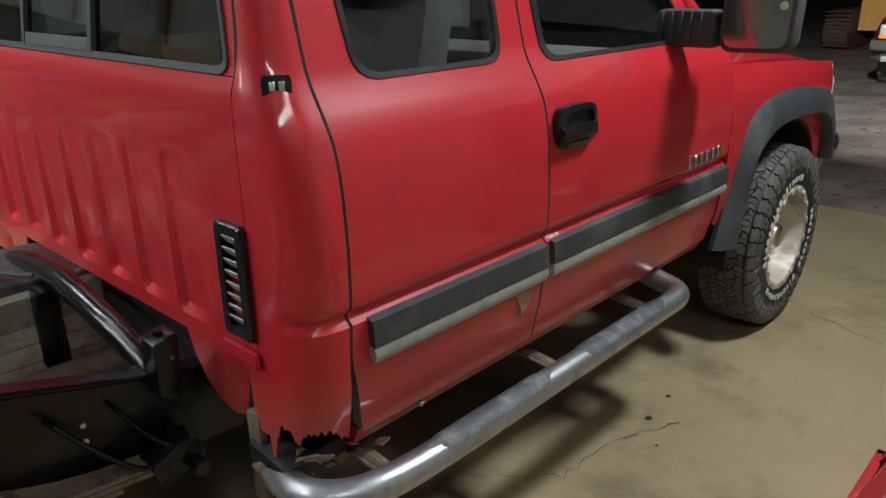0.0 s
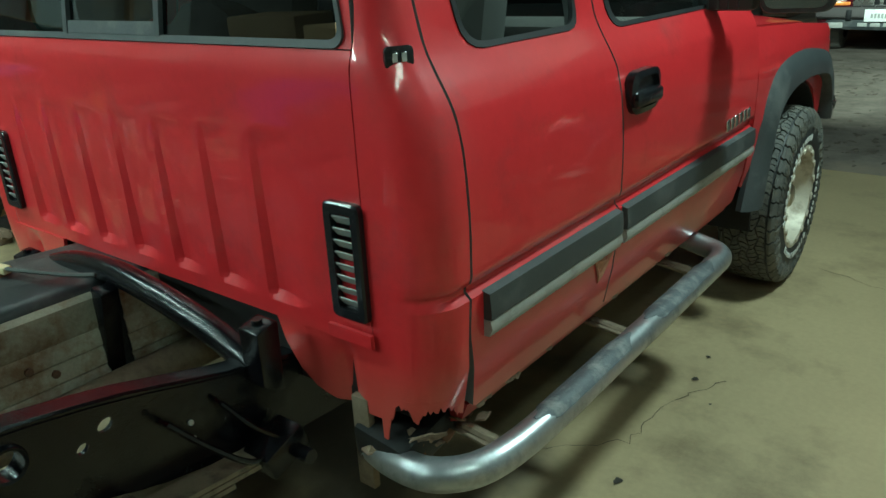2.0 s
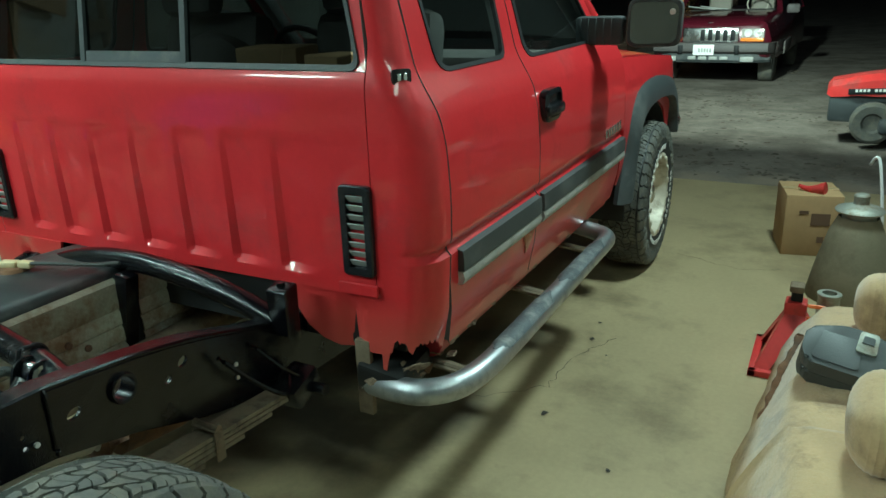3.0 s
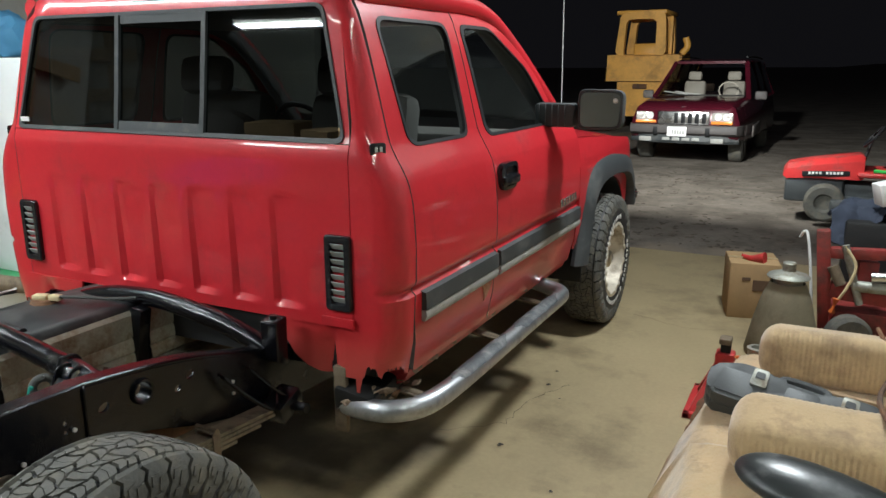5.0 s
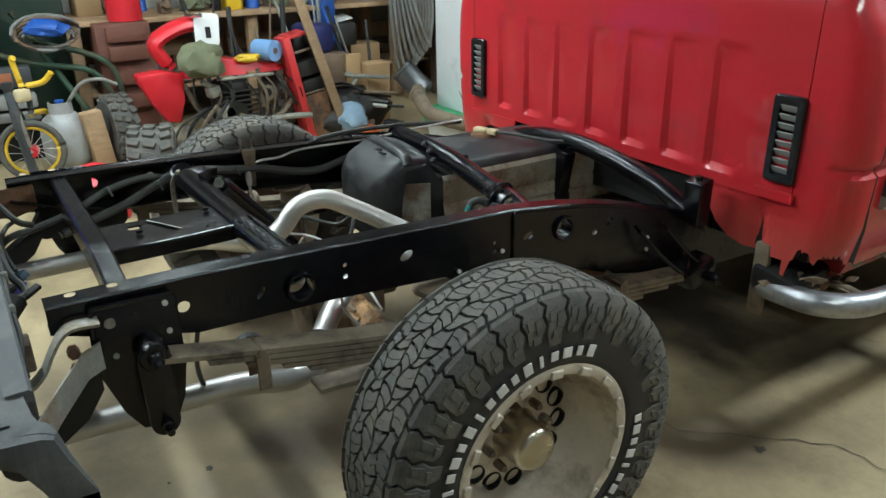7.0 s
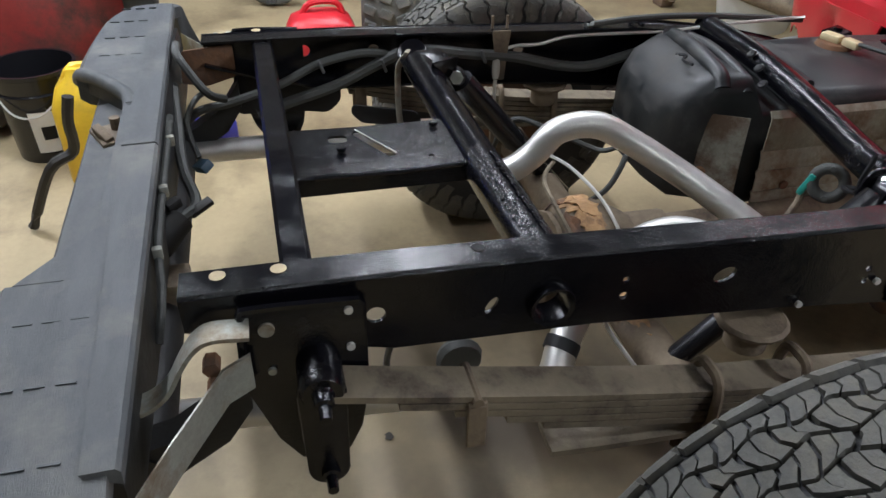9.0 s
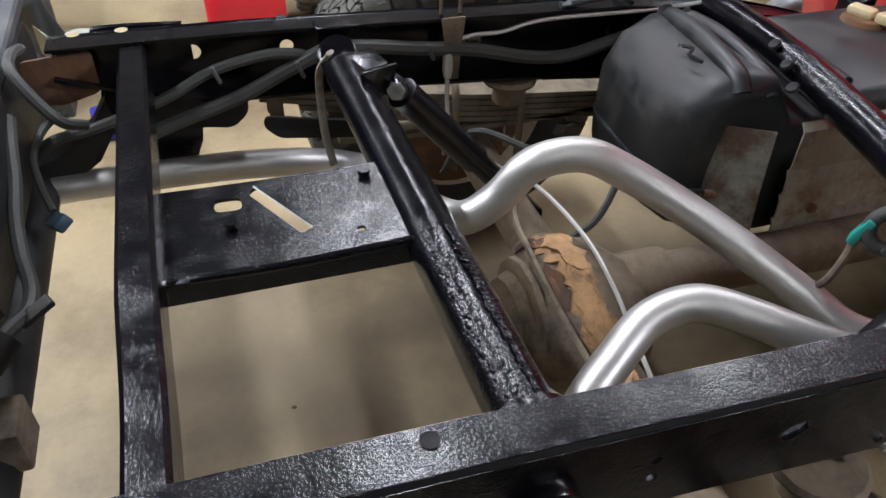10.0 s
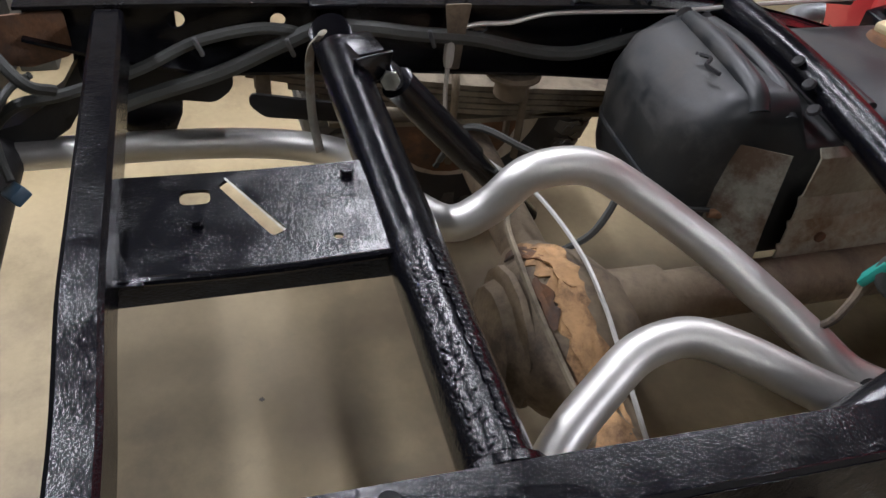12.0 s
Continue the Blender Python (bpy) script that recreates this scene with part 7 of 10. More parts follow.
for s in (1, -1):
    bm = bmesh.new()
    tube(bm, [jp(s * 0.60, 2.2, 1.76), jp(s * 0.60, 3.2, 1.77), jp(s * 0.60, 4.1, 1.74)], 0.016, 8, 4)
    part("roof_rail", bm, BLACK, jeep)
    for (y0, z0), (y1, z1), w0, w1 in (((1.30, 1.06), (2.05, 1.66), 0.81, 0.63), ((2.62, 1.06), (2.66, 1.68), 0.84, 0.63), ((3.5, 1.06), (3.5, 1.68), 0.84, 0.63), ((4.45, 1.04), (4.22, 1.64), 0.82, 0.61)):
        bm = bmesh.new()
        tube(bm, [jp(s * w0, y0, z0), jp(s * w1, y1, z1)], 0.04, 8, 1)
        part("pillar", bm, MAROON, jeep)
    bm = bmesh.new()
    rings(bm, [[jp(s * 0.835, y, 1.07), jp(s * 0.635, y2, 1.66)] for y, y2 in ((1.5, 2.1), (2.6, 2.64), (3.5, 3.5), (4.3, 4.15))], False, False, False)
    part("side_glass", bm, DARK_WINDOW, jeep).visible_shadow = False
    # headlight with two reflectors over an amber strip
    bm = bmesh.new()
    box(bm, jp(s * 0.615, 0.105, 0.79), (0.34, 0.06, 0.15), (0, 0, -s * 10), 0.02)
    hl = part("headlight", bm, LENS, jeep, "clear wrapped headlight catching the light")
    for k in (0.07, -0.06):
        bm = bmesh.new()
        lathe(bm, [(0.0, 0.0), (0.05, 0.012), (0.06, 0.02)], Matrix.Translation(jp(s * 0.615 + k, 0.07, 0.80)) @ pose(0, 0, 0, 90, 0, 0), 16)
        part("reflector", bm, FIX_WHITE, hl)
    bm = bmesh.new()
    box(bm, jp(s * 0.615, 0.092, 0.70), (0.34, 0.06, 0.05), (0, 0, -s * 10), 0.01)
    part("indicator", bm, AMBER, hl)
    bm = bmesh.new()
    box(bm, jp(s * 0.98, 1.52, 1.10), (0.2, 0.1, 0.15), (0, 0, s * 8), 0.035)
    part("mirror", bm, CLADDING, jeep)
    bm = bmesh.new()
    box(bm, jp(s * 0.58, -0.04, 0.42), (0.20, 0.03, 0.08), (0, 0, -s * 4), 0.012)
    part("fog_lamp", bm, GREY_STRIP, jeep)
    bm = bmesh.new()
    box(bm, jp(s * 0.42, -0.05, 0.56), (0.07, 0.03, 0.13), (0, 0, 0), 0.008)
    part("overrider", bm, BLACK, jeep)
    for y in (0.82, 3.55):
        bm = bmesh.new()
        lathe(bm, [(0.0, 0.04), (0.2, 0.03), (0.22, 0.11), (0.31, 0.125), (0.36, 0.10), (0.372, 0.05), (0.372, -0.05), (0.36, -0.10), (0.2, -0.12)], Matrix.Translation(jp(s * 0.76, y, 0.372)) @ Matrix.Rotation(s * math.pi / 2, 4, "Y"), 28)
        part("wheel", bm, RUBBER, jeep)
    bm = bmesh.new()
    box(bm, jp(s * 0.905, 2.2, 0.52), (0.03, 2.4, 0.2), (0, 0, 0), 0.012)
    part("side_cladding", bm, CLADDING, jeep)
    # seat backs behind the windscreen
    bm = bmesh.new()
    box(bm, jp(s * 0.36, 2.55, 1.08), (0.40, 0.14, 0.5), (-10, 0, 0), 0.06)
    box(bm, jp(s * 0.36, 2.52, 1.42), (0.25, 0.10, 0.17), (-6, 0, 0), 0.045)
    part("seat", bm, SEAT_DULL, jeep, "pale leather front seat")
    bm = bmesh.new()
    tube(bm, [jp(s * 0.1, 1.28, 1.10), jp(s * 0.1 - 0.3, 1.30, 1.13), jp(s * 0.1 - 0.55, 1.34, 1.16)], 0.011, 6, 3)
    part("wiper", bm, GREY_STRIP, jeep)
bm = bmesh.new()
tube(bm, [jp(0.36 + 0.17 * math.cos(a), 1.98, 1.17 + 0.15 * math.sin(a)) for a in span(0, math.tau, 16)], 0.014, 6, 1)
part("steering_wheel", bm, SEAT_LIGHT, jeep)
bm = bmesh.new()
box(bm, jp(0, 1.7, 1.03), (1.4, 0.45, 0.12), (0, 0, 0), 0.04)
part("dashboard", bm, SEAT_CLOTH, jeep)
grille = part("grille", (lambda b: (box(b, jp(0, 0.085, 0.77), (0.84, 0.06, 0.22), (0, 0, 0), 0.025), b)[1])(bmesh.new()), CHROME, jeep, "chrome grille with seven upright slots")
for k in range(7):
    bm = bmesh.new()
    box(bm, jp((k - 3) * 0.112, 0.052, 0.77), (0.066, 0.012, 0.17), (0, 0, 0), 0.005)
    part("slot", bm, BLACK, grille)
bm = bmesh.new()
rings(bm, [[jp(x, y + d, z) for d, z in ((0.0, 0.50), (-0.04, 0.53), (-0.05, 0.60), (-0.02, 0.655), (0.12, 0.66), (0.12, 0.48))] for x, y in ((-0.92, 0.22), (-0.86, 0.06), (-0.6, 0.01), (0, -0.01), (0.6, 0.01), (0.86, 0.06), (0.92, 0.22))])
fb = part("front_bumper", bm, CLADDING, jeep, "grey plastic front bumper")
bm = bmesh.new()
rings(bm, [[jp(x, y + d, z) for d, z in ((0.0, 0.36), (-0.03, 0.40), (0.0, 0.49), (0.12, 0.49), (0.12, 0.36))] for x, y in ((-0.88, 0.2), (-0.6, 0.02), (0, 0.0), (0.6, 0.02), (0.88, 0.2))])
part("lower_bumper", bm, DARK_TRIM, fb)
for k in range(4):
    bm = bmesh.new()
    box(bm, jp((k - 1.5) * 0.16, -0.028, 0.43), (0.12, 0.02, 0.05), (0, 0, 0), 0.006)
    part("air_slot", bm, GREY_STRIP, fb)
bm = bmesh.new()
box(bm, jp(-0.06, -0.075, 0.555), (0.31, 0.012, 0.16), (0, 0, 0), 0.004)
lp = part("number_plate", bm, PLATE_WHITE, jeep, "white number plate")
for k in range(6):
    bm = bmesh.new()
    box(bm, jp(-0.165 + k * 0.042, -0.083, 0.55), (0.026, 0.004, 0.06), (0, 0, 0), 0.001, 1)
    part("bar", bm, GREY_STRIP, lp)
bm = bmesh.new()
box(bm, jp(0, 0.145, 0.945), (0.12, 0.01, 0.03), (-30, 0, 0), 0.003)
part("emblem", bm, CHROME, jeep)

# crawler dozer seen from behind
dozer = thing("bulldozer", "weathered yellow crawler bulldozer with an open roll-over canopy", "bulldozer", (-2.0, 18.0, -0.03))
def dz(x, y, z):
    return Vector((-2.02 + x, 17.0 + y, z - 0.09 + 0.03 * max(0, z - 1) / 2))


bm = bmesh.new()
rings(bm, [[dz(*p) for p in row] for row in ([(-0.9, 0.0, 1.30), (0.9, 0.0, 1.30), (0.9, 0.05, 1.92), (-0.9, 0.05, 1.92)], [(-0.9, 1.2, 1.30), (0.9, 1.2, 1.30), (0.9, 1.2, 1.95), (-0.9, 1.2, 1.95)])])
part("fuel_tank", bm, YELLOW, dozer)
bm = bmesh.new()
rings(bm, [[dz(*p) for p in row] for row in ([(-0.62, 0.05, 0.45), (0.62, 0.05, 0.45), (0.62, 0.02, 1.28), (-0.62, 0.02, 1.28)], [(-0.62, 1.2, 0.45), (0.62, 1.2, 0.45), (0.62, 1.2, 1.28), (-0.62, 1.2, 1.28)])])
part("rear_case", bm, YELLOW, dozer)
bm = bmesh.new()
box(bm, dz(-0.05, -0.03, 1.18), (0.34, 0.08, 0.12), (0, 0, 0), 0.02)
part("drawbar", bm, RUST, dozer)
bm = bmesh.new()
box(bm, dz(0, 1.7, 1.35), (1.0, 1.6, 0.9), (0, 0, 0), 0.06)
part("engine_hood", bm, YELLOW, dozer)
arch = rounded([(-0.62, 1.9), (0.62, 1.9), (0.56, 2.9), (-0.5, 2.9)], 0.16, 5)
gap = rounded([(-0.42, 1.88), (0.36, 1.88), (0.36, 2.74), (-0.36, 2.74)], 0.14, 5)
for y, nm in ((0.12, "canopy_arch"), (1.25, "canopy_arch")):
    bm = sheet(arch, [gap], lambda x, z: dz(x - 0.08, y, z), 5, 5)
    thicken(part(nm, bm, YELLOW, dozer), 0.16)
bm = bmesh.new()
box(bm, dz(-0.1, 0.72, 2.9), (1.2, 1.5, 0.1), (0, 0, 0), 0.03)
part("canopy", bm, YELLOW, dozer)
for x in (-0.72, 0.5):
    bm = bmesh.new()
    box(bm, dz(x, 0.65, 2.35), (0.1, 0.12, 0.98), (0, 0, 0), 0.02)
    part("canopy_post", bm, YELLOW, dozer)
bm = bmesh.new()
box(bm, dz(-0.05, 0.55, 2.04), (0.6, 0.3, 0.3), (-8, 0, 0), 0.06)
part("seat", bm, YELLOW, dozer)
for s in (-1, 1):
    bm = bmesh.new()
    out = rounded([(-0.2, 0.08), (2.9, 0.08), (3.1, 0.45), (2.8, 0.85), (0.0, 0.85), (-0.35, 0.45)], 0.25, 5)
    prism(bm, out, Matrix.Translation(dz(s * 0.95 - 0.24, 0, 0)) @ Matrix(((0, 0, 1, 0), (1, 0, 0, 0), (0, 1, 0, 0), (0, 0, 0, 1))), 0.48, 0.01)
    tr = part("track", bm, TRACK, dozer, "rusty steel crawler track")
    for k in range(9):
        bm = bmesh.new()
        a = k * 0.085
        box(bm, dz(s * 0.95, -0.33 + 0.02 * abs(k - 4), 0.14 + a), (0.5, 0.06, 0.02), (25 - 5 * k, 0, 0), 0.004, 1)
        part("grouser", bm, TRACK, tr)
bm = bmesh.new()
tube(bm, [dz(0.85, 0.1, 1.9), dz(1.0, 0.1, 2.1), dz(0.95, 0.1, 2.3)], 0.08, 10, 5)
part("air_cleaner", bm, YELLOW, dozer)
bm = bmesh.new()
box(bm, dz(0, 3.5, 0.7), (2.5, 0.12, 1.0), (10, 0, 0), 0.03)
part("blade", bm, TRACK, dozer)

# hanging cord by the doorway
bm = bmesh.new()
cyl(bm, (-0.005, 4.58, 2.8), (0.008, 4.58, 1.2), 0.004, seg=6)
single("door_cord", bm, WHITE_LETTER, "thin pale pull cord hanging in the open doorway", "cord")

# lawn tractor outside the doorway
mow = thing("lawn_tractor", "red and black ride-on lawn tractor standing on the gravel", "lawn mower", (2.1, 6.8, 0.03))
def mw(x, y, z):
    return Vector((1.86 + x, 6.85 + y, 0.03 + z))


bm = bmesh.new()
rings(bm, [[mw(x, y, z) for y, z in ((-w, z0), (-w, z1 - 0.05), (-w * 0.75, z1), (w * 0.75, z1), (w, z1 - 0.05), (w, z0))] for x, w, z0, z1 in ((-0.08, 0.18, 0.42, 0.50), (-0.04, 0.22, 0.40, 0.55), (0.2, 0.25, 0.42, 0.60), (0.62, 0.27, 0.42, 0.66), (0.66, 0.26, 0.43, 0.64))])
hood = part("hood", bm, FADED_RED, mow, "red plastic engine hood")
bm = bmesh.new()
box(bm, mw(0.32, -0.262, 0.47), (0.44, 0.01, 0.055), (0, -3, 0), 0.003)
strip = part("side_strip", bm, BLACK, hood)
for k in range(9):
    bm = bmesh.new()
    box(bm, mw(0.17 + 0.033 * k + (0.03 if k > 3 else 0), -0.269, 0.472 + 0.0015 * k), (0.022, 0.004, 0.026))
    part("bar", bm, WHITE_LETTER, strip)
bm = bmesh.new()
box(bm, mw(0.22, 0, 0.29), (0.55, 0.42, 0.26), (0, 0, 0), 0.03)
box(bm, mw(0.95, 0, 0.30), (0.9, 0.36, 0.14), (0, 0, 0), 0.03)
part("chassis", bm, DARK_TRIM, mow)
for x, r, w in ((0.33, 0.19, 0.15), (1.2, 0.26, 0.22)):
    for s in (-1, 1):
        bm = bmesh.new()
        lathe(bm, [(0.0, w * 0.2), (r * 0.4, w * 0.2), (r * 0.5, w * 0.45), (r * 0.85, w * 0.5), (r, w * 0.35), (r, -w * 0.35), (r * 0.85, -w * 0.5), (r * 0.5, -w * 0.4), (0, -w * 0.4)], Matrix.Translation(mw(x, s * 0.36, r)) @ pose(0, 0, 0, 90 * (1 if s < 0 else -1), 0, 0), 24)
        part("wheel", bm, RUBBER, mow)
bm = bmesh.new()
box(bm, mw(0.95, 0, 0.48), (0.7, 0.66, 0.06), (0, 0, 0), 0.03)
part("fender", bm, FADED_RED, mow)
bm = bmesh.new()
tube(bm, [mw(0.72 + 0.08 * math.sin(a), 0.17 * math.cos(a), 0.84 + 0.1 * math.sin(a)) for a in span(0, math.tau, 14)], 0.014, 6, 1)
cyl(bm, mw(0.66, 0, 0.60), mw(0.72, 0, 0.84), 0.015, seg=8)
part("steering_wheel", bm, BLACK, mow)
bm = bmesh.new()
box(bm, mw(1.15, 0, 0.60), (0.4, 0.42, 0.1), (0, 0, 0), 0.04)
box(bm, mw(1.36, 0, 0.74), (0.1, 0.42, 0.3), (0, 12, 0), 0.04)
part("seat", bm, BLACK, mow)
bm = bmesh.new()
box(bm, mw(0.78, 0, 0.17), (0.8, 0.95, 0.14), (0, 0, 0), 0.04)
part("mower_deck", bm, DARK_TRIM, mow)

# litter of leaves and clods on the gravel: uncountable
bm = bmesh.new()
rng = random.Random(21)
for k in range(4200):
    y = 4.9 + 11 * rng.random() ** 1.5
    x = rng.uniform(-2.5, 5)
    if (x + 0.2) ** 2 < 1.4 and 10.7 < y < 15.8:
        continue
    dense = noise.noise((x * 0.8, y * 0.8, 3)) + 0.5 * noise.noise((x * 2.2, y * 2.2, 8))
    if dense < 0.1 and rng.random() < 0.85:
        continue
    r = rng.uniform(0.008, 0.03)
    z = ground_height(x, y)
    n, turn = 6, rng.uniform(0, 3)
    long = rng.uniform(1.0, 2.6)
    ring = []
    for q in range(n):
        a, d = q * math.tau / n, r * rng.uniform(0.6, 1.3)
        u, v = d * long * math.cos(a), d * math.sin(a)
        ring.append((x + u * math.cos(turn) - v * math.sin(turn), y + u * math.sin(turn) + v * math.cos(turn)))
    base = [bm.verts.new((px, py, z - 0.004)) for px, py in ring]
    top = [bm.verts.new((x + (px - x) * 0.6, y + (py - y) * 0.6, z + r * rng.uniform(0.1, 0.35))) for px, py in ring]
    for q in range(n):
        bm.faces.new((base[q], base[(q + 1) % n], top[(q + 1) % n], top[q]))
    bm.faces.new(top)
tagged(part("ground_litter", bm, surface("dark_clods", (0.085, 0.068, 0.05), 0.95, 0, 0.4, 12, 60, 0.3)), "scattered dark clods and dead leaves on the gravel", "litter", kind="stuff")


# ==== things beside the truck, by the doorway ====
CARD = surface("brown_cardboard", (0.38, 0.25, 0.12), 0.85, 0.0, 0.12, 6, 50, 0.08, per_piece=0.18)
CARD_DARK = surface("brown_print", (0.12, 0.07, 0.04), 0.85, 0.0, 0.1, 10, 50, 0.05)
FABRIC = surface("tan_ribbed_velour", (0.5, 0.36, 0.19), 0.95, 0.0, 0.14, 7, 120, 0.35, dirt=(0.26, 0.17, 0.085), dirt_amount=0.3, dirt_scale=6, sheen=0.5)
CASE_GREY = surface("grey_tool_case_plastic", (0.062, 0.067, 0.069), 0.5, 0.0, 0.1, 8, 160, 0.15)
JUG_TAN = surface("dusty_olive_canvas", (0.2, 0.175, 0.115), 0.8, 0.0, 0.15, 7, 90, 0.2, dirt=(0.12, 0.1, 0.06), dirt_amount=0.3)
DENIM = surface("dark_blue_denim", (0.03, 0.038, 0.06), 0.9, 0.0, 0.25, 9, 160, 0.3)
ORANGE = surface("orange_plastic", (0.7, 0.16, 0.03), 0.45, 0.0, 0.1, 10, 60, 0.05)
PAPER = surface("white_card", (0.72, 0.72, 0.7), 0.7, 0.0, 0.06, 8, 60, 0.03)
VINYL = surface("black_vinyl_seat", (0.03, 0.034, 0.034), 0.3, 0.0, 0.2, 7, 120, 0.12, dirt=(0.1, 0.1, 0.095), dirt_amount=0.3, dirt_scale=8)
MACHINE_RED = surface("worn_red_machine_paint", (0.26, 0.03, 0.025), 0.5, 0.1, 0.25, 5, 50, 0.15, dirt=(0.08, 0.04, 0.03), dirt_amount=0.4, dirt_scale=5)


def carton(at, size, turn, label, tape=True, group=""):
    ob = thing("cardboard_box", label, "box", at, group)
    bm = bmesh.new()
    box(bm, (0, 0, size[2] / 2), size, (0, 0, 0), 0.006)
    body = part("carton", bm, CARD)
    body.parent = ob
    if tape:
        bm = bmesh.new()
        box(bm, (0, 0, size[2] + 0.001), (size[0] * 1.002, 0.05, 0.003))
        t = part("tape", bm, surface("parcel_tape", (0.42, 0.3, 0.16), 0.3, 0, 0.05, 10, 60, 0.0) if "parcel_tape" not in bpy.data.materials else bpy.data.materials["parcel_tape"])
        t.parent = ob
    ob.matrix_basis = pose(*at, 0, 0, turn)
    return ob


cb = carton((1.80, 3.16, 0), (0.30, 0.34, 0.36), 12, "closed brown cardboard box with dark print on the slab")
for x, y, z, sx, sz in ((0.04, -0.172, 0.22, 0.10, 0.07), (0.05, -0.172, 0.10, 0.035, 0.035), (0.10, -0.172, 0.10, 0.03, 0.03), (-0.05, -0.172, 0.26, 0.05, 0.02)):
    bm = bmesh.new()
    box(bm, (x, y, z), (sx, 0.003, sz))
    p = part("print_patch", bm, CARD_DARK)
    p.parent = cb
fn_bm = bmesh.new()
tube(fn_bm, [(1.74, 3.10, 0.385), (1.80, 3.08, 0.375), (1.88, 3.06, 0.385)], lambda t: 0.012 + 0.03 * t ** 2, 12, 6)
single("red_funnel", fn_bm, FADED_RED, "red plastic spout lying on the cardboard box", "funnel")

# canvas-sided can with a metal cap
can = thing("metal_capped_can", "tall dull olive tapered can with a dented metal cap", "can", (2.04, 2.42, 0))
bm = bmesh.new()
lathe(bm, [(0.0, 0.0), (0.19, 0.0), (0.195, 0.02), (0.165, 0.18), (0.125, 0.34), (0.10, 0.40), (0.09, 0.42)], Matrix.Translation((2.04, 2.42, 0)), 28)
part("body", bm, JUG_TAN, can)
bm = bmesh.new()
lathe(bm, [(0.075, 0.405), (0.078, 0.44), (0.105, 0.445), (0.112, 0.452), (0.105, 0.462), (0.06, 0.478), (0.036, 0.485), (0.034, 0.50), (0.036, 0.525), (0.030, 0.532), (0.0, 0.534)], Matrix.Translation((2.04, 2.42, 0)), 28)
part("cap", bm, GALV, can, "dull dented metal cap")

# red jack stand on the floor: folded steel legs, ratchet post, loop handle
st = thing("jack_stand", "scuffed red steel jack stand with a loop handle", "jack stand", (1.83, 1.55, 0))
FEET = [(1.70, 1.38), (1.97, 1.38), (1.97, 1.72), (1.70, 1.72)]
TOPS = [(1.795, 1.555), (1.86, 1.555), (1.86, 1.625), (1.795, 1.625)]
for i in range(4):
    j = (i + 1) % 4
    bm = bmesh.new()
    # a tapering leg folded round each corner, with an arch cut between the legs
    (fx, fy), (tx, ty) = FEET[i], TOPS[i]
    loops = []
    for q in span(0, 1, 6):
        c = Vector((fx + (tx - fx) * q, fy + (ty - fy) * q, 0.012 + 0.215 * q))
        w = 0.055 + 0.02 * math.sin(q * math.pi / 2) if q < 0.6 else 0.068
        hx, hy = (1 if fx < 1.83 else -1), (1 if fy < 1.6 else -1)
        full = 0.0325 if q > 0.9 else w
        loops.append([c + Vector((hx * full, 0, 0)), c, c + Vector((0, hy * full, 0)), c + Vector((hx * 0.004, hy * full, 0)), c + Vector((hx * 0.004, hy * 0.004, 0)), c + Vector((hx * full, hy * 0.004, 0))])
    rings(bm, loops)
    part("leg", bm, FADED_RED, st)
bm = bmesh.new()
for k in range(4):
    (ax, ay), (bx, by) = FEET[k], FEET[(k + 1) % 4]
    box(bm, ((ax + bx) / 2, (ay + by) / 2, 0.014), (abs(bx - ax) + 0.03, abs(by - ay) + 0.03, 0.026), (0, 0, 0), 0.003)
part("base_ring", bm, FADED_RED, st)
bm = bmesh.new()
box(bm, (1.828, 1.59, 0.235), (0.085, 0.085, 0.07), (0, 0, 0), 0.01)
part("collar", bm, FADED_RED, st)
bm = bmesh.new()
box(bm, (1.828, 1.59, 0.285), (0.045, 0.045, 0.05), (0, 0, 0), 0.006)
part("ratchet_post", bm, BLACK, st, "greasy black ratchet post")
bm = bmesh.new()
box(bm, (1.825, 1.59, 0.325), (0.055, 0.075, 0.03), (0, 0, 0), 0.008)
part("saddle", bm, DUSTY_IRON, st)
bm = bmesh.new()
tube(bm, [(1.86, 1.575, 0.255), (1.93, 1.57, 0.258), (1.945, 1.57, 0.24), (1.935, 1.57, 0.205), (1.86, 1.575, 0.2)], 0.009, 8, 4)
part("loop_handle", bm, ORANGE, st, "bright orange-red loop handle")
jar = thing("small_tin", "small dull open metal tin beside the jack stand", "tin", (1.95, 1.86, 0))
bm = bmesh.new()
lathe(bm, [(0.0, 0.0), (0.045, 0.0), (0.047, 0.01), (0.045, 0.20), (0.05, 0.205), (0.05, 0.215), (0.03, 0.217), (0.03, 0.19), (0.0, 0.19)], Matrix.Translation((1.95, 1.86, 0)), 22)
part("can", bm, GALV, jar)

# ribbed tan bench seat
seat = thing("bench_seat", "worn tan ribbed velour vehicle bench seat standing on the floor", "seat", (2.3, 0.5, 0))


def bolster(name, y0, z0, w, h, x0, x1, tilt, label, ribs=True):
    bm = bmesh.new()
    m = pose(0, y0, z0, tilt, 0, 0)
    loops = []
    n = 130
    for i in range(n + 1):
        t = i / n
        x = x0 + (x1 - x0) * t
        e = min(1, t / 0.09, 1)
        e = math.sqrt(max(0.02, 1 - (1 - e) ** 2))
        prof = rounded([(-w, -h), (w, -h), (w, h), (-w, h)], min(w, h) * 0.8, 6)
        k = 1 + (0.009 * math.cos(i * math.pi) if ribs else 0) + 0.02 * noise.noise((x * 7, y0 * 3, 0))
        loops.append([m @ Vector((x + (1 - e) * 0.02, u * e * k, v * e * k)) for u, v in prof])
    rings(bm, loops)
    return part(name, bm, FABRIC, seat, label, 30)


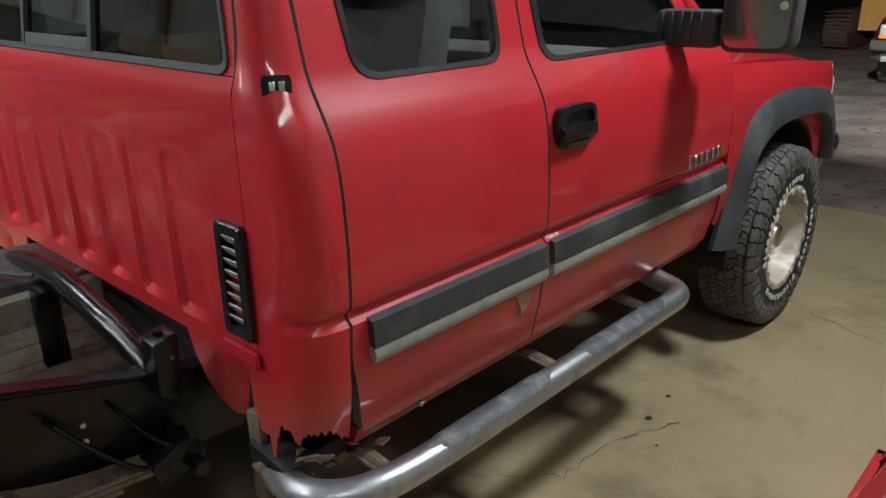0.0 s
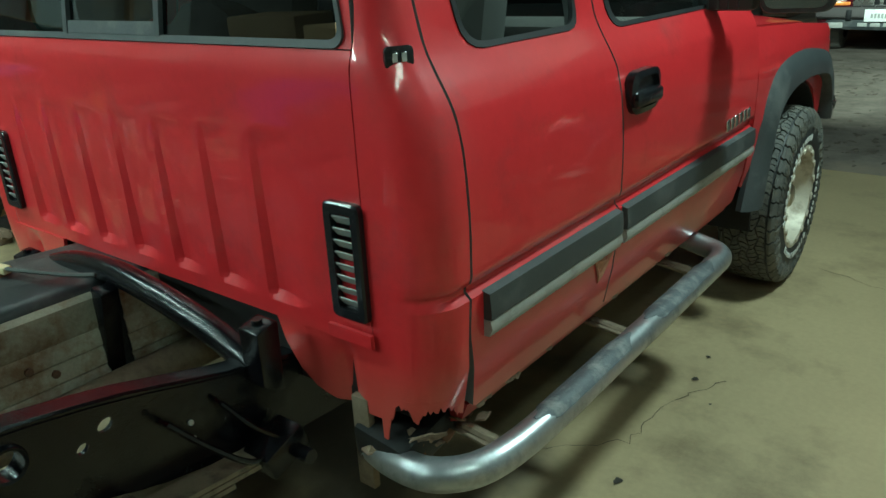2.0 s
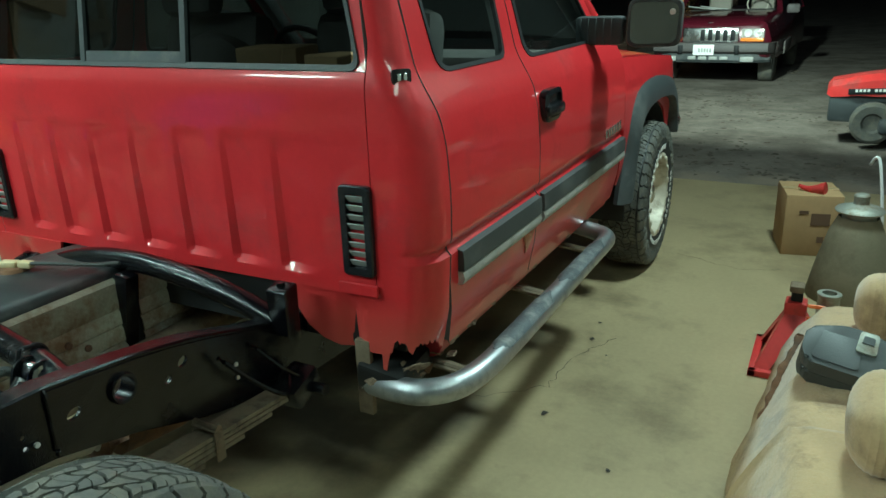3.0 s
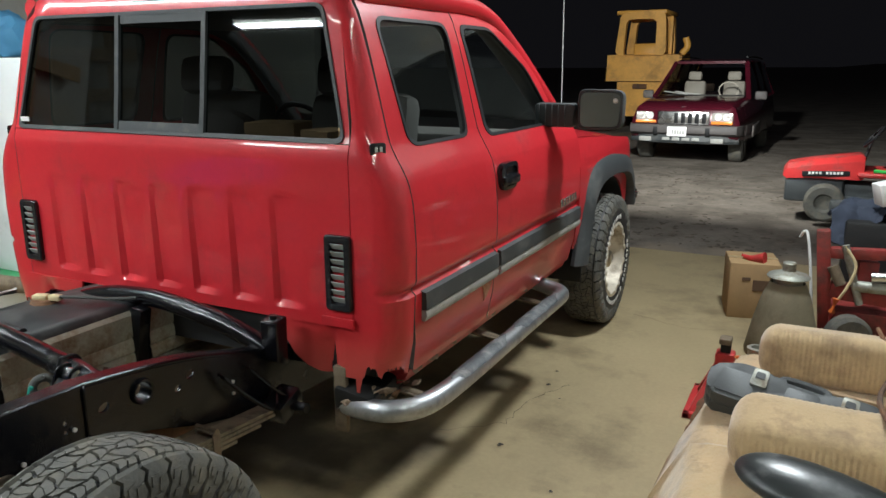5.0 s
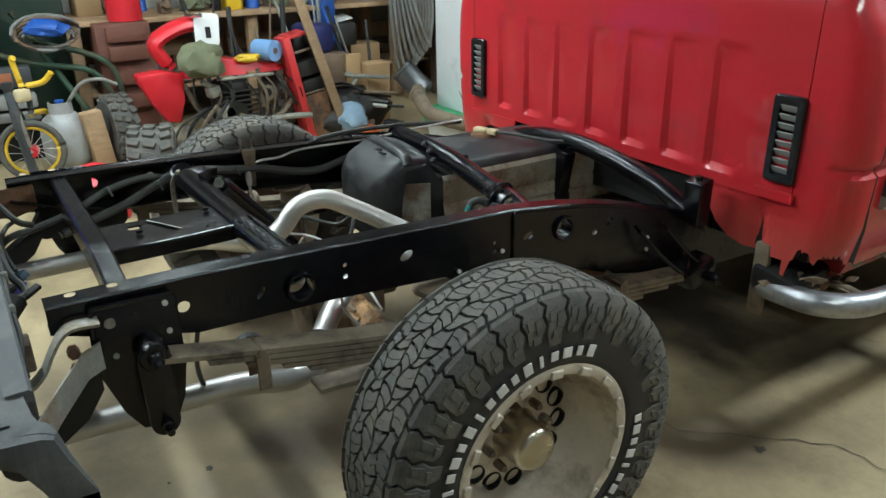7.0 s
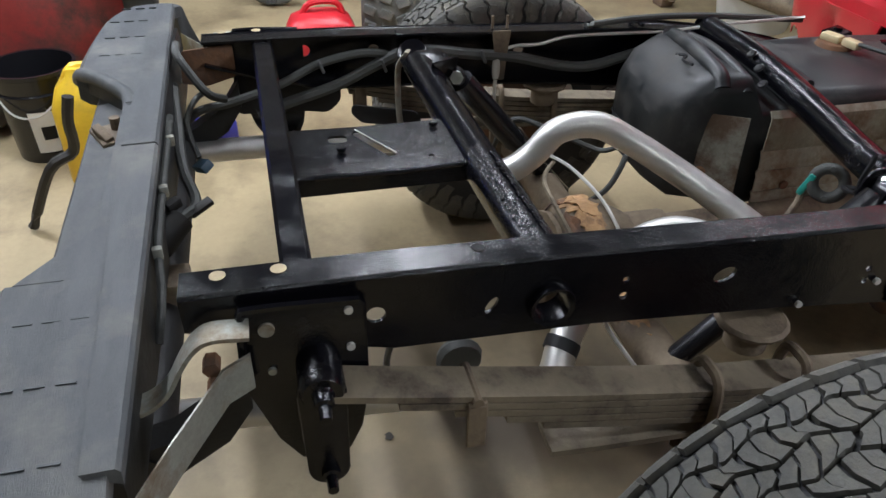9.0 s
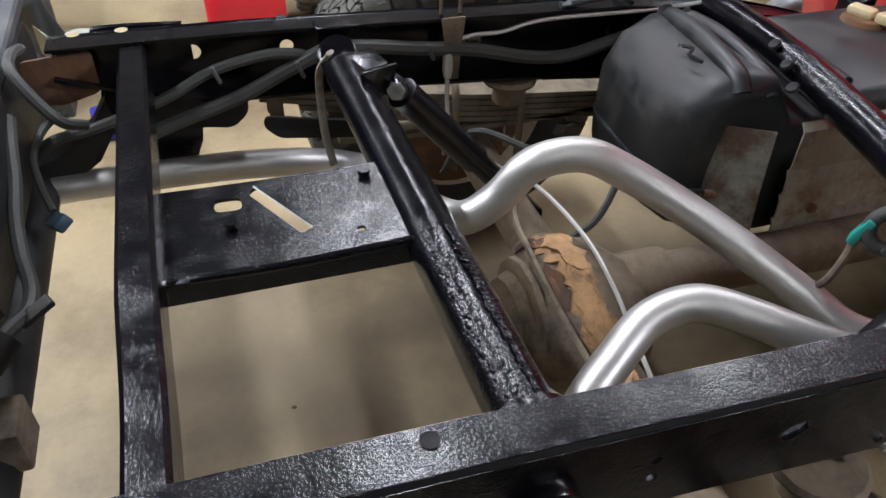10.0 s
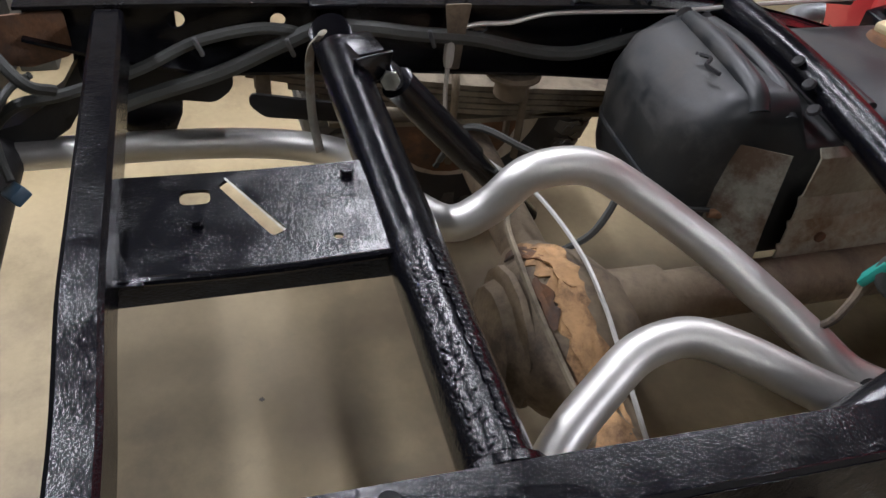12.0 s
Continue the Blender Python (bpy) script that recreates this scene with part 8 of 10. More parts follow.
bolster("bolster", 0.17, 0.56, 0.12, 0.09, 1.965, 3.0, 12, "rolled ribbed cushion edge")
bolster("bolster", 0.95, 0.54, 0.12, 0.10, 1.985, 3.0, -12, "rolled ribbed cushion edge")
bm = bmesh.new()
edge_x = lerp_table([(-0.35, 1.94), (0.0, 1.895), (0.27, 1.885), (0.29, 1.87), (0.60, 1.875), (0.62, 1.895), (0.9, 1.905), (1.25, 1.925)])
edge_z = lerp_table([(-0.35, 0.44), (0.27, 0.452), (0.29, 0.44), (0.60, 0.442), (0.62, 0.455), (0.9, 0.455), (1.25, 0.40)])
rows = []
for i, y in enumerate(span(-0.35, 1.25, 150)):
    xl, z = edge_x(y) + 0.008 * noise.noise((y * 5, 1, 0)), edge_z(y) + 0.008 * noise.noise((y * 4, 3, 0))
    q = 0.003 if i % 2 else -0.003
    foot = 0.155 + 0.02 * noise.noise((y * 6, 0, 2))
    rows.append([Vector((xl - foot + q, y, 0.0)), Vector((xl - foot + 0.01 + q, y, 0.1)), Vector((xl - 0.12 + q, y, 0.2)), Vector((xl - 0.075 + q, y, 0.3)), Vector((xl - 0.03 + q * 0.5, y, z - 0.05)), Vector((xl - 0.005, y, z - 0.012)), Vector((xl + 0.04, y, z + q)), Vector((xl + 0.2, y, z + 0.01 + q)), Vector((3.0, y, z)), Vector((3.0, y, 0.0))])
rings(bm, rows)
part("seat_base", bm, FABRIC, seat, "", 50)
bm = bmesh.new()
rng = random.Random(12)
tube(bm, [(1.862 - 0.085 * k + rng.uniform(-0.006, 0.006), 0.95 - 0.30 * k, 0.40 - 0.20 * k) for k in span(0, 1, 9)], lambda t: 0.012 + 0.004 * math.sin(t * 37), 7, 3, flat=0.5)
part("torn_edge", bm, RUST, seat, "brown torn fabric edge")
# grey drill case
case = thing("tool_case", "grey plastic power-tool case with metal latches on the bench seat", "tool case", (2.16, 0.55, 0.46))
bm = bmesh.new()
m = pose(2.155, 0.555, 0.487, 30, 9, -4)
out = rounded([(-0.27, -0.075), (0.27, -0.075), (0.29, -0.03), (0.28, 0.05), (0.20, 0.078), (0.10, 0.078), (0.07, 0.055), (-0.07, 0.055), (-0.10, 0.078), (-0.20, 0.078), (-0.29, 0.04), (-0.29, -0.03)], 0.02, 3)
prism(bm, out, m @ Matrix.Translation((0, 0, -0.055)), 0.05, 0.012)
part("lower_shell", bm, CASE_GREY, case)
bm = bmesh.new()
prism(bm, out, m @ Matrix.Translation((0, 0, -0.001)), 0.05, 0.012)
shell = part("upper_shell", bm, CASE_GREY, case)
for x in (-0.2, 0.0, 0.2):
    bm = bmesh.new()
    prism(bm, rounded([(x - 0.06, -0.06), (x + 0.06, -0.06), (x + 0.05, 0.04), (x - 0.05, 0.04)], 0.012), m @ Matrix.Translation((0, 0, 0.047)), 0.006, 0.002)
    part("raised_panel", bm, CASE_GREY, shell)
bm = bmesh.new()
tube(bm, [m @ Vector((x, y, 0.0)) for x, y in ((-0.075, 0.055), (-0.07, 0.095), (-0.04, 0.105), (0.04, 0.105), (0.07, 0.095), (0.075, 0.055))], 0.014, 8, 4)
part("handle", bm, CASE_GREY, case)
for x in (-0.135, 0.135):
    bm = bmesh.new()
    prism(bm, rounded([(x - 0.026, 0.0), (x + 0.026, 0.0), (x + 0.024, 0.07), (x - 0.024, 0.07)], 0.008), m @ Matrix.Translation((0, 0, 0.05)), 0.008, 0.002)
    lt = part("latch", bm, GALV, case, "bright metal latch")
    bm = bmesh.new()
    prism(bm, rounded([(x - 0.015, 0.03), (x + 0.015, 0.03), (x + 0.014, 0.055), (x - 0.014, 0.055)], 0.005), m @ Matrix.Translation((0, 0, 0.058)), 0.003)
    part("latch_window", bm, CASE_GREY, lt)
bm = bmesh.new()
tube(bm, [(2.02, 0.72, 0.50), (2.12, 0.70, 0.52), (2.25, 0.68, 0.51), (2.42, 0.67, 0.50)], 0.014, 8, 4)
single("wooden_stick", bm, WOOD, "short bare wooden stick beside the tool case", "stick")

# black saddle in the foreground
bm = bmesh.new()
m = pose(2.235, -0.30, 0.665, 0, 6, -12)
loops = []
for i in range(25):
    q = -math.cos(math.pi * (0.02 + 0.96 * i / 24))
    k = math.sqrt(max(0.0, 1 - abs(q) ** 2.6))
    taper = 1 - 0.16 * max(0.0, q)
    loops.append([m @ Vector((0.205 * q, 0.098 * k * taper * math.cos(a), (0.052 if math.sin(a) > 0 else 0.034) * k * math.sin(a))) for a in span(0, math.tau, 28)[:-1]])
rings(bm, loops)
saddle = single("saddle", bm, VINYL, "scuffed black vinyl saddle propped on the bench seat", "saddle")
bm = bmesh.new()
cyl(bm, (2.235, -0.28, 0.45), (2.235, -0.30, 0.65), 0.022, seg=12)
part("seat_post", bm, CHROME, saddle)

# red machine frame with a denim jacket over it
mach = thing("machine_frame", "worn red steel machine frame with grey pipes", "machine", (2.5, 2.8, 0))
for c, s_, t in (((2.22, 2.62, 0.36), (0.07, 0.08, 0.66), (0, -6, 0)), ((2.50, 2.62, 0.34), (0.50, 0.09, 0.09), (0, 4, 0)), ((2.52, 2.62, 0.58), (0.62, 0.06, 0.06), (0, -3, 0)), ((2.55, 2.75, 0.14), (0.62, 0.30, 0.20), (0, 0, 0)), ((2.42, 2.66, 0.46), (0.10, 0.10, 0.14), (0, 0, 10)), ((2.70, 2.70, 0.40), (0.12, 0.12, 0.7), (0, 0, 0))):
    bm = bmesh.new()
    box(bm, c, s_, t, 0.008)
    part("beam", bm, MACHINE_RED, mach)
for a, b, r, mt in (((2.30, 2.58, 0.62), (2.40, 2.56, 0.30), 0.02, GALV), ((2.36, 2.57, 0.40), (2.62, 2.57, 0.40), 0.032, GALV), ((2.44, 2.56, 0.46), (2.62, 2.56, 0.48), 0.028, CHROME), ((2.25, 2.57, 0.50), (2.30, 2.56, 0.40), 0.03, DUSTY_IRON)):
    bm = bmesh.new()
    cyl(bm, a, b, r, seg=12)
    part("fitting", bm, mt, mach)
bm = bmesh.new()
tube(bm, [(2.30, 2.55, 0.62), (2.36, 2.53, 0.52), (2.33, 2.52, 0.40), (2.28, 2.52, 0.30)], 0.008, 6, 5)
part("cord", bm, CREAM, mach)
bm = bmesh.new()
tube(bm, [(2.285, 2.52, 0.33), (2.27, 2.515, 0.25)], 0.02, 10, 1)
part("cord_plug", bm, ORANGE, mach, "orange cord plug")
bm = bmesh.new()
tube(bm, [(2.27, 2.515, 0.25), (2.255, 2.51, 0.14)], 0.014, 10, 1)
part("plug_grip", bm, FADED_RED, mach)
bm = bmesh.new()
tube(bm, [(2.07, 2.80, 0.60), (2.09, 2.78, 0.64), (2.11, 2.76, 0.62), (2.14, 2.72, 0.45), (2.17, 2.68, 0.20), (2.18, 2.66, 0.02)], 0.008, 8, 4)
part("white_rod", bm, PAPER, mach)
bm = bmesh.new()
lathe(bm, [(0.0, 0.05), (0.10, 0.05), (0.12, 0.03), (0.12, -0.03), (0.0, -0.05)], Matrix.Translation((2.36, 2.50, 0.13)) @ pose(0, 0, 0, 90, 0, 20), 20)
part("wheel", bm, RUBBER, mach)
rng = random.Random(31)
bm = bmesh.new()
def drape(u, v):
    x = 2.23 + 0.55 * u
    y = 3.02 + 0.30 * v
    z = 0.74 + 0.05 * noise.noise((u * 4, v * 4, 0)) - 0.30 * max(0, 0.35 - v) * (1.2 + math.sin(u * 9)) - 0.45 * max(0, 0.16 - u)
    return Vector((x + 0.03 * noise.noise((u * 6, v * 6, 5)), y + 0.03 * noise.noise((u * 6, v * 6, 9)), z + 0.03 * noise.noise((u * 14, v * 14, 2))))
grid(bm, drape, span(0, 1, 34), span(0, 1, 26))
jk = single("denim_jacket", bm, DENIM, "crumpled dark blue denim jacket thrown over the machine", "jacket")
thicken(jk, 0.02)
bm = bmesh.new()
box(bm, (2.52, 3.05, 0.86), (0.17, 0.12, 0.13), (0, -14, 20), 0.006)
single("white_carton", bm, PAPER, "small white carton on top of the jacket", "box")
bm = bmesh.new()
cyl(bm, (2.42, 3.2, 0.955), (2.88, 3.25, 0.93), 0.012, seg=10)
single("green_stick", bm, GREEN_P, "bright green plastic stick lying on the pile", "stick")
bm = bmesh.new()
box(bm, (2.66, 3.2, 0.88), (0.3, 0.2, 0.1), (0, 0, 0), 0.02)
single("black_toolbox", bm, BLACK_GLOSS, "black plastic box under the green stick", "box")
# legs that carry the pile
bm = bmesh.new()
box(bm, (2.55, 3.15, 0.34), (0.5, 0.34, 0.68), (0, 0, 0), 0.02)
single("engine_crate", bm, FLAT_BLACK, "dark metal crate under the jacket", "crate")
bm = bmesh.new()
tube(bm, [(2.42, -0.02, 0.66), (2.37, 0.1, 0.68), (2.36, 0.4, 0.64), (2.42, 0.75, 0.62), (2.38, 1.0, 0.66)], 0.008, 6, 6)
single("extension_lead", bm, RUST, "brown extension lead lying over the bench seat", "extension lead")


# ==== clutter along the side wall ====
TARP = surface("blue_tarp", (0.012, 0.07, 0.55), 0.35, 0.0, 0.12, 6, 90, 0.1)
JUG_YELLOW = surface("yellow_plastic_can", (0.75, 0.5, 0.02), 0.4, 0.0, 0.1, 6, 60, 0.03, dirt=(0.4, 0.27, 0.05), dirt_amount=0.2)
OLIVE = surface("olive_canvas", (0.15, 0.16, 0.09), 0.9, 0.0, 0.18, 7, 120, 0.3)
PALE_GREY = surface("pale_grey_painted_steel", (0.36, 0.37, 0.36), 0.45, 0.0, 0.1, 6, 50, 0.05, dirt=(0.25, 0.2, 0.14), dirt_amount=0.25)
BLUE_PAPER = surface("blue_paper_towel", (0.2, 0.35, 0.62), 0.9, 0.0, 0.1, 10, 120, 0.15)
GREEN_STEEL = surface("old_green_steel", (0.05, 0.1, 0.06), 0.55, 0.2, 0.2, 7, 60, 0.15, dirt=(0.12, 0.09, 0.05), dirt_amount=0.35)
BROWN_RED = surface("brown_red_wood", (0.15, 0.058, 0.036), 0.65, 0.0, 0.2, 5, 40, 0.1, stretch=(1, 1, 3))
DIRTY_GREY = surface("dirty_grey_plastic", (0.2, 0.2, 0.18), 0.55, 0.0, 0.15, 8, 60, 0.05, dirt=(0.14, 0.11, 0.08), dirt_amount=0.3, per_piece=0.3)
BROWN_JUNK = surface("dusty_brown_junk", (0.16, 0.11, 0.07), 0.85, 0.0, 0.3, 9, 60, 0.3, per_piece=0.45)
DARK_JUNK = surface("dark_greasy_metal", (0.035, 0.033, 0.03), 0.55, 0.4, 0.3, 9, 60, 0.3, per_piece=0.4)
BLUE_P = surface("blue_plastic", (0.03, 0.1, 0.4), 0.45, 0.0, 0.1, 8, 60, 0.05, per_piece=0.25)
RED_P = surface("bright_red_plastic", (0.6, 0.02, 0.03), 0.35, 0.0, 0.08, 8, 60, 0.03)


# work bench and shelves against the wall
bench = thing("work_bench", "rough timber work bench against the side wall, heaped with junk", "bench", (-4.85, 0.8, 0))
for k in range(4):
    bm = bmesh.new()
    box(bm, (-5.09 + k * 0.205, 0.9, 0.875), (0.195, 4.4, 0.04), (0, 0, 0), 0.004)
    part("plank", bm, WOOD, bench)
for y in (-1.2, 0.2, 1.6, 3.0):
    for x in (-5.1, -4.48):
        bm = bmesh.new()
        box(bm, (x, y, 0.4275), (0.09, 0.09, 0.855), (0, 0, 0), 0.004)
        part("leg", bm, WOOD, bench)
bm = bmesh.new()
box(bm, (-4.8, 0.9, 0.32), (0.66, 4.3, 0.03), (0, 0, 0), 0.004)
part("lower_shelf", bm, WOOD, bench)
shelf = thing("wall_shelf", "bare timber wall shelf crowded with dusty brown junk", "shelf", (-5.02, 1.0, 1.3))
bm = bmesh.new()
box(bm, (-5.0, 1.0, 1.36), (0.32, 4.2, 0.03), (0, 0, 0), 0.004)
part("board", bm, WOOD, shelf)
for y in (-0.8, 0.6, 2.0):
    bm = bmesh.new()
    tube(bm, [(-5.14, y, 1.15), (-5.0, y, 1.25), (-4.88, y, 1.345)], 0.015, 6, 2)
    part("bracket", bm, DUSTY_IRON, shelf)


# kinds of small junk
def tin(at, r, h, material, label):
    bm = bmesh.new()
    lathe(bm, [(0.0, 0.0), (r, 0.0), (r, 0.006), (r * 0.97, 0.01), (r * 0.97, h - 0.01), (r, h - 0.006), (r, h), (r * 0.9, h), (r * 0.88, h - 0.006), (0.0, h - 0.006)], Matrix.Translation(at), 16)
    return single("tin", bm, material, label, "tin", "junk on the shelves")


def bottle(at, r, h, material, label, handle=True):
    bm = bmesh.new()
    loops = []
    for k, z in ((0.9, 0.0), (1.0, 0.02), (1.0, h * 0.62), (0.8, h * 0.76), (0.35, h * 0.86), (0.32, h * 0.93)):
        loops.append([Vector((at[0] + x * r * k, at[1] + y * r * k * 0.75, at[2] + z)) for x, y in rounded([(-1, -1), (1, -1), (1, 1), (-1, 1)], 0.5, 3)])
    rings(bm, loops)
    ob = single("bottle", bm, material, label, "bottle", "junk on the shelves")
    bm = bmesh.new()
    cyl(bm, (at[0], at[1], at[2] + h * 0.92), (at[0], at[1], at[2] + h), r * 0.36, seg=12)
    part("lid", bm, DARK_TRIM, ob)
    return ob


def lump(name, at, size, material, label, category, seed, group=""):
    """A crumpled or knobbly object."""
    bm = bmesh.new()
    bmesh.ops.create_icosphere(bm, subdivisions=3, radius=1)
    for v in bm.verts:
        p = v.co.copy()
        k = 1 + 0.35 * noise.noise(p * 1.6 + Vector((seed * 3.1, seed, 0))) + 0.14 * noise.noise(p * 4.5 + Vector((0, seed * 2.3, 1)))
        v.co = Vector((at[0] + p.x * k * size[0], at[1] + p.y * k * size[1], at[2] + max(-0.85, p.z * k) * size[2]))
    return single(name, bm, material, label, category, group)


def machine_part(at, size, material, seed, label):
    """A greasy casting: stacked rounded blocks with bosses and a shaft."""
    rng = random.Random(seed)
    bm = bmesh.new()
    box(bm, (at[0], at[1], at[2] + size * 0.35), (size * 0.9, size * 0.7, size * 0.7), (0, 0, rng.uniform(-40, 40)), size * 0.08)
    for k in range(3):
        a = rng.uniform(0, math.tau)
        c = Vector((at[0] + 0.4 * size * math.cos(a), at[1] + 0.4 * size * math.sin(a), at[2] + size * rng.uniform(0.25, 0.6)))
        d = Vector((math.cos(a), math.sin(a), rng.uniform(-0.2, 0.6))).normalized()
        cyl(bm, c, c + d * size * rng.uniform(0.2, 0.5), size * rng.uniform(0.1, 0.25), seg=12)
    return single("engine_part", bm, material, label, "engine part", "junk on the shelves")


rng = random.Random(77)
SHELVES = [(-4.80, 0.895, -1.1, 3.0, 0.28, 34), (-5.0, 1.375, -1.0, 3.0, 0.09, 26), (-4.80, 0.335, -1.1, 3.0, 0.25, 30)]
for sx, sz, y0, y1, depth, count in SHELVES:
    for k in range(count):
        y = y0 + (y1 - y0) * (k + rng.uniform(0.2, 0.8)) / count
        x = sx + rng.uniform(-depth, depth)
        kind = rng.random()
        if kind < 0.22:
            tin((x, y, sz), rng.uniform(0.04, 0.085), rng.uniform(0.09, 0.2), rng.choice([GALV, DIRTY_GREY, BROWN_JUNK, BLUE_P, RUST]), rng.choice(["dusty old paint tin among the junk"]))
        elif kind < 0.40:
            s_ = rng.uniform(0.12, 0.28)
            carton((x, y, sz), (s_, s_ * rng.uniform(0.7, 1.2), s_ * rng.uniform(0.5, 1.0)), rng.uniform(-40, 40), "dusty small brown cardboard box among the junk", False, "junk on the shelves")
        elif kind < 0.55:
            bottle((x, y, sz), rng.uniform(0.04, 0.07), rng.uniform(0.16, 0.27), rng.choice([DIRTY_GREY, BLACK_GLOSS, BLUE_P, DIRTY_GREY]), "dusty plastic oil bottle among the junk")
        elif kind < 0.80:
            machine_part((x, y, sz), rng.uniform(0.10, 0.22), rng.choice([DARK_JUNK, BROWN_JUNK, DUSTY_IRON]), k + int(sz * 100), "greasy old engine casting among the junk")
        else:
            lump("rag", (x, y, sz + 0.05), (rng.uniform(0.08, 0.16), rng.uniform(0.08, 0.16), rng.uniform(0.05, 0.09)), rng.choice([BROWN_JUNK, OLIVE, DIRTY_GREY]), "crumpled dusty rag among the junk", "rag", k, "junk on the shelves")
# known pieces on the bench
bottle((-4.6, 0.09, 0.895), 0.10, 0.37, JUG_YELLOW, "bright yellow plastic oil jug on the bench")
tin((-4.6, 0.27, 0.895), 0.055, 0.22, BLUE_P, "dark blue tin on the bench")
for k in range(3):
    bottle((-4.55, 1.36 + k * 0.13, 0.895), 0.062, 0.29, PALE_GREY, "pale grey plastic jug on the bench")
bm = bmesh.new()
box(bm, (-4.42, 0.84, 0.85), (0.22, 0.14, 0.22), (0, 0, 10), 0.02)
single("blue_crate", bm, BLUE_P, "blue plastic crate hooked on the bench edge", "crate")
bm = bmesh.new()
box(bm, (-4.45, 0.96, 0.76), (0.16, 0.30, 0.01), (8, 10, 5), 0.002)
single("white_sheet", bm, PAPER, "white sheet of card lying on the heap", "card")
bm = bmesh.new()
box(bm, (-4.45, 0.96, 0.64), (0.3, 0.3, 0.2), (0, 0, 0), 0.02)
single("dark_crate", bm, DARK_JUNK, "dark crate below the white card", "crate")
lump("blue_bag", (-4.0, 2.2, 1.82), (0.16, 0.22, 0.20), surface("light_blue_bag", (0.1, 0.3, 0.52), 0.6, 0, 0.1, 8, 60, 0.05), "light blue plastic bag on top of the junk", "bag", 3)
bm = bmesh.new()
box(bm, (-4.0, 2.25, 0.83), (0.7, 0.7, 1.66), (0, 0, 0), 0.02)
single("tall_cabinet", bm, BROWN_JUNK, "tall dusty brown cabinet", "cabinet")
# grey hoses and cables hung on the wall
for k in range(7):
    bm = bmesh.new()
    y = 1.50 + 0.035 * k
    tube(bm, [(-4.22, y, 1.38 - 0.02 * k), (-4.18, y - 0.10, 1.0), (-4.16, y - 0.06 + 0.02 * k, 0.35 + 0.03 * k), (-4.18, y + 0.10, 0.30 + 0.04 * k), (-4.2, y + 0.14, 0.9), (-4.22, y + 0.02, 1.36)], 0.017, 8, 8)
    single("hose_loop", bm, DIRTY_GREY, "loop of dirty grey hose hanging from a hook", "hose", "hanging hoses")
bm = bmesh.new()
box(bm, (-4.24, 1.62, 0.72), (0.08, 0.09, 1.44), (0, 0, 0), 0.006)
single("hose_post", bm, WOOD, "timber post with hoses hung on it", "post")
lump("grey_bucket", (-4.1, 1.55, 1.32), (0.10, 0.10, 0.12), DIRTY_GREY, "dented grey bucket hung on the post", "bucket", 8)

# white panel on a green tub
PALE_TUB = surface("pale_tub_plastic", (0.62, 0.63, 0.6), 0.45, 0, 0.08, 8, 60, 0.03)
tub = thing("plastic_tub", "pale plastic tub with a green lid on the floor", "tub", (-2.55, 1.05, 0))
bm = bmesh.new()
lathe(bm, [(0.0, 0.0), (0.20, 0.0), (0.24, 0.22), (0.255, 0.225), (0.255, 0.25), (0.24, 0.262), (0.0, 0.262)], Matrix.Translation((-2.55, 1.05, 0)), 28)
part("tub_body", bm, PALE_TUB, tub)
bm = bmesh.new()
lathe(bm, [(0.252, 0.205), (0.262, 0.205), (0.266, 0.262), (0.258, 0.272), (0.235, 0.272), (0.225, 0.262), (0.0, 0.264)], Matrix.Translation((-2.55, 1.05, 0)), 32)
part("lid", bm, surface("green_tub_plastic", (0.06, 0.33, 0.12), 0.45, 0, 0.1, 8, 60, 0.03), tub, "green plastic lid")
bm = bmesh.new()
box(bm, (-2.515, 1.05, 0.95), (0.58, 0.05, 1.37), (0, 0, 0), 0.004)
panel = single("white_board", bm, surface("white_board", (0.74, 0.77, 0.77), 0.5, 0, 0.04, 3, 40, 0.02, dirt=(0.5, 0.5, 0.47), dirt_amount=0.12), "tall white panel board standing on a tub", "panel")
for pts in ([(-2.42, 1.0235, 0.9), (-2.38, 1.0235, 0.72), (-2.41, 1.0235, 0.5), (-2.38, 1.0235, 0.38)], [(-2.33, 1.0235, 0.45), (-2.37, 1.0235, 0.36), (-2.30, 1.0235, 0.33)], [(-2.50, 1.0235, 0.42), (-2.44, 1.0235, 0.36), (-2.40, 1.0235, 0.44)]):
    bm = bmesh.new()
    tube(bm, pts, 0.004, 5, 5)
    part("scrawl", bm, BLACK, panel)

# cardboard offcuts and rags
bm = bmesh.new()
box(bm, (-3.5, 0.66, 0.30), (0.03, 0.13, 0.60), (0, 5, 0), 0.004)
box(bm, (-3.48, 0.84, 0.26), (0.14, 0.22, 0.52), (0, 3, 5), 0.006)
single("torn_carton", bm, CARD, "torn open tan cardboard box standing on end", "box")
lump("blue_rag", (-3.3, 0.54, 0.13), (0.12, 0.13, 0.13), surface("pale_blue_rag", (0.25, 0.35, 0.45), 0.9, 0, 0.15, 9, 90, 0.2), "crumpled pale blue rag on the floor", "rags", 4)
lump("red_rag", (-3.25, 0.62, 0.035), (0.11, 0.12, 0.045), ORANGE, "orange-red rag on the floor", "rag", 6)
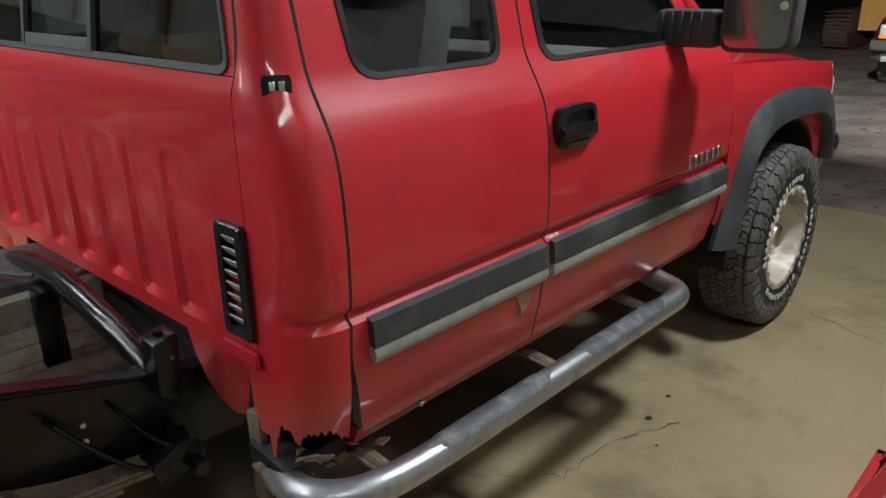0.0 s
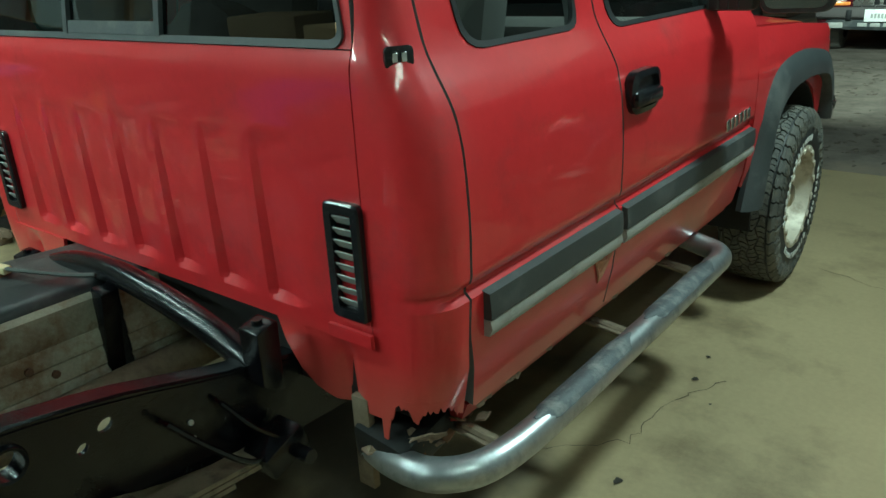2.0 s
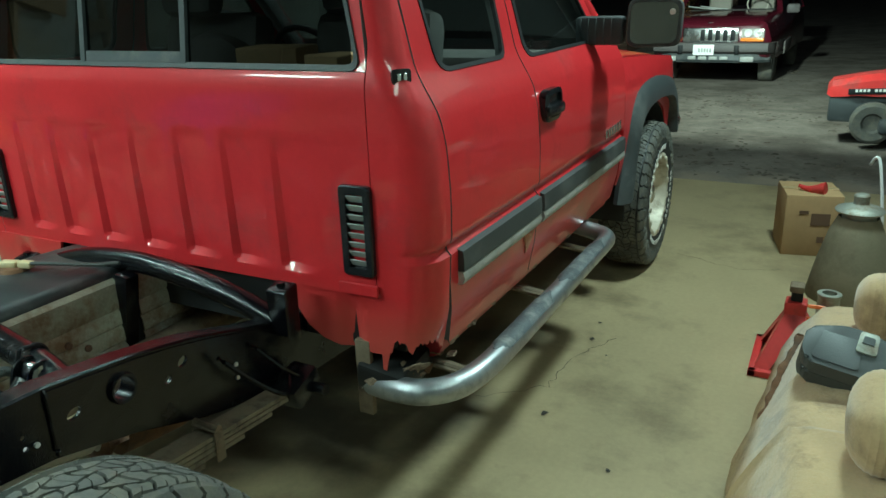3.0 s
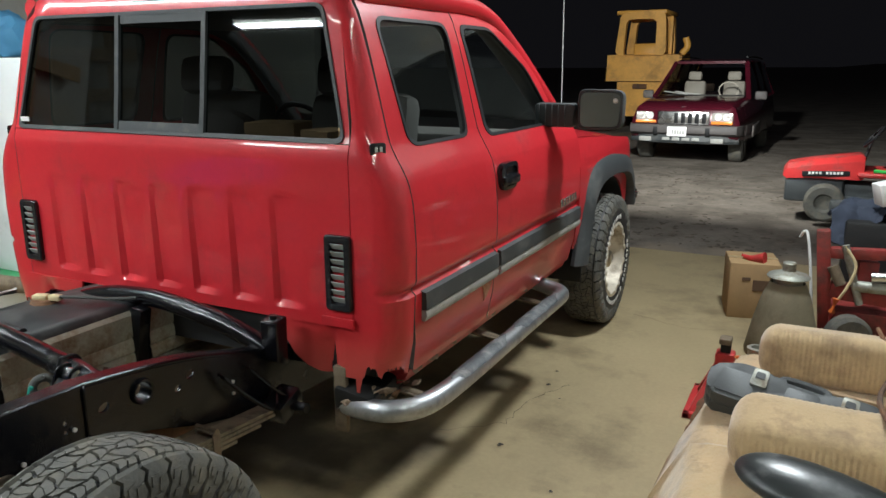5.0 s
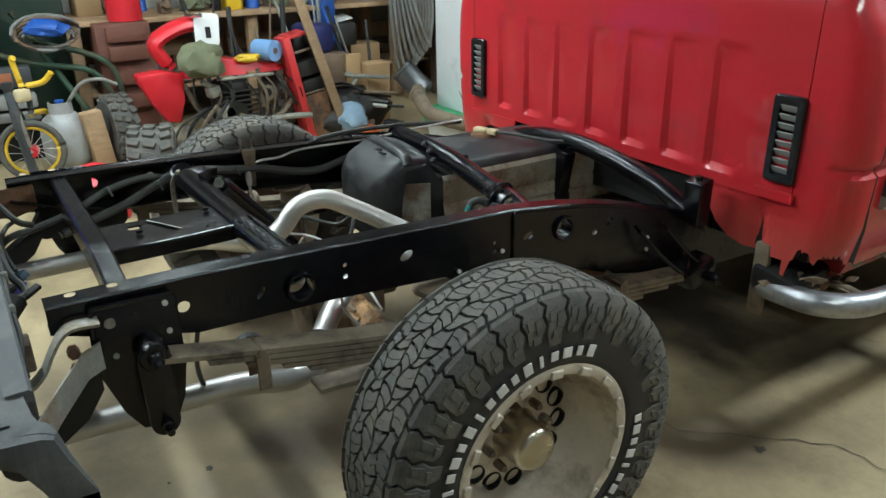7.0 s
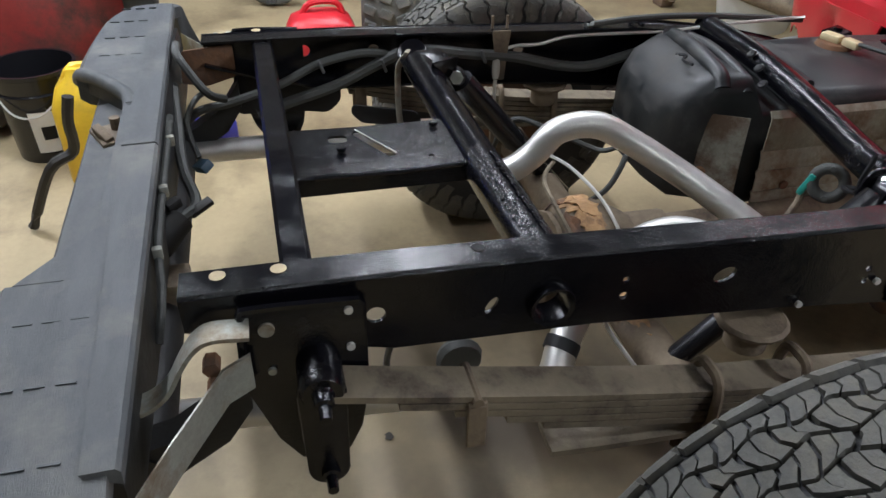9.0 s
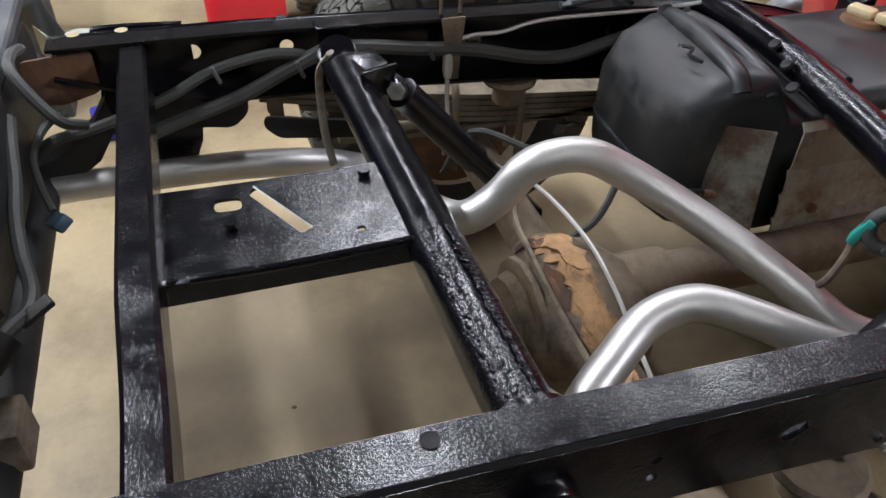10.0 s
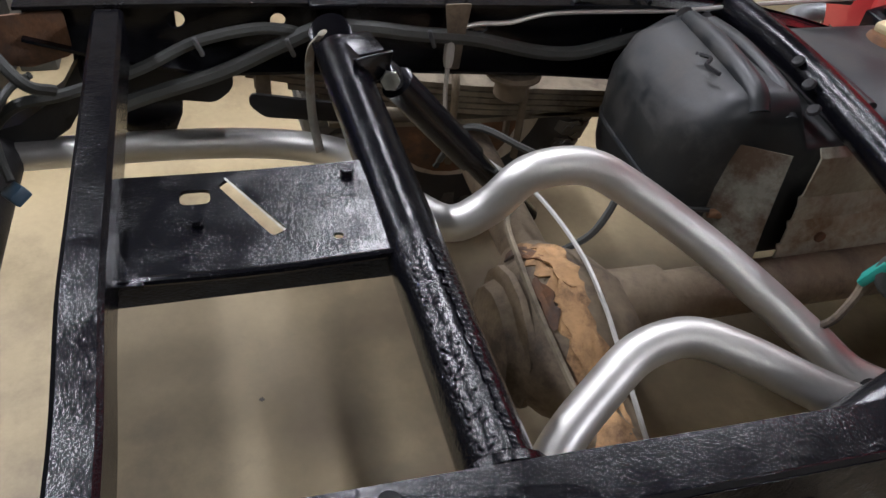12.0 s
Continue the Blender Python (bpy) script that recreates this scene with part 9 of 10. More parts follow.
for k in range(10):
    bm = bmesh.new()
    a = rng.uniform(-0.3, 0.3)
    tube(bm, [(-3.55 + rng.uniform(-0.1, 0.1), 0.45 + rng.uniform(0, 0.4), 0.12 + 0.035 * k), (-3.4, 0.62 + a * 0.3, 0.16 + 0.033 * k), (-3.3 + rng.uniform(-0.1, 0.1), 0.55 + rng.uniform(0, 0.5), 0.14 + 0.03 * k)], rng.uniform(0.009, 0.02), 6, 4)
    single("steel_rod", bm, rng.choice([DARK_JUNK, DUSTY_IRON, GALV]), "bent steel rod in a scrap heap", "rod", "scrap rods")
lump("scrap_metal", (-3.55, 0.6, 0.14), (0.28, 0.38, 0.2), DARK_JUNK, "heap of greasy dark scrap metal", "scrap", 12)

# leaning red tool chest and plank
chest = thing("red_tool_chest", "narrow red and rusty steel chest leaning open beside a plank", "tool chest", (-3.45, 0.3, 0))
m = pose(-3.42, 0.25, 0.40, 11, 0, 0)
CHEST_RUST = surface("rusty_brown_sheet", (0.20, 0.10, 0.045), 0.75, 0.0, 0.35, 7, 60, 0.2, dirt=(0.05, 0.035, 0.025), dirt_amount=0.5, dirt_scale=9)
for nm, c, s_, mat in (("side_panel", (0.02, -0.115, 0), (0.20, 0.055, 0.82), FADED_RED), ("side_panel", (0, 0.10, 0), (0.18, 0.014, 0.74), DARK_JUNK), ("back_panel", (-0.09, 0, 0), (0.012, 0.19, 0.78), DARK_JUNK), ("top_panel", (0.0, -0.02, 0.405), (0.20, 0.16, 0.02), FADED_RED), ("tool_tray", (0.04, 0.005, -0.21), (0.10, 0.18, 0.34), CHEST_RUST), ("drawer", (0.02, 0.005, 0.02), (0.12, 0.17, 0.09), DARK_JUNK), ("drawer", (0.0, 0.005, 0.15), (0.13, 0.16, 0.11), DARK_JUNK), ("hinge_bar", (0.09, -0.02, 0.29), (0.012, 0.15, 0.018), DUSTY_IRON), ("hinge_bar", (0.095, 0.0, -0.025), (0.012, 0.17, 0.014), DUSTY_IRON)):
    bm = bmesh.new()
    box(bm, m @ Vector(c), s_, (11, 0, 0), 0.004)
    part(nm, bm, mat, chest)
bm = bmesh.new()
box(bm, (-3.28, 0.30, 0.62), (0.025, 0.07, 1.28), (17, 0, 0), 0.003)
single("plank", bm, WOOD, "long bare plank leaning against the chest", "plank")
bm = bmesh.new()
cyl(bm, (-4.3, 0.62, 1.30), (-3.93, 0.99, 0.0), 0.02, seg=10)
single("blue_pole", bm, BLUE_P, "blue painted pole leaning in the junk", "pole")
bm = bmesh.new()
box(bm, (-4.0, 0.55, 0.68), (0.3, 0.26, 0.24), (0, 0, 12), 0.05)
single("blue_engine", bm, surface("dark_blue_casting", (0.03, 0.035, 0.13), 0.45, 0.2, 0.2, 8, 60, 0.2), "dark blue machine casting on a stack", "engine part")
bm = bmesh.new()
box(bm, (-4.0, 0.55, 0.28), (0.5, 0.5, 0.56), (0, 0, 0), 0.02)
single("brown_crate", bm, BROWN_JUNK, "dusty brown crate under the blue casting", "crate")

# red three-wheeler with gear heaped on it
atv = thing("three_wheeler", "red off-road three-wheeler heaped with gear", "motorcycle", (-3.5, -0.5, 0))


def knobby(name, c, r, w, axis_turn, parent, label):
    bm = bmesh.new()
    m = Matrix.Translation(c) @ axis_turn
    lathe(bm, [(r * 0.42, -w * 0.4), (r * 0.55, -w * 0.52), (r * 0.88, -w * 0.5), (r * 0.97, -w * 0.36), (r * 0.99, 0), (r * 0.97, w * 0.36), (r * 0.88, w * 0.5), (r * 0.55, w * 0.52), (r * 0.42, w * 0.4), (0.0, w * 0.3)], m, 32)
    ob = part(name, bm, RUBBER, parent, label) if parent else single(name, bm, RUBBER, label, "tyre", "loose tyres")
    shared = None
    for k in range(18):
        for j, off in ((-0.33, 0), (0.33, 0.5), (0.0, 0.25)):
            a = (k + off) * math.tau / 18
            mm = m @ Matrix.Rotation(a, 4, "Z") @ Matrix.Translation((r * 0.985, 0, j * w)) @ Matrix.Rotation(0.35 if j < 0 else -0.35, 4, "X")
            if shared is None:
                kb = bmesh.new()
                box(kb, (0, 0, 0), (0.034, r * 0.2, w * 0.25), (0, 0, 0), 0.004, 1)
                shared = part("knob", kb, RUBBER, ob)
                knob = shared
            else:
                knob = shared.copy()
                scene.collection.objects.link(knob)
            knob.matrix_basis = mm
    return ob


AX = Matrix.Rotation(math.pi / 2, 4, "X")
AXX = Matrix.Rotation(math.pi / 2, 4, "Y")
knobby("rear_wheel", (-3.75, 0.05, 0.27), 0.27, 0.25, AX @ Matrix.Rotation(0.5, 4, "X"), atv, "knobbly balloon tyre")
bm = bmesh.new()
prof = [(-0.98, 0.60), (-0.97, 0.55), (-0.90, 0.40), (-0.82, 0.26), (-0.72, 0.24), (-0.68, 0.40), (-0.66, 0.58), (-0.80, 0.615)]
prism(bm, prof, Matrix.Translation((-3.62, 0, 0)) @ Matrix(((0, 0, 1, 0), (1, 0, 0, 0), (0, 1, 0, 0), (0, 0, 0, 1))), 0.16, 0.02)
part("front_fender", bm, RED_P, atv, "bright red plastic front fender")
bm = bmesh.new()
rings(bm, [[Vector((-3.52 + q, y, z)) for q, z in ((-w, z0), (w, z0), (w * 0.8, z1), (-w * 0.8, z1))] for y, w, z0, z1 in ((-0.66, 0.08, 0.55, 0.62), (-0.5, 0.13, 0.56, 0.70), (-0.25, 0.14, 0.55, 0.64), (0.0, 0.12, 0.55, 0.60), (0.06, 0.1, 0.55, 0.58))])
part("tank_and_seat", bm, RED_P, atv, "red fuel tank and seat")
bm = bmesh.new()
tube(bm, [(-3.6, -0.72, 0.62), (-3.6, -0.80, 0.78), (-3.58, -0.66, 0.88), (-3.55, -0.50, 0.92)], 0.10, 12, 5, flat=0.5)
part("upper_fender", bm, RED_P, atv)
bm = bmesh.new()
prism(bm, rounded([(-0.09, -0.11), (0.07, -0.11), (0.09, 0.11), (-0.08, 0.12)], 0.03), pose(-3.42, -0.47, 0.87, 75, 0, 78), 0.012, 0.003)
plate_ = part("number_board", bm, PAPER, atv, "white number board")
bm = bmesh.new()
box(bm, (-3.40, -0.47, 0.86), (0.006, 0.035, 0.075), (0, -15, -12), 0.002, 1)
part("bar", bm, BLACK, plate_)
bm = bmesh.new()
box(bm, (-3.5, -0.3, 0.36), (0.26, 0.32, 0.3), (0, 0, 0), 0.05)
motor = part("engine", bm, DARK_JUNK, atv, "dark greasy finned engine")
for k in range(6):
    bm = bmesh.new()
    box(bm, (-3.36, -0.3, 0.27 + k * 0.035), (0.08, 0.26, 0.012), (0, 0, 0), 0.003, 1)
    part("cooling_fin", bm, DARK_JUNK, motor)
bm = bmesh.new()
cyl(bm, (-3.36, -0.36, 0.30), (-3.30, -0.36, 0.30), 0.08, seg=16)
part("side_cover", bm, DARK_JUNK, motor)
bm = bmesh.new()
m = Matrix.Translation((-3.38, -0.10, 0.40)) @ pose(0, 0, 0, 70, 0, 62)
lathe(bm, [(0.0, -0.02), (0.032, -0.02), (0.034, 0.005), (0.058, 0.0), (0.062, -0.02), (0.064, -0.16), (0.055, -0.20), (0.03, -0.22), (0.0, -0.22)], m, 20)
can_ = part("silencer", bm, SPRING_STEEL, atv, "dull tan-grey silencer can")
bm = bmesh.new()
lathe(bm, [(0.0, 0.008), (0.03, 0.008), (0.032, -0.02)], m, 14)
part("outlet", bm, BLACK, can_)
bm = bmesh.new()
tube(bm, [(-3.46, -0.32, 0.40), (-3.33, -0.36, 0.30), (-3.30, -0.20, 0.22), (-3.34, -0.02, 0.24), (-3.36, 0.08, 0.33)], 0.02, 10, 6)
part("header_pipe", bm, DUSTY_IRON, atv)
bm = bmesh.new()
lathe(bm, [(0.0, 0.03), (0.045, 0.03), (0.06, 0.02), (0.075, 0.0), (0.075, -0.04)], Matrix.Translation((-3.33, -0.42, 0.30)) @ AXX, 18)
part("clutch_cover", bm, GALV, motor, "scuffed bare alloy clutch cover")
bm = bmesh.new()
box(bm, (-3.36, -0.50, 0.46), (0.08, 0.09, 0.08), (10, 0, 20), 0.015)
cyl(bm, (-3.36, -0.50, 0.48), (-3.34, -0.58, 0.54), 0.022, seg=10)
part("carburettor", bm, GALV, motor)
rng_t = random.Random(31)
for k in range(9):
    bm = bmesh.new()
    y = -0.62 + 0.085 * k
    tube(bm, [(-3.38, y, 0.56 - rng_t.uniform(0, 0.06)), (-3.30 + rng_t.uniform(-0.03, 0.02), y + rng_t.uniform(-0.08, 0.08), 0.42), (-3.33, y + rng_t.uniform(-0.1, 0.14), 0.20 + rng_t.uniform(0, 0.1))], rng_t.uniform(0.006, 0.013), 6, 5)
    part("hose", bm, rng_t.choice([BLACK, DARK_JUNK, DUSTY_IRON]), atv)
bm = bmesh.new()
tube(bm, [(-3.30, -0.48, 0.545), (-3.29, -0.30, 0.55), (-3.29, -0.12, 0.55), (-3.33, -0.06, 0.54)], 0.012, 8, 5)
part("grab_rail", bm, GALV, atv)
bm = bmesh.new()
tube(bm, [(-3.25, -0.22, 0.23), (-3.22, 0.0, 0.24), (-3.25, 0.18, 0.22)], 0.022, 8, 5)
part("foot_rail", bm, GALV, atv)
for pts in ([(-3.5, -0.7, 0.58), (-3.45, -0.5, 0.22), (-3.45, 0.0, 0.20), (-3.5, 0.1, 0.5)], [(-3.4, -0.15, 0.58), (-3.38, -0.14, 0.30)], [(-3.55, -0.75, 0.62), (-3.5, -0.85, 0.20)]):
    bm = bmesh.new()
    tube(bm, pts, 0.02, 8, 5)
    part("frame_tube", bm, DUSTY_IRON, atv)
bm = bmesh.new()
tube(bm, [(-3.75, -0.50, 0.98), (-3.55, -0.56, 0.96), (-3.35, -0.52, 0.98)], 0.014, 8, 4)
part("handlebar", bm, CHROME, atv)
lump("olive_bag", (-3.36, -0.55, 0.68), (0.14, 0.15, 0.13), OLIVE, "crumpled olive canvas bag thrown on the three-wheeler", "bag", 9)
lump("glove", (-3.4, -0.22, 0.66), (0.06, 0.09, 0.035), JUG_YELLOW, "yellow work glove on the red seat", "glove", 10)
bm = bmesh.new()
cyl(bm, (-3.50, -0.10, 0.70), (-3.34, -0.02, 0.70), 0.075, seg=24)
roll = single("paper_towel_roll", bm, BLUE_PAPER, "blue paper towel roll lying on the red seat", "paper roll")
bm = bmesh.new()
cyl(bm, (-3.345, -0.0225, 0.70), (-3.336, -0.018, 0.70), 0.021, seg=14)
part("core", bm, CARD_DARK, roll)
bm = bmesh.new()
box(bm, (-3.36, -0.21, 0.32), (0.05, 0.06, 0.5), (0, 0, 0), 0.006)
single("timber_prop", bm, WOOD, "short bare timber prop beside the engine", "post")

knobby("old_tyre", (-3.62, -1.12, 0.237), 0.225, 0.17, Matrix.Rotation(math.pi / 2, 4, "X") @ Matrix.Rotation(0.15, 4, "Y"), None, "worn knobbly off-road tyre standing on the floor")
knobby("old_tyre", (-2.55, -1.12, 0.232), 0.22, 0.26, Matrix.Rotation(-0.28, 4, "Z") @ AX, None, "wide knobbly balloon tyre standing on the floor")
case_ = thing("engine_case", "dusty tan-grey engine case on the floor among tyres", "engine part", (-3.1, -0.78, 0))
bm = bmesh.new()
lathe(bm, [(0.0, 0.09), (0.06, 0.088), (0.10, 0.07), (0.115, 0.04), (0.115, -0.06), (0.09, -0.09), (0.0, -0.1)], Matrix.Translation((-3.1, -0.80, 0.20)) @ pose(0, 0, 0, 70, 0, 70), 20)
box(bm, (-3.12, -0.74, 0.06), (0.2, 0.26, 0.12), (0, 0, 15), 0.02)
part("body", bm, SPRING_STEEL, case_)
for k in range(4):
    bm = bmesh.new()
    tube(bm, [(-3.05, -0.92 + 0.09 * k, 0.12), (-3.0, -0.86 + 0.08 * k, 0.30), (-3.1, -0.75 + 0.09 * k, 0.34 + 0.03 * k), (-3.2, -0.6 + 0.03 * k, 0.38)], 0.009 + 0.003 * (k % 2), 6, 5)
    part("pipe", bm, (DARK_JUNK, BLACK, DUSTY_IRON, DARK_JUNK)[k], case_)

# gas bottle and timber block
gas = thing("gas_bottle", "pale grey propane bottle standing on the floor", "gas bottle", (-3.62, -1.47, 0))
bm = bmesh.new()
lathe(bm, [(0.0, 0.02), (0.10, 0.02), (0.14, 0.06), (0.155, 0.10), (0.155, 0.26), (0.148, 0.31), (0.125, 0.355), (0.085, 0.388), (0.03, 0.405), (0.0, 0.41)], Matrix.Translation((-3.62, -1.47, 0)), 28)
part("body", bm, PALE_GREY, gas)
bm = bmesh.new()
lathe(bm, [(0.10, 0.0), (0.105, 0.03), (0.10, 0.03)], Matrix.Translation((-3.62, -1.47, 0)), 24)
part("foot_ring", bm, PALE_GREY, gas)
bm = bmesh.new()
rings(bm, [[Vector((-3.62 + 0.078 * math.cos(a), -1.47 + 0.078 * math.sin(a), 0.388)), Vector((-3.62 + 0.074 * math.cos(a), -1.47 + 0.074 * math.sin(a), 0.465))] for a in span(-2.2, 2.2, 16)], False, False, False)
thicken(part("collar", bm, PALE_GREY, gas), 0.004)
bm = bmesh.new()
cyl(bm, (-3.62, -1.47, 0.41), (-3.62, -1.47, 0.46), 0.02, seg=10)
cyl(bm, (-3.62, -1.47, 0.46), (-3.62, -1.47, 0.475), 0.028, seg=10)
part("valve", bm, BLUE_P, gas)
bm = bmesh.new()
tube(bm, [(-3.58, -1.42, 0.46), (-3.55, -1.32, 0.58), (-3.52, -1.2, 0.60), (-3.55, -1.1, 0.55)], 0.012, 8, 6)
part("hose", bm, DIRTY_GREY, gas)
bm = bmesh.new()
box(bm, (-3.50, -1.29, 0.20), (0.10, 0.13, 0.40), (6, 0, 8), 0.008)
single("timber_block", bm, WOOD, "upright bare timber block beside the gas bottle", "timber")

# child's bicycle with yellow rims
bike = thing("bicycle", "small child's bicycle with yellow rims and bars", "bicycle", (-3.45, -1.72, 0))
bc = Vector((-3.42, -1.70, 0.205))
tw = Matrix.Translation(bc) @ Matrix.Rotation(radians(78), 4, "Z") @ Matrix.Rotation(math.pi / 2, 4, "X")
def wheel_ring(rad, r, n=28):
    return [tw @ Vector((rad * math.cos(a), rad * math.sin(a), 0)) for a in span(0, math.tau, n)]
for rad, r, mt, nm in ((0.183, 0.022, RUBBER, "tyre"), (0.155, 0.012, JUG_YELLOW, "rim")):
    bm = bmesh.new()
    tube(bm, wheel_ring(rad, r), r, 8, 1)
    part(nm, bm, mt, bike, "yellow rim" if nm == "rim" else "")
for k in range(14):
    bm = bmesh.new()
    a = k * math.tau / 14
    cyl(bm, tw @ Vector((0.02 * math.cos(a + 1), 0.02 * math.sin(a + 1), 0.0)), tw @ Vector((0.15 * math.cos(a), 0.15 * math.sin(a), 0)), 0.0022, seg=5)
    part("spoke", bm, LINE_STEEL, bike)
bm = bmesh.new()
cyl(bm, tw @ Vector((0, 0, -0.05)), tw @ Vector((0, 0, 0.05)), 0.035, seg=14)
part("hub", bm, RED_P, bike, "red plastic hub")
for s in (-1, 1):
    bm = bmesh.new()
    tube(bm, [tw @ Vector((0, 0, s * 0.045)), tw @ Vector((-0.02, 0.20, s * 0.045)), tw @ Vector((-0.03, 0.26, s * 0.02))], 0.014, 8, 4)
    part("fork_leg", bm, GALV if s > 0 else DARK_TRIM, bike)
bm = bmesh.new()
hb = Vector((-3.44, -1.66, 0.0))
tube(bm, [hb + Vector((0, 0, 0.44)), hb + Vector((0, 0.01, 0.56)), hb + Vector((0, 0.02, 0.62))], 0.018, 8, 3)
part("stem", bm, DARK_TRIM, bike)
bm = bmesh.new()
tube(bm, [hb + Vector((0.02, -0.02, 0.62)), hb + Vector((0.02, -0.04, 0.78)), hb + Vector((0.04, -0.03, 0.80))], 0.018, 8, 4)
part("handlebar", bm, JUG_YELLOW, bike, "yellow handlebar")
bm = bmesh.new()
tube(bm, [hb + Vector((0.02, -0.02, 0.62)), hb + Vector((0.05, 0.10, 0.64)), hb + Vector((0.08, 0.16, 0.70))], 0.018, 8, 4)
part("handlebar", bm, JUG_YELLOW, bike, "yellow handlebar")
bm = bmesh.new()
box(bm, hb + Vector((0.04, -0.03, 0.57)), (0.07, 0.10, 0.08), (0, 0, 20), 0.02)
part("front_pad", bm, CREAM, bike)
bm = bmesh.new()
tube(bm, [hb + Vector((0, 0, 0.44)), hb + Vector((-0.25, 0.1, 0.40)), hb + Vector((-0.5, 0.2, 0.30))], 0.018, 8, 3)
part("frame_tube", bm, JUG_YELLOW, bike)
bm = bmesh.new()
tube(bm, [hb + Vector((0.05, -0.10, 0.66)), hb + Vector((0.05, -0.085, 0.30)), hb + Vector((0.06, -0.06, 0.03))], 0.03, 8, 3)
part("training_strut", bm, DARK_TRIM, bike)

# dark truck box with orange plates, green frame behind it
gate = thing("tail_box", "dark grey steel box with worn orange plates", "metal box", (-4.0, -2.0, 0))
for z, h, d in ((0.60, 0.14, 0.03), (0.44, 0.10, 0.06), (0.34, 0.06, 0.10)):
    bm = bmesh.new()
    box(bm, (-4.02 + d, -2.1, z), (0.10, 1.05, h), (0, 0, 0), 0.015)
    part("rail", bm, DARK_TRIM if z > 0.5 else DIRTY_GREY, gate)
bm = bmesh.new()
box(bm, (-4.06, -2.1, 0.29), (0.06, 1.05, 0.58), (0, 0, 0), 0.01)
part("back", bm, FLAT_BLACK, gate)
for y, w in ((-2.02, 0.22), (-1.77, 0.14), (-2.35, 0.2)):
    bm = bmesh.new()
    box(bm, (-3.938, y, 0.60), (0.008, w, 0.07), (0, 0, 0), 0.003)
    part("orange_plate", bm, surface("worn_orange_plate", (0.35, 0.13, 0.05), 0.6, 0, 0.25, 9, 60, 0.1) if "worn_orange_plate" not in bpy.data.materials else bpy.data.materials["worn_orange_plate"], gate)
bm = bmesh.new()
box(bm, (-3.885, -1.98, 0.41), (0.012, 0.05, 0.03))
part("label", bm, PAPER, gate)
gf = thing("barrow", "old green steel tube frame of a barrow", "barrow", (-4.25, -1.5, 0))
for pts in ([(-4.2, -2.2, 0.92), (-4.2, -1.57, 0.66), (-4.2, -1.15, 0.55), (-4.2, -1.0, 0.25)], [(-4.3, -2.05, 1.1), (-4.25, -1.85, 0.6)], [(-4.3, -1.6, 1.0), (-4.2, -1.3, 0.4), (-4.15, -1.15, 0.1)], [(-4.25, -1.5, 0.80), (-4.2, -1.05, 0.62), (-4.2, -0.95, 0.3)]):
    bm = bmesh.new()
    tube(bm, pts, 0.022, 8, 5)
    part("frame_tube", bm, GREEN_STEEL, gf)
bm = bmesh.new()
rings(bm, [[Vector((x, y, z)) for x, y in ((-4.55 + d, -2.35 + d), (-4.1 - d, -2.35 + d), (-4.1 - d, -1.75 - d), (-4.55 + d, -1.75 - d))] for z, d in ((0.86, 0.08), (1.12, 0.0))])
part("tray", bm, surface("green_barrow_tray", (0.04, 0.14, 0.05), 0.5, 0.1, 0.2, 7, 50, 0.1, dirt=(0.1, 0.08, 0.04), dirt_amount=0.3), gf)
for k in range(6):
    bm = bmesh.new()
    r = 0.16 + 0.012 * k
    tube(bm, [(-4.05 + 0.04 * math.sin(3 * a + k), -1.42 + r * math.cos(a), 0.83 + r * 0.5 * math.sin(a) + 0.01 * k) for a in span(0, math.tau, 18)], 0.012, 6, 1)
    single("cable_coil", bm, rng.choice([BROWN_JUNK, DIRTY_GREY]), "coil of dusty grey cable", "cable", "cable coils")
lump("blue_cover", (-4.0, -1.42, 0.90), (0.08, 0.13, 0.06), BLUE_P, "blue plastic cover on the coiled cable", "cover", 16)
# brown-red drawers
dr = thing("drawer_cabinet", "brown-red wooden drawer cabinet half open", "cabinet", (-4.35, -0.9, 0))
bm = bmesh.new()
box(bm, (-4.4, -0.88, 0.44), (0.3, 0.40, 0.88), (0, 0, 0), 0.006)
part("carcass", bm, BROWN_RED, dr)
for z in (0.30, 0.48, 0.66, 0.80):
    bm = bmesh.new()
    box(bm, (-4.225, -0.86, z), (0.06, 0.30, 0.11), (0, 0, 0), 0.006)
    part("drawer", bm, BROWN_RED, dr)
bm = bmesh.new()
lathe(bm, [(0.0, 0.0), (0.13, 0.0), (0.13, 0.24), (0.10, 0.26), (0.04, 0.27), (0.035, 0.30), (0.0, 0.30)], Matrix.Translation((-4.4, -0.82, 0.885)), 20)
single("red_fuel_can", bm, RED_P, "bright red fuel can on the cabinet", "fuel can")

# exhaust with muffler lying beside the cab
mf = thing("loose_exhaust", "old exhaust pipe with a dark muffler standing by the truck", "exhaust", (-2.9, 1.1, 0))
bm = bmesh.new()
m = pose(-2.93, 0.885, 0.45, 32, -34, 0)
loops = [[m @ Vector((0.105 * k * math.cos(a), 0.085 * k * math.sin(a), z)) for a in span(0, math.tau, 18)[:-1]] for z, k in ((-0.15, 0.3), (-0.14, 0.75), (-0.125, 0.95), (-0.115, 1.04), (-0.10, 1.04), (-0.095, 1.0), (0.09, 1.0), (0.095, 1.05), (0.115, 1.05), (0.12, 0.7))]
rings(bm, loops)
part("muffler", bm, surface("grey_muffler_steel", (0.13, 0.135, 0.14), 0.35, 0.7, 0.2, 8, 60, 0.1), mf)
bm = bmesh.new()
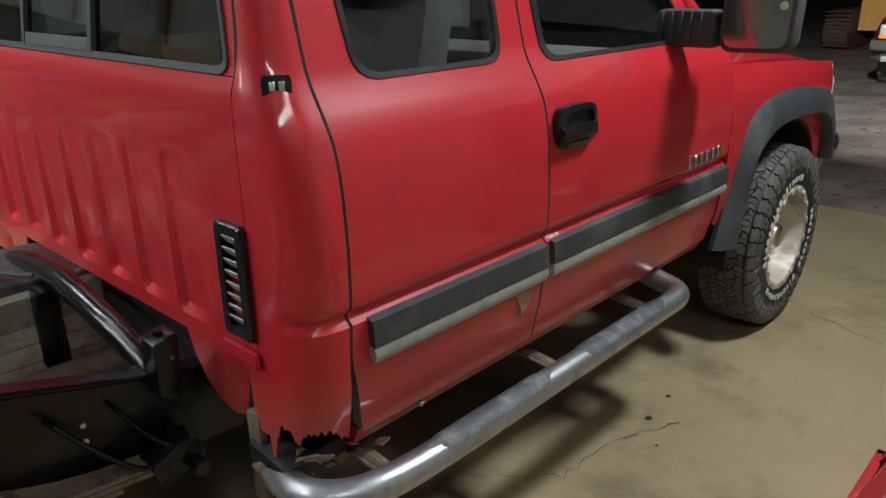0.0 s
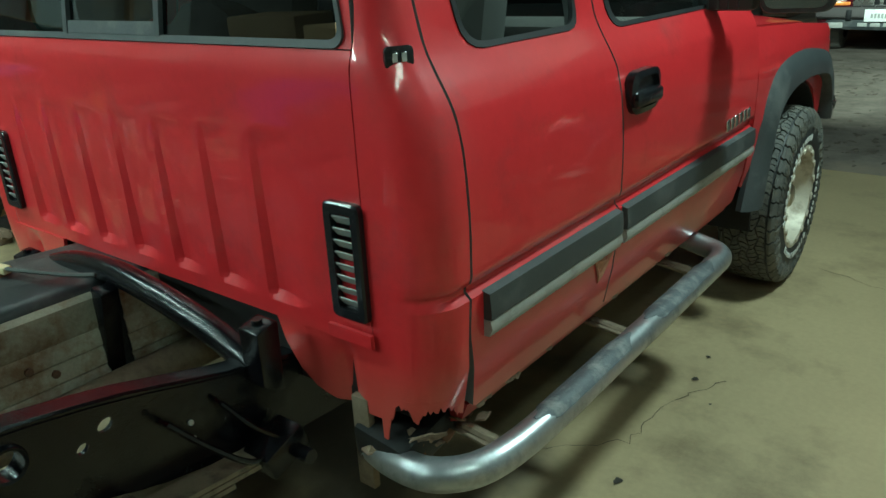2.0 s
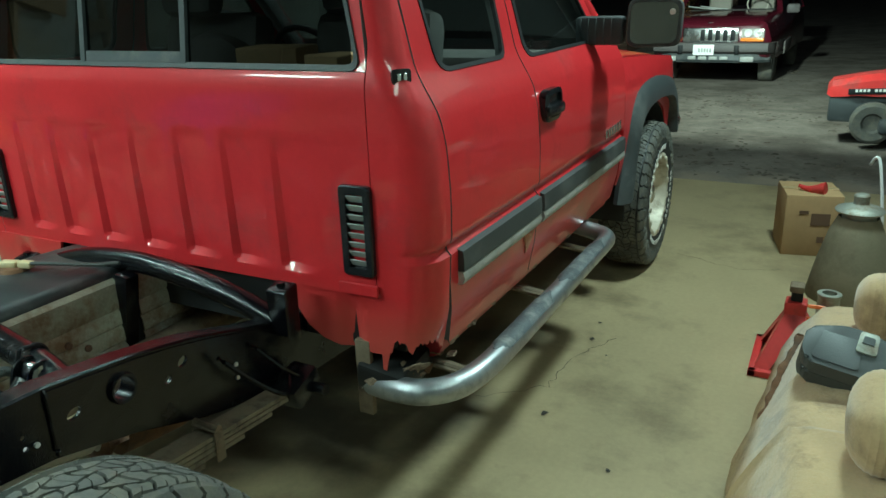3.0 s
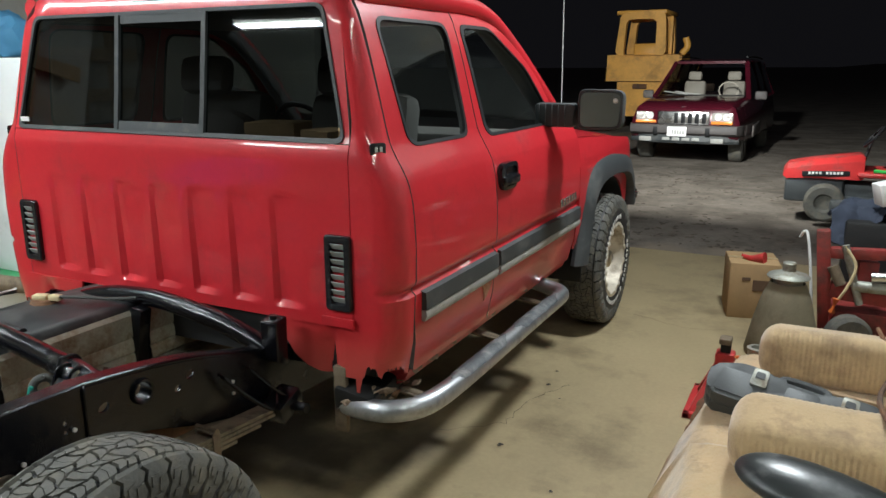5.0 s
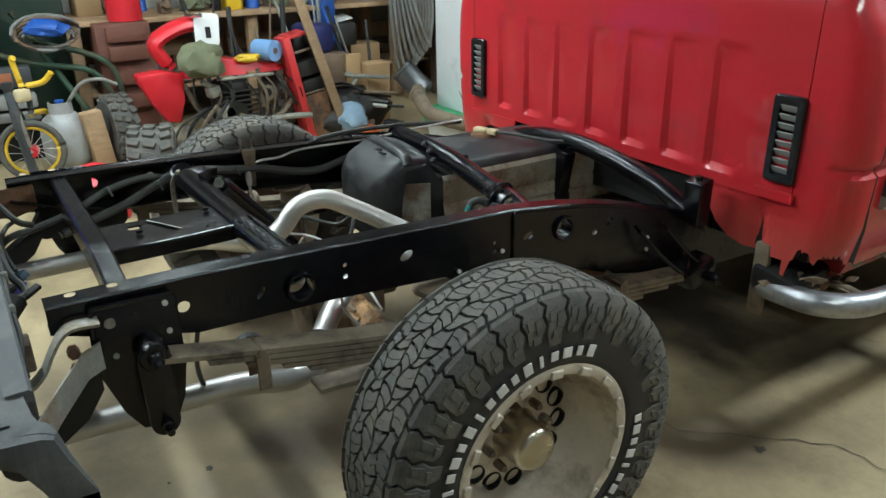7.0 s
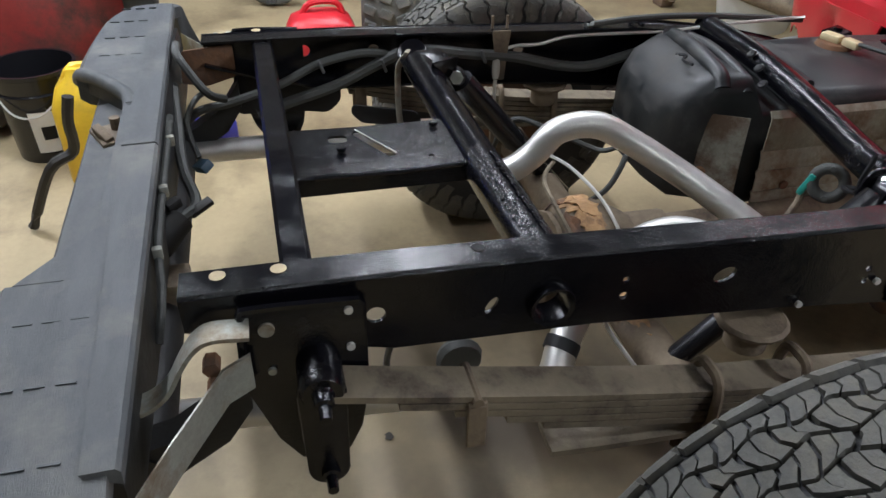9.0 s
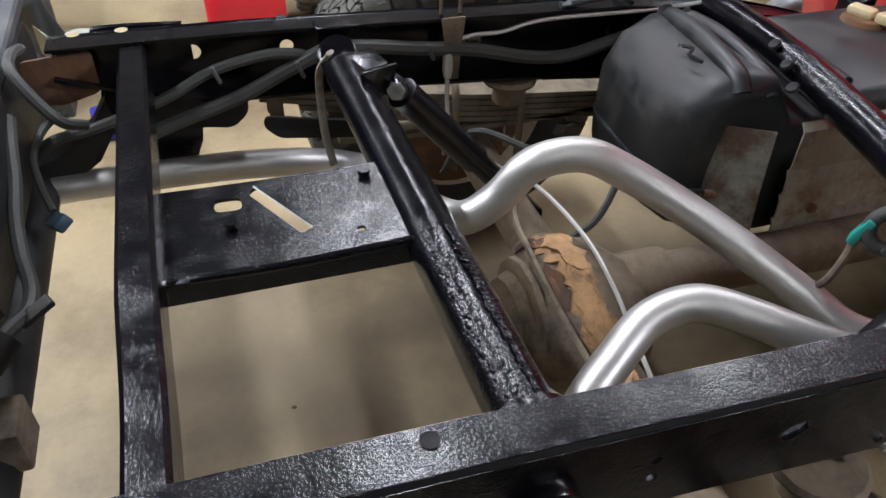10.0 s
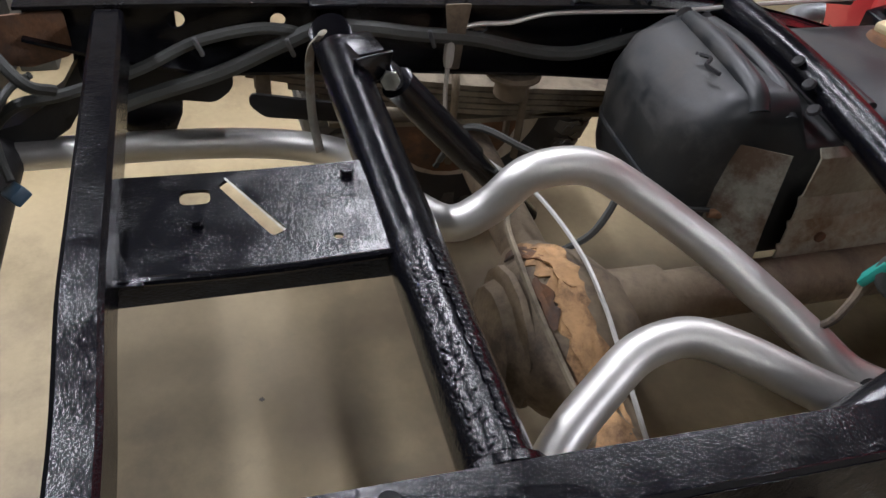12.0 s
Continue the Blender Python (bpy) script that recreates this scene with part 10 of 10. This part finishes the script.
tube(bm, [(-2.90, 0.92, 0.39), (-2.72, 0.81, 0.385), (-2.52, 0.73, 0.355), (-2.36, 0.69, 0.33), (-2.2, 0.73, 0.305), (-2.0, 0.82, 0.29), (-1.5, 0.98, 0.29)], 0.05, 16, 7)
lathe(bm, [(0.050, -0.02), (0.062, -0.015), (0.062, 0.015), (0.050, 0.02)], Matrix.Translation((-2.70, 0.80, 0.383)) @ pose(0, 0, 0, 0, 90, -28), 18)
part("pipe", bm, DUSTY_IRON, mf)

# small things on the floor left of the chassis
red_can = thing("petrol_can", "bright red plastic petrol can on the floor", "petrol can", (-2.43, -1.5, 0))
bm = bmesh.new()
loops = [[Vector((-2.43 + x * 0.13 * k, -1.50 + y * 0.17 * k, z)) for x, y in rounded([(-1, -1), (1, -1), (1, 1), (-1, 1)], 0.5, 4)] for z, k in ((0.0, 0.92), (0.015, 1.0), (0.18, 1.0), (0.23, 0.85), (0.26, 0.5))]
rings(bm, loops)
part("body", bm, RED_P, red_can)
bm = bmesh.new()
tube(bm, [(-2.43, -1.60, 0.22), (-2.43, -1.55, 0.30), (-2.43, -1.42, 0.30), (-2.43, -1.38, 0.22)], 0.016, 8, 4)
part("handle", bm, RED_P, red_can)
bm = bmesh.new()
box(bm, (-1.62, -2.02, 0.05), (0.10, 0.16, 0.10), (0, 0, 10), 0.015)
single("blue_plastic_box", bm, surface("violet_blue_plastic", (0.05, 0.05, 0.38), 0.4, 0, 0.1, 8, 60, 0.03), "small violet-blue plastic box on the floor", "box")
jug = thing("yellow_jerrycan", "yellow plastic jerrycan standing on the floor", "jerrycan", (-1.43, -2.42, 0))
bm = bmesh.new()
loops = [[Vector((-1.43 + x * 0.10 * k, -2.42 + y * 0.125 * k, z)) for x, y in rounded([(-1, -1), (1, -1), (1, 1), (-1, 1)], 0.35, 4)] for z, k in ((0.0, 0.94), (0.015, 1.0), (0.30, 1.0), (0.37, 0.8), (0.40, 0.5), (0.43, 0.42))]
rings(bm, loops)
part("body", bm, JUG_YELLOW, jug)
bm = bmesh.new()
box(bm, (-1.327, -2.43, 0.13), (0.004, 0.06, 0.05))
part("label", bm, surface("brown_label", (0.3, 0.2, 0.03), 0.6, 0, 0.1, 8, 60, 0.0), jug)
bm = bmesh.new()
tube(bm, [(-1.43, -2.50, 0.36), (-1.43, -2.46, 0.42), (-1.43, -2.38, 0.42), (-1.43, -2.34, 0.36)], 0.018, 8, 4)
part("handle", bm, JUG_YELLOW, jug)
bk = thing("bucket", "black plastic bucket with a white label and wire handle", "bucket", (-1.68, -2.66, 0))
bm = bmesh.new()
lathe(bm, [(0.0, 0.0), (0.13, 0.0), (0.152, 0.34), (0.160, 0.345), (0.160, 0.36), (0.148, 0.36), (0.127, 0.02), (0.0, 0.015)], Matrix.Translation((-1.68, -2.66, 0)), 28)
part("body", bm, BLACK_GLOSS, bk)
bm = bmesh.new()
lathe(bm, [(0.150, 0.275), (0.158, 0.28), (0.150, 0.285)], Matrix.Translation((-1.68, -2.66, 0)), 28)
part("rib", bm, BLACK_GLOSS, bk)
bm = bmesh.new()
rings(bm, [[Vector((-1.68 + (0.133 + 0.022 * z / 0.34 + 0.002) * math.cos(a), -2.66 + (0.133 + 0.022 * z / 0.34 + 0.002) * math.sin(a), z)) for z in (0.05, 0.22)] for a in span(-0.15, 0.65, 8)], False, False, False)
lab = part("label", bm, PAPER, bk, "white paper label with dark marks")
for z, w in ((0.105, 0.34),):
    bm = bmesh.new()
    rings(bm, [[Vector((-1.68 + (0.133 + 0.022 * q / 0.34 + 0.004) * math.cos(a), -2.66 + (0.133 + 0.022 * q / 0.34 + 0.004) * math.sin(a), q)) for q in (z, z + 0.055)] for a in span(0.25 - w / 2, 0.25 + w / 2, 4)], False, False, False)
    part("bar", bm, BLACK, lab)
bm = bmesh.new()
tube(bm, [(-1.60, -2.80, 0.30), (-1.52, -2.72, 0.22), (-1.51, -2.62, 0.22), (-1.58, -2.53, 0.30)], 0.004, 6, 6)
part("wire_handle", bm, LINE_STEEL, bk)

# blue tarp over a small mower
under = thing("covered_mower", "ride-on mower with a black seat under a blue tarp", "lawn mower", (-2.1, -2.45, 0))
bm = bmesh.new()
box(bm, (-2.25, -2.65, 0.38), (0.8, 0.6, 0.5), (0, 0, 10), 0.05)
part("body", bm, MACHINE_RED, under)
bm = bmesh.new()
box(bm, (-1.80, -2.215, 0.635), (0.26, 0.25, 0.05), (0, 4, 10), 0.024)
part("seat", bm, VINYL, under, "black vinyl mower seat")
bm = bmesh.new()
box(bm, (-1.80, -2.20, 0.661), (0.08, 0.10, 0.004), (0, 4, 25), 0.002)
part("seat_patch", bm, FADED_RED, under)
bm = bmesh.new()
box(bm, (-1.84, -2.24, 0.30), (0.12, 0.12, 0.62), (0, 0, 0), 0.01)
part("seat_post", bm, DARK_TRIM, under)
for x, y in ((-2.5, -2.95), (-2.5, -2.35), (-1.95, -2.95), (-1.95, -2.3)):
    bm = bmesh.new()
    lathe(bm, [(0.0, 0.05), (0.1, 0.05), (0.17, 0.07), (0.19, 0.04), (0.19, -0.04), (0.17, -0.07), (0.0, -0.05)], Matrix.Translation((x, y, 0.19)) @ pose(0, 0, 0, 90, 0, 10), 20)
    part("wheel", bm, RUBBER, under)
bm = bmesh.new()


def tarp(u, v):
    """Crumpled tarpaulin: a ridge running down to a corner, u from its near hem over the ridge to its far hem."""
    k = max(0.0, (v - 0.68) / 0.32)
    ridge = Vector((-2.16 + 0.20 * k, -3.1 + 1.10 * v, 0.98 + 0.02 * math.sin(v * 9) - 0.48 * k))
    near = Vector((-1.90 + 0.02 * k, -3.1 + 1.05 * v, 0.66 + 0.03 * math.sin(v * 14) - 0.15 * k ** 1.6))
    far = Vector((-2.75 + 0.7 * k, -3.1 + 1.05 * v, 0.66 - 0.15 * k))
    p = near.lerp(ridge, u / 0.6) if u < 0.6 else ridge.lerp(far, (u - 0.6) / 0.4)
    p = p + Vector((0, 0, 0.05 * math.sin(math.pi * min(1, u / 0.6)) * (1 - k)))
    q = Vector((u * 1.1, v * 1.5, 0.3))
    fold = 0.0
    for f, amp in ((3.1, 0.09), (6.3, 0.085), (11.7, 0.045), (21.0, 0.010)):
        w = q * f + Vector((noise.noise(q * f * 0.7 + Vector((f, 0, 3))), noise.noise(q * f * 0.7 + Vector((0, f, 9))), f)) * 0.8
        fold += amp * (0.5 - abs(noise.noise(w)) * 2.4)
    keep = 0.3 + 0.7 * (1 - k)
    return p + Vector((0.8, -0.25, 0.75)) * fold * keep


grid(bm, tarp, span(0, 1, 70), span(0, 1, 96))
tp = single("blue_tarp", bm, TARP, "crumpled bright blue tarpaulin thrown over a mower", "tarpaulin", angle=28)
thicken(tp, 0.004, angle=24)
bm = bmesh.new()
lathe(bm, [(0.006, 0.004), (0.012, 0.006), (0.016, 0.002)], Matrix.Translation(tarp(0.3, 0.975) + Vector((0.010, 0, 0.006))) @ pose(0, 0, 0, -10, 55, 0), 14)
part("eyelet", bm, LINE_STEEL, tp)
bm = bmesh.new()
tube(bm, [(-1.05, -2.62, 0.02), (-1.0, -2.5, 0.25), (-1.02, -2.42, 0.30), (-0.98, -2.40, 0.42), (-0.98, -2.38, 0.5)], 0.018, 8, 4)
single("angle_iron", bm, DARK_JUNK, "bent dark steel bar standing behind the bumper", "bar")

# added dark green locker backdrop and a leaning steel frame against the side wall
DARK_GREEN = surface("dark_green_enamel", (0.012, 0.03, 0.018), 0.45, 0.1, 0.25, 4, 50, 0.1, dirt=(0.04, 0.035, 0.025), dirt_amount=0.3, dirt_scale=4)
for y, w, h in ((-1.75, 1.1, 1.75), (-3.1, 1.4, 1.55)):
    lk = thing("steel_locker", "dark green dusty steel locker added as a dark backdrop against the side wall", "locker", (-4.98, y, 0), "lockers")
    bm = bmesh.new()
    box(bm, (-4.98, y, h / 2), (0.42, w, h), (0, 0, 0), 0.012)
    part("body", bm, DARK_GREEN, lk)
    for k in (-1, 1):
        bm = bmesh.new()
        box(bm, (-4.765, y + k * w / 4, h / 2), (0.012, w / 2 - 0.03, h - 0.08), (0, 0, 0), 0.004)
        dr = part("door", bm, DARK_GREEN, lk)
        bm = bmesh.new()
        box(bm, (-4.75, y + k * 0.07, h * 0.55), (0.02, 0.02, 0.12), (0, 0, 0), 0.005)
        part("handle", bm, GALV, dr)

# long thin scrap standing behind the three-wheeler
rng = random.Random(63)
for k in range(16):
    bm = bmesh.new()
    y = -0.35 + 0.09 * k + rng.uniform(-0.03, 0.03)
    x = -3.98 + rng.uniform(-0.1, 0.1)
    top = rng.uniform(0.55, 1.15)
    tube(bm, [(x + 0.1, y, 0.0), (x, y + rng.uniform(-0.06, 0.06), top * 0.5), (x - 0.12, y + rng.uniform(-0.12, 0.12), top)], rng.uniform(0.008, 0.022), 7, 4)
    single("steel_rod", bm, rng.choice([DARK_JUNK, DARK_JUNK, DUSTY_IRON, GALV, BROWN_JUNK]), "bent steel rod leaning in the junk", "rod", "scrap rods")
for k, (x, y, s_) in enumerate(((-3.72, 0.30, 0.2), (-3.6, 0.48, 0.17), (-3.42, 0.72, 0.15), (-3.25, 0.86, 0.12), (-3.0, 0.70, 0.12))):
    machine_part((x, y, 0.0), s_, DARK_JUNK if k % 2 else BROWN_JUNK, 90 + k, "greasy engine casting on the floor")
# things thrown on the rear bench of the cab
lump("jacket", (0.12, 0.22, 1.30), (0.16, 0.13, 0.10), surface("dark_work_cloth", (0.06, 0.055, 0.05), 0.9, 0, 0.2, 9, 90, 0.3), "crumpled dark work jacket on the rear bench", "jacket", 21)
carton((0.34, 0.26, 1.25), (0.20, 0.16, 0.13), 12, "small cardboard carton on the rear bench of the cab", False)
carton((0.58, 0.24, 1.25), (0.16, 0.14, 0.11), -18, "small cardboard carton on the rear bench of the cab", False)
lump("cloth_bag", (0.70, 0.25, 1.30), (0.06, 0.09, 0.11), SEAT_LIGHT, "pale cloth bag on the rear bench", "bag", 23)
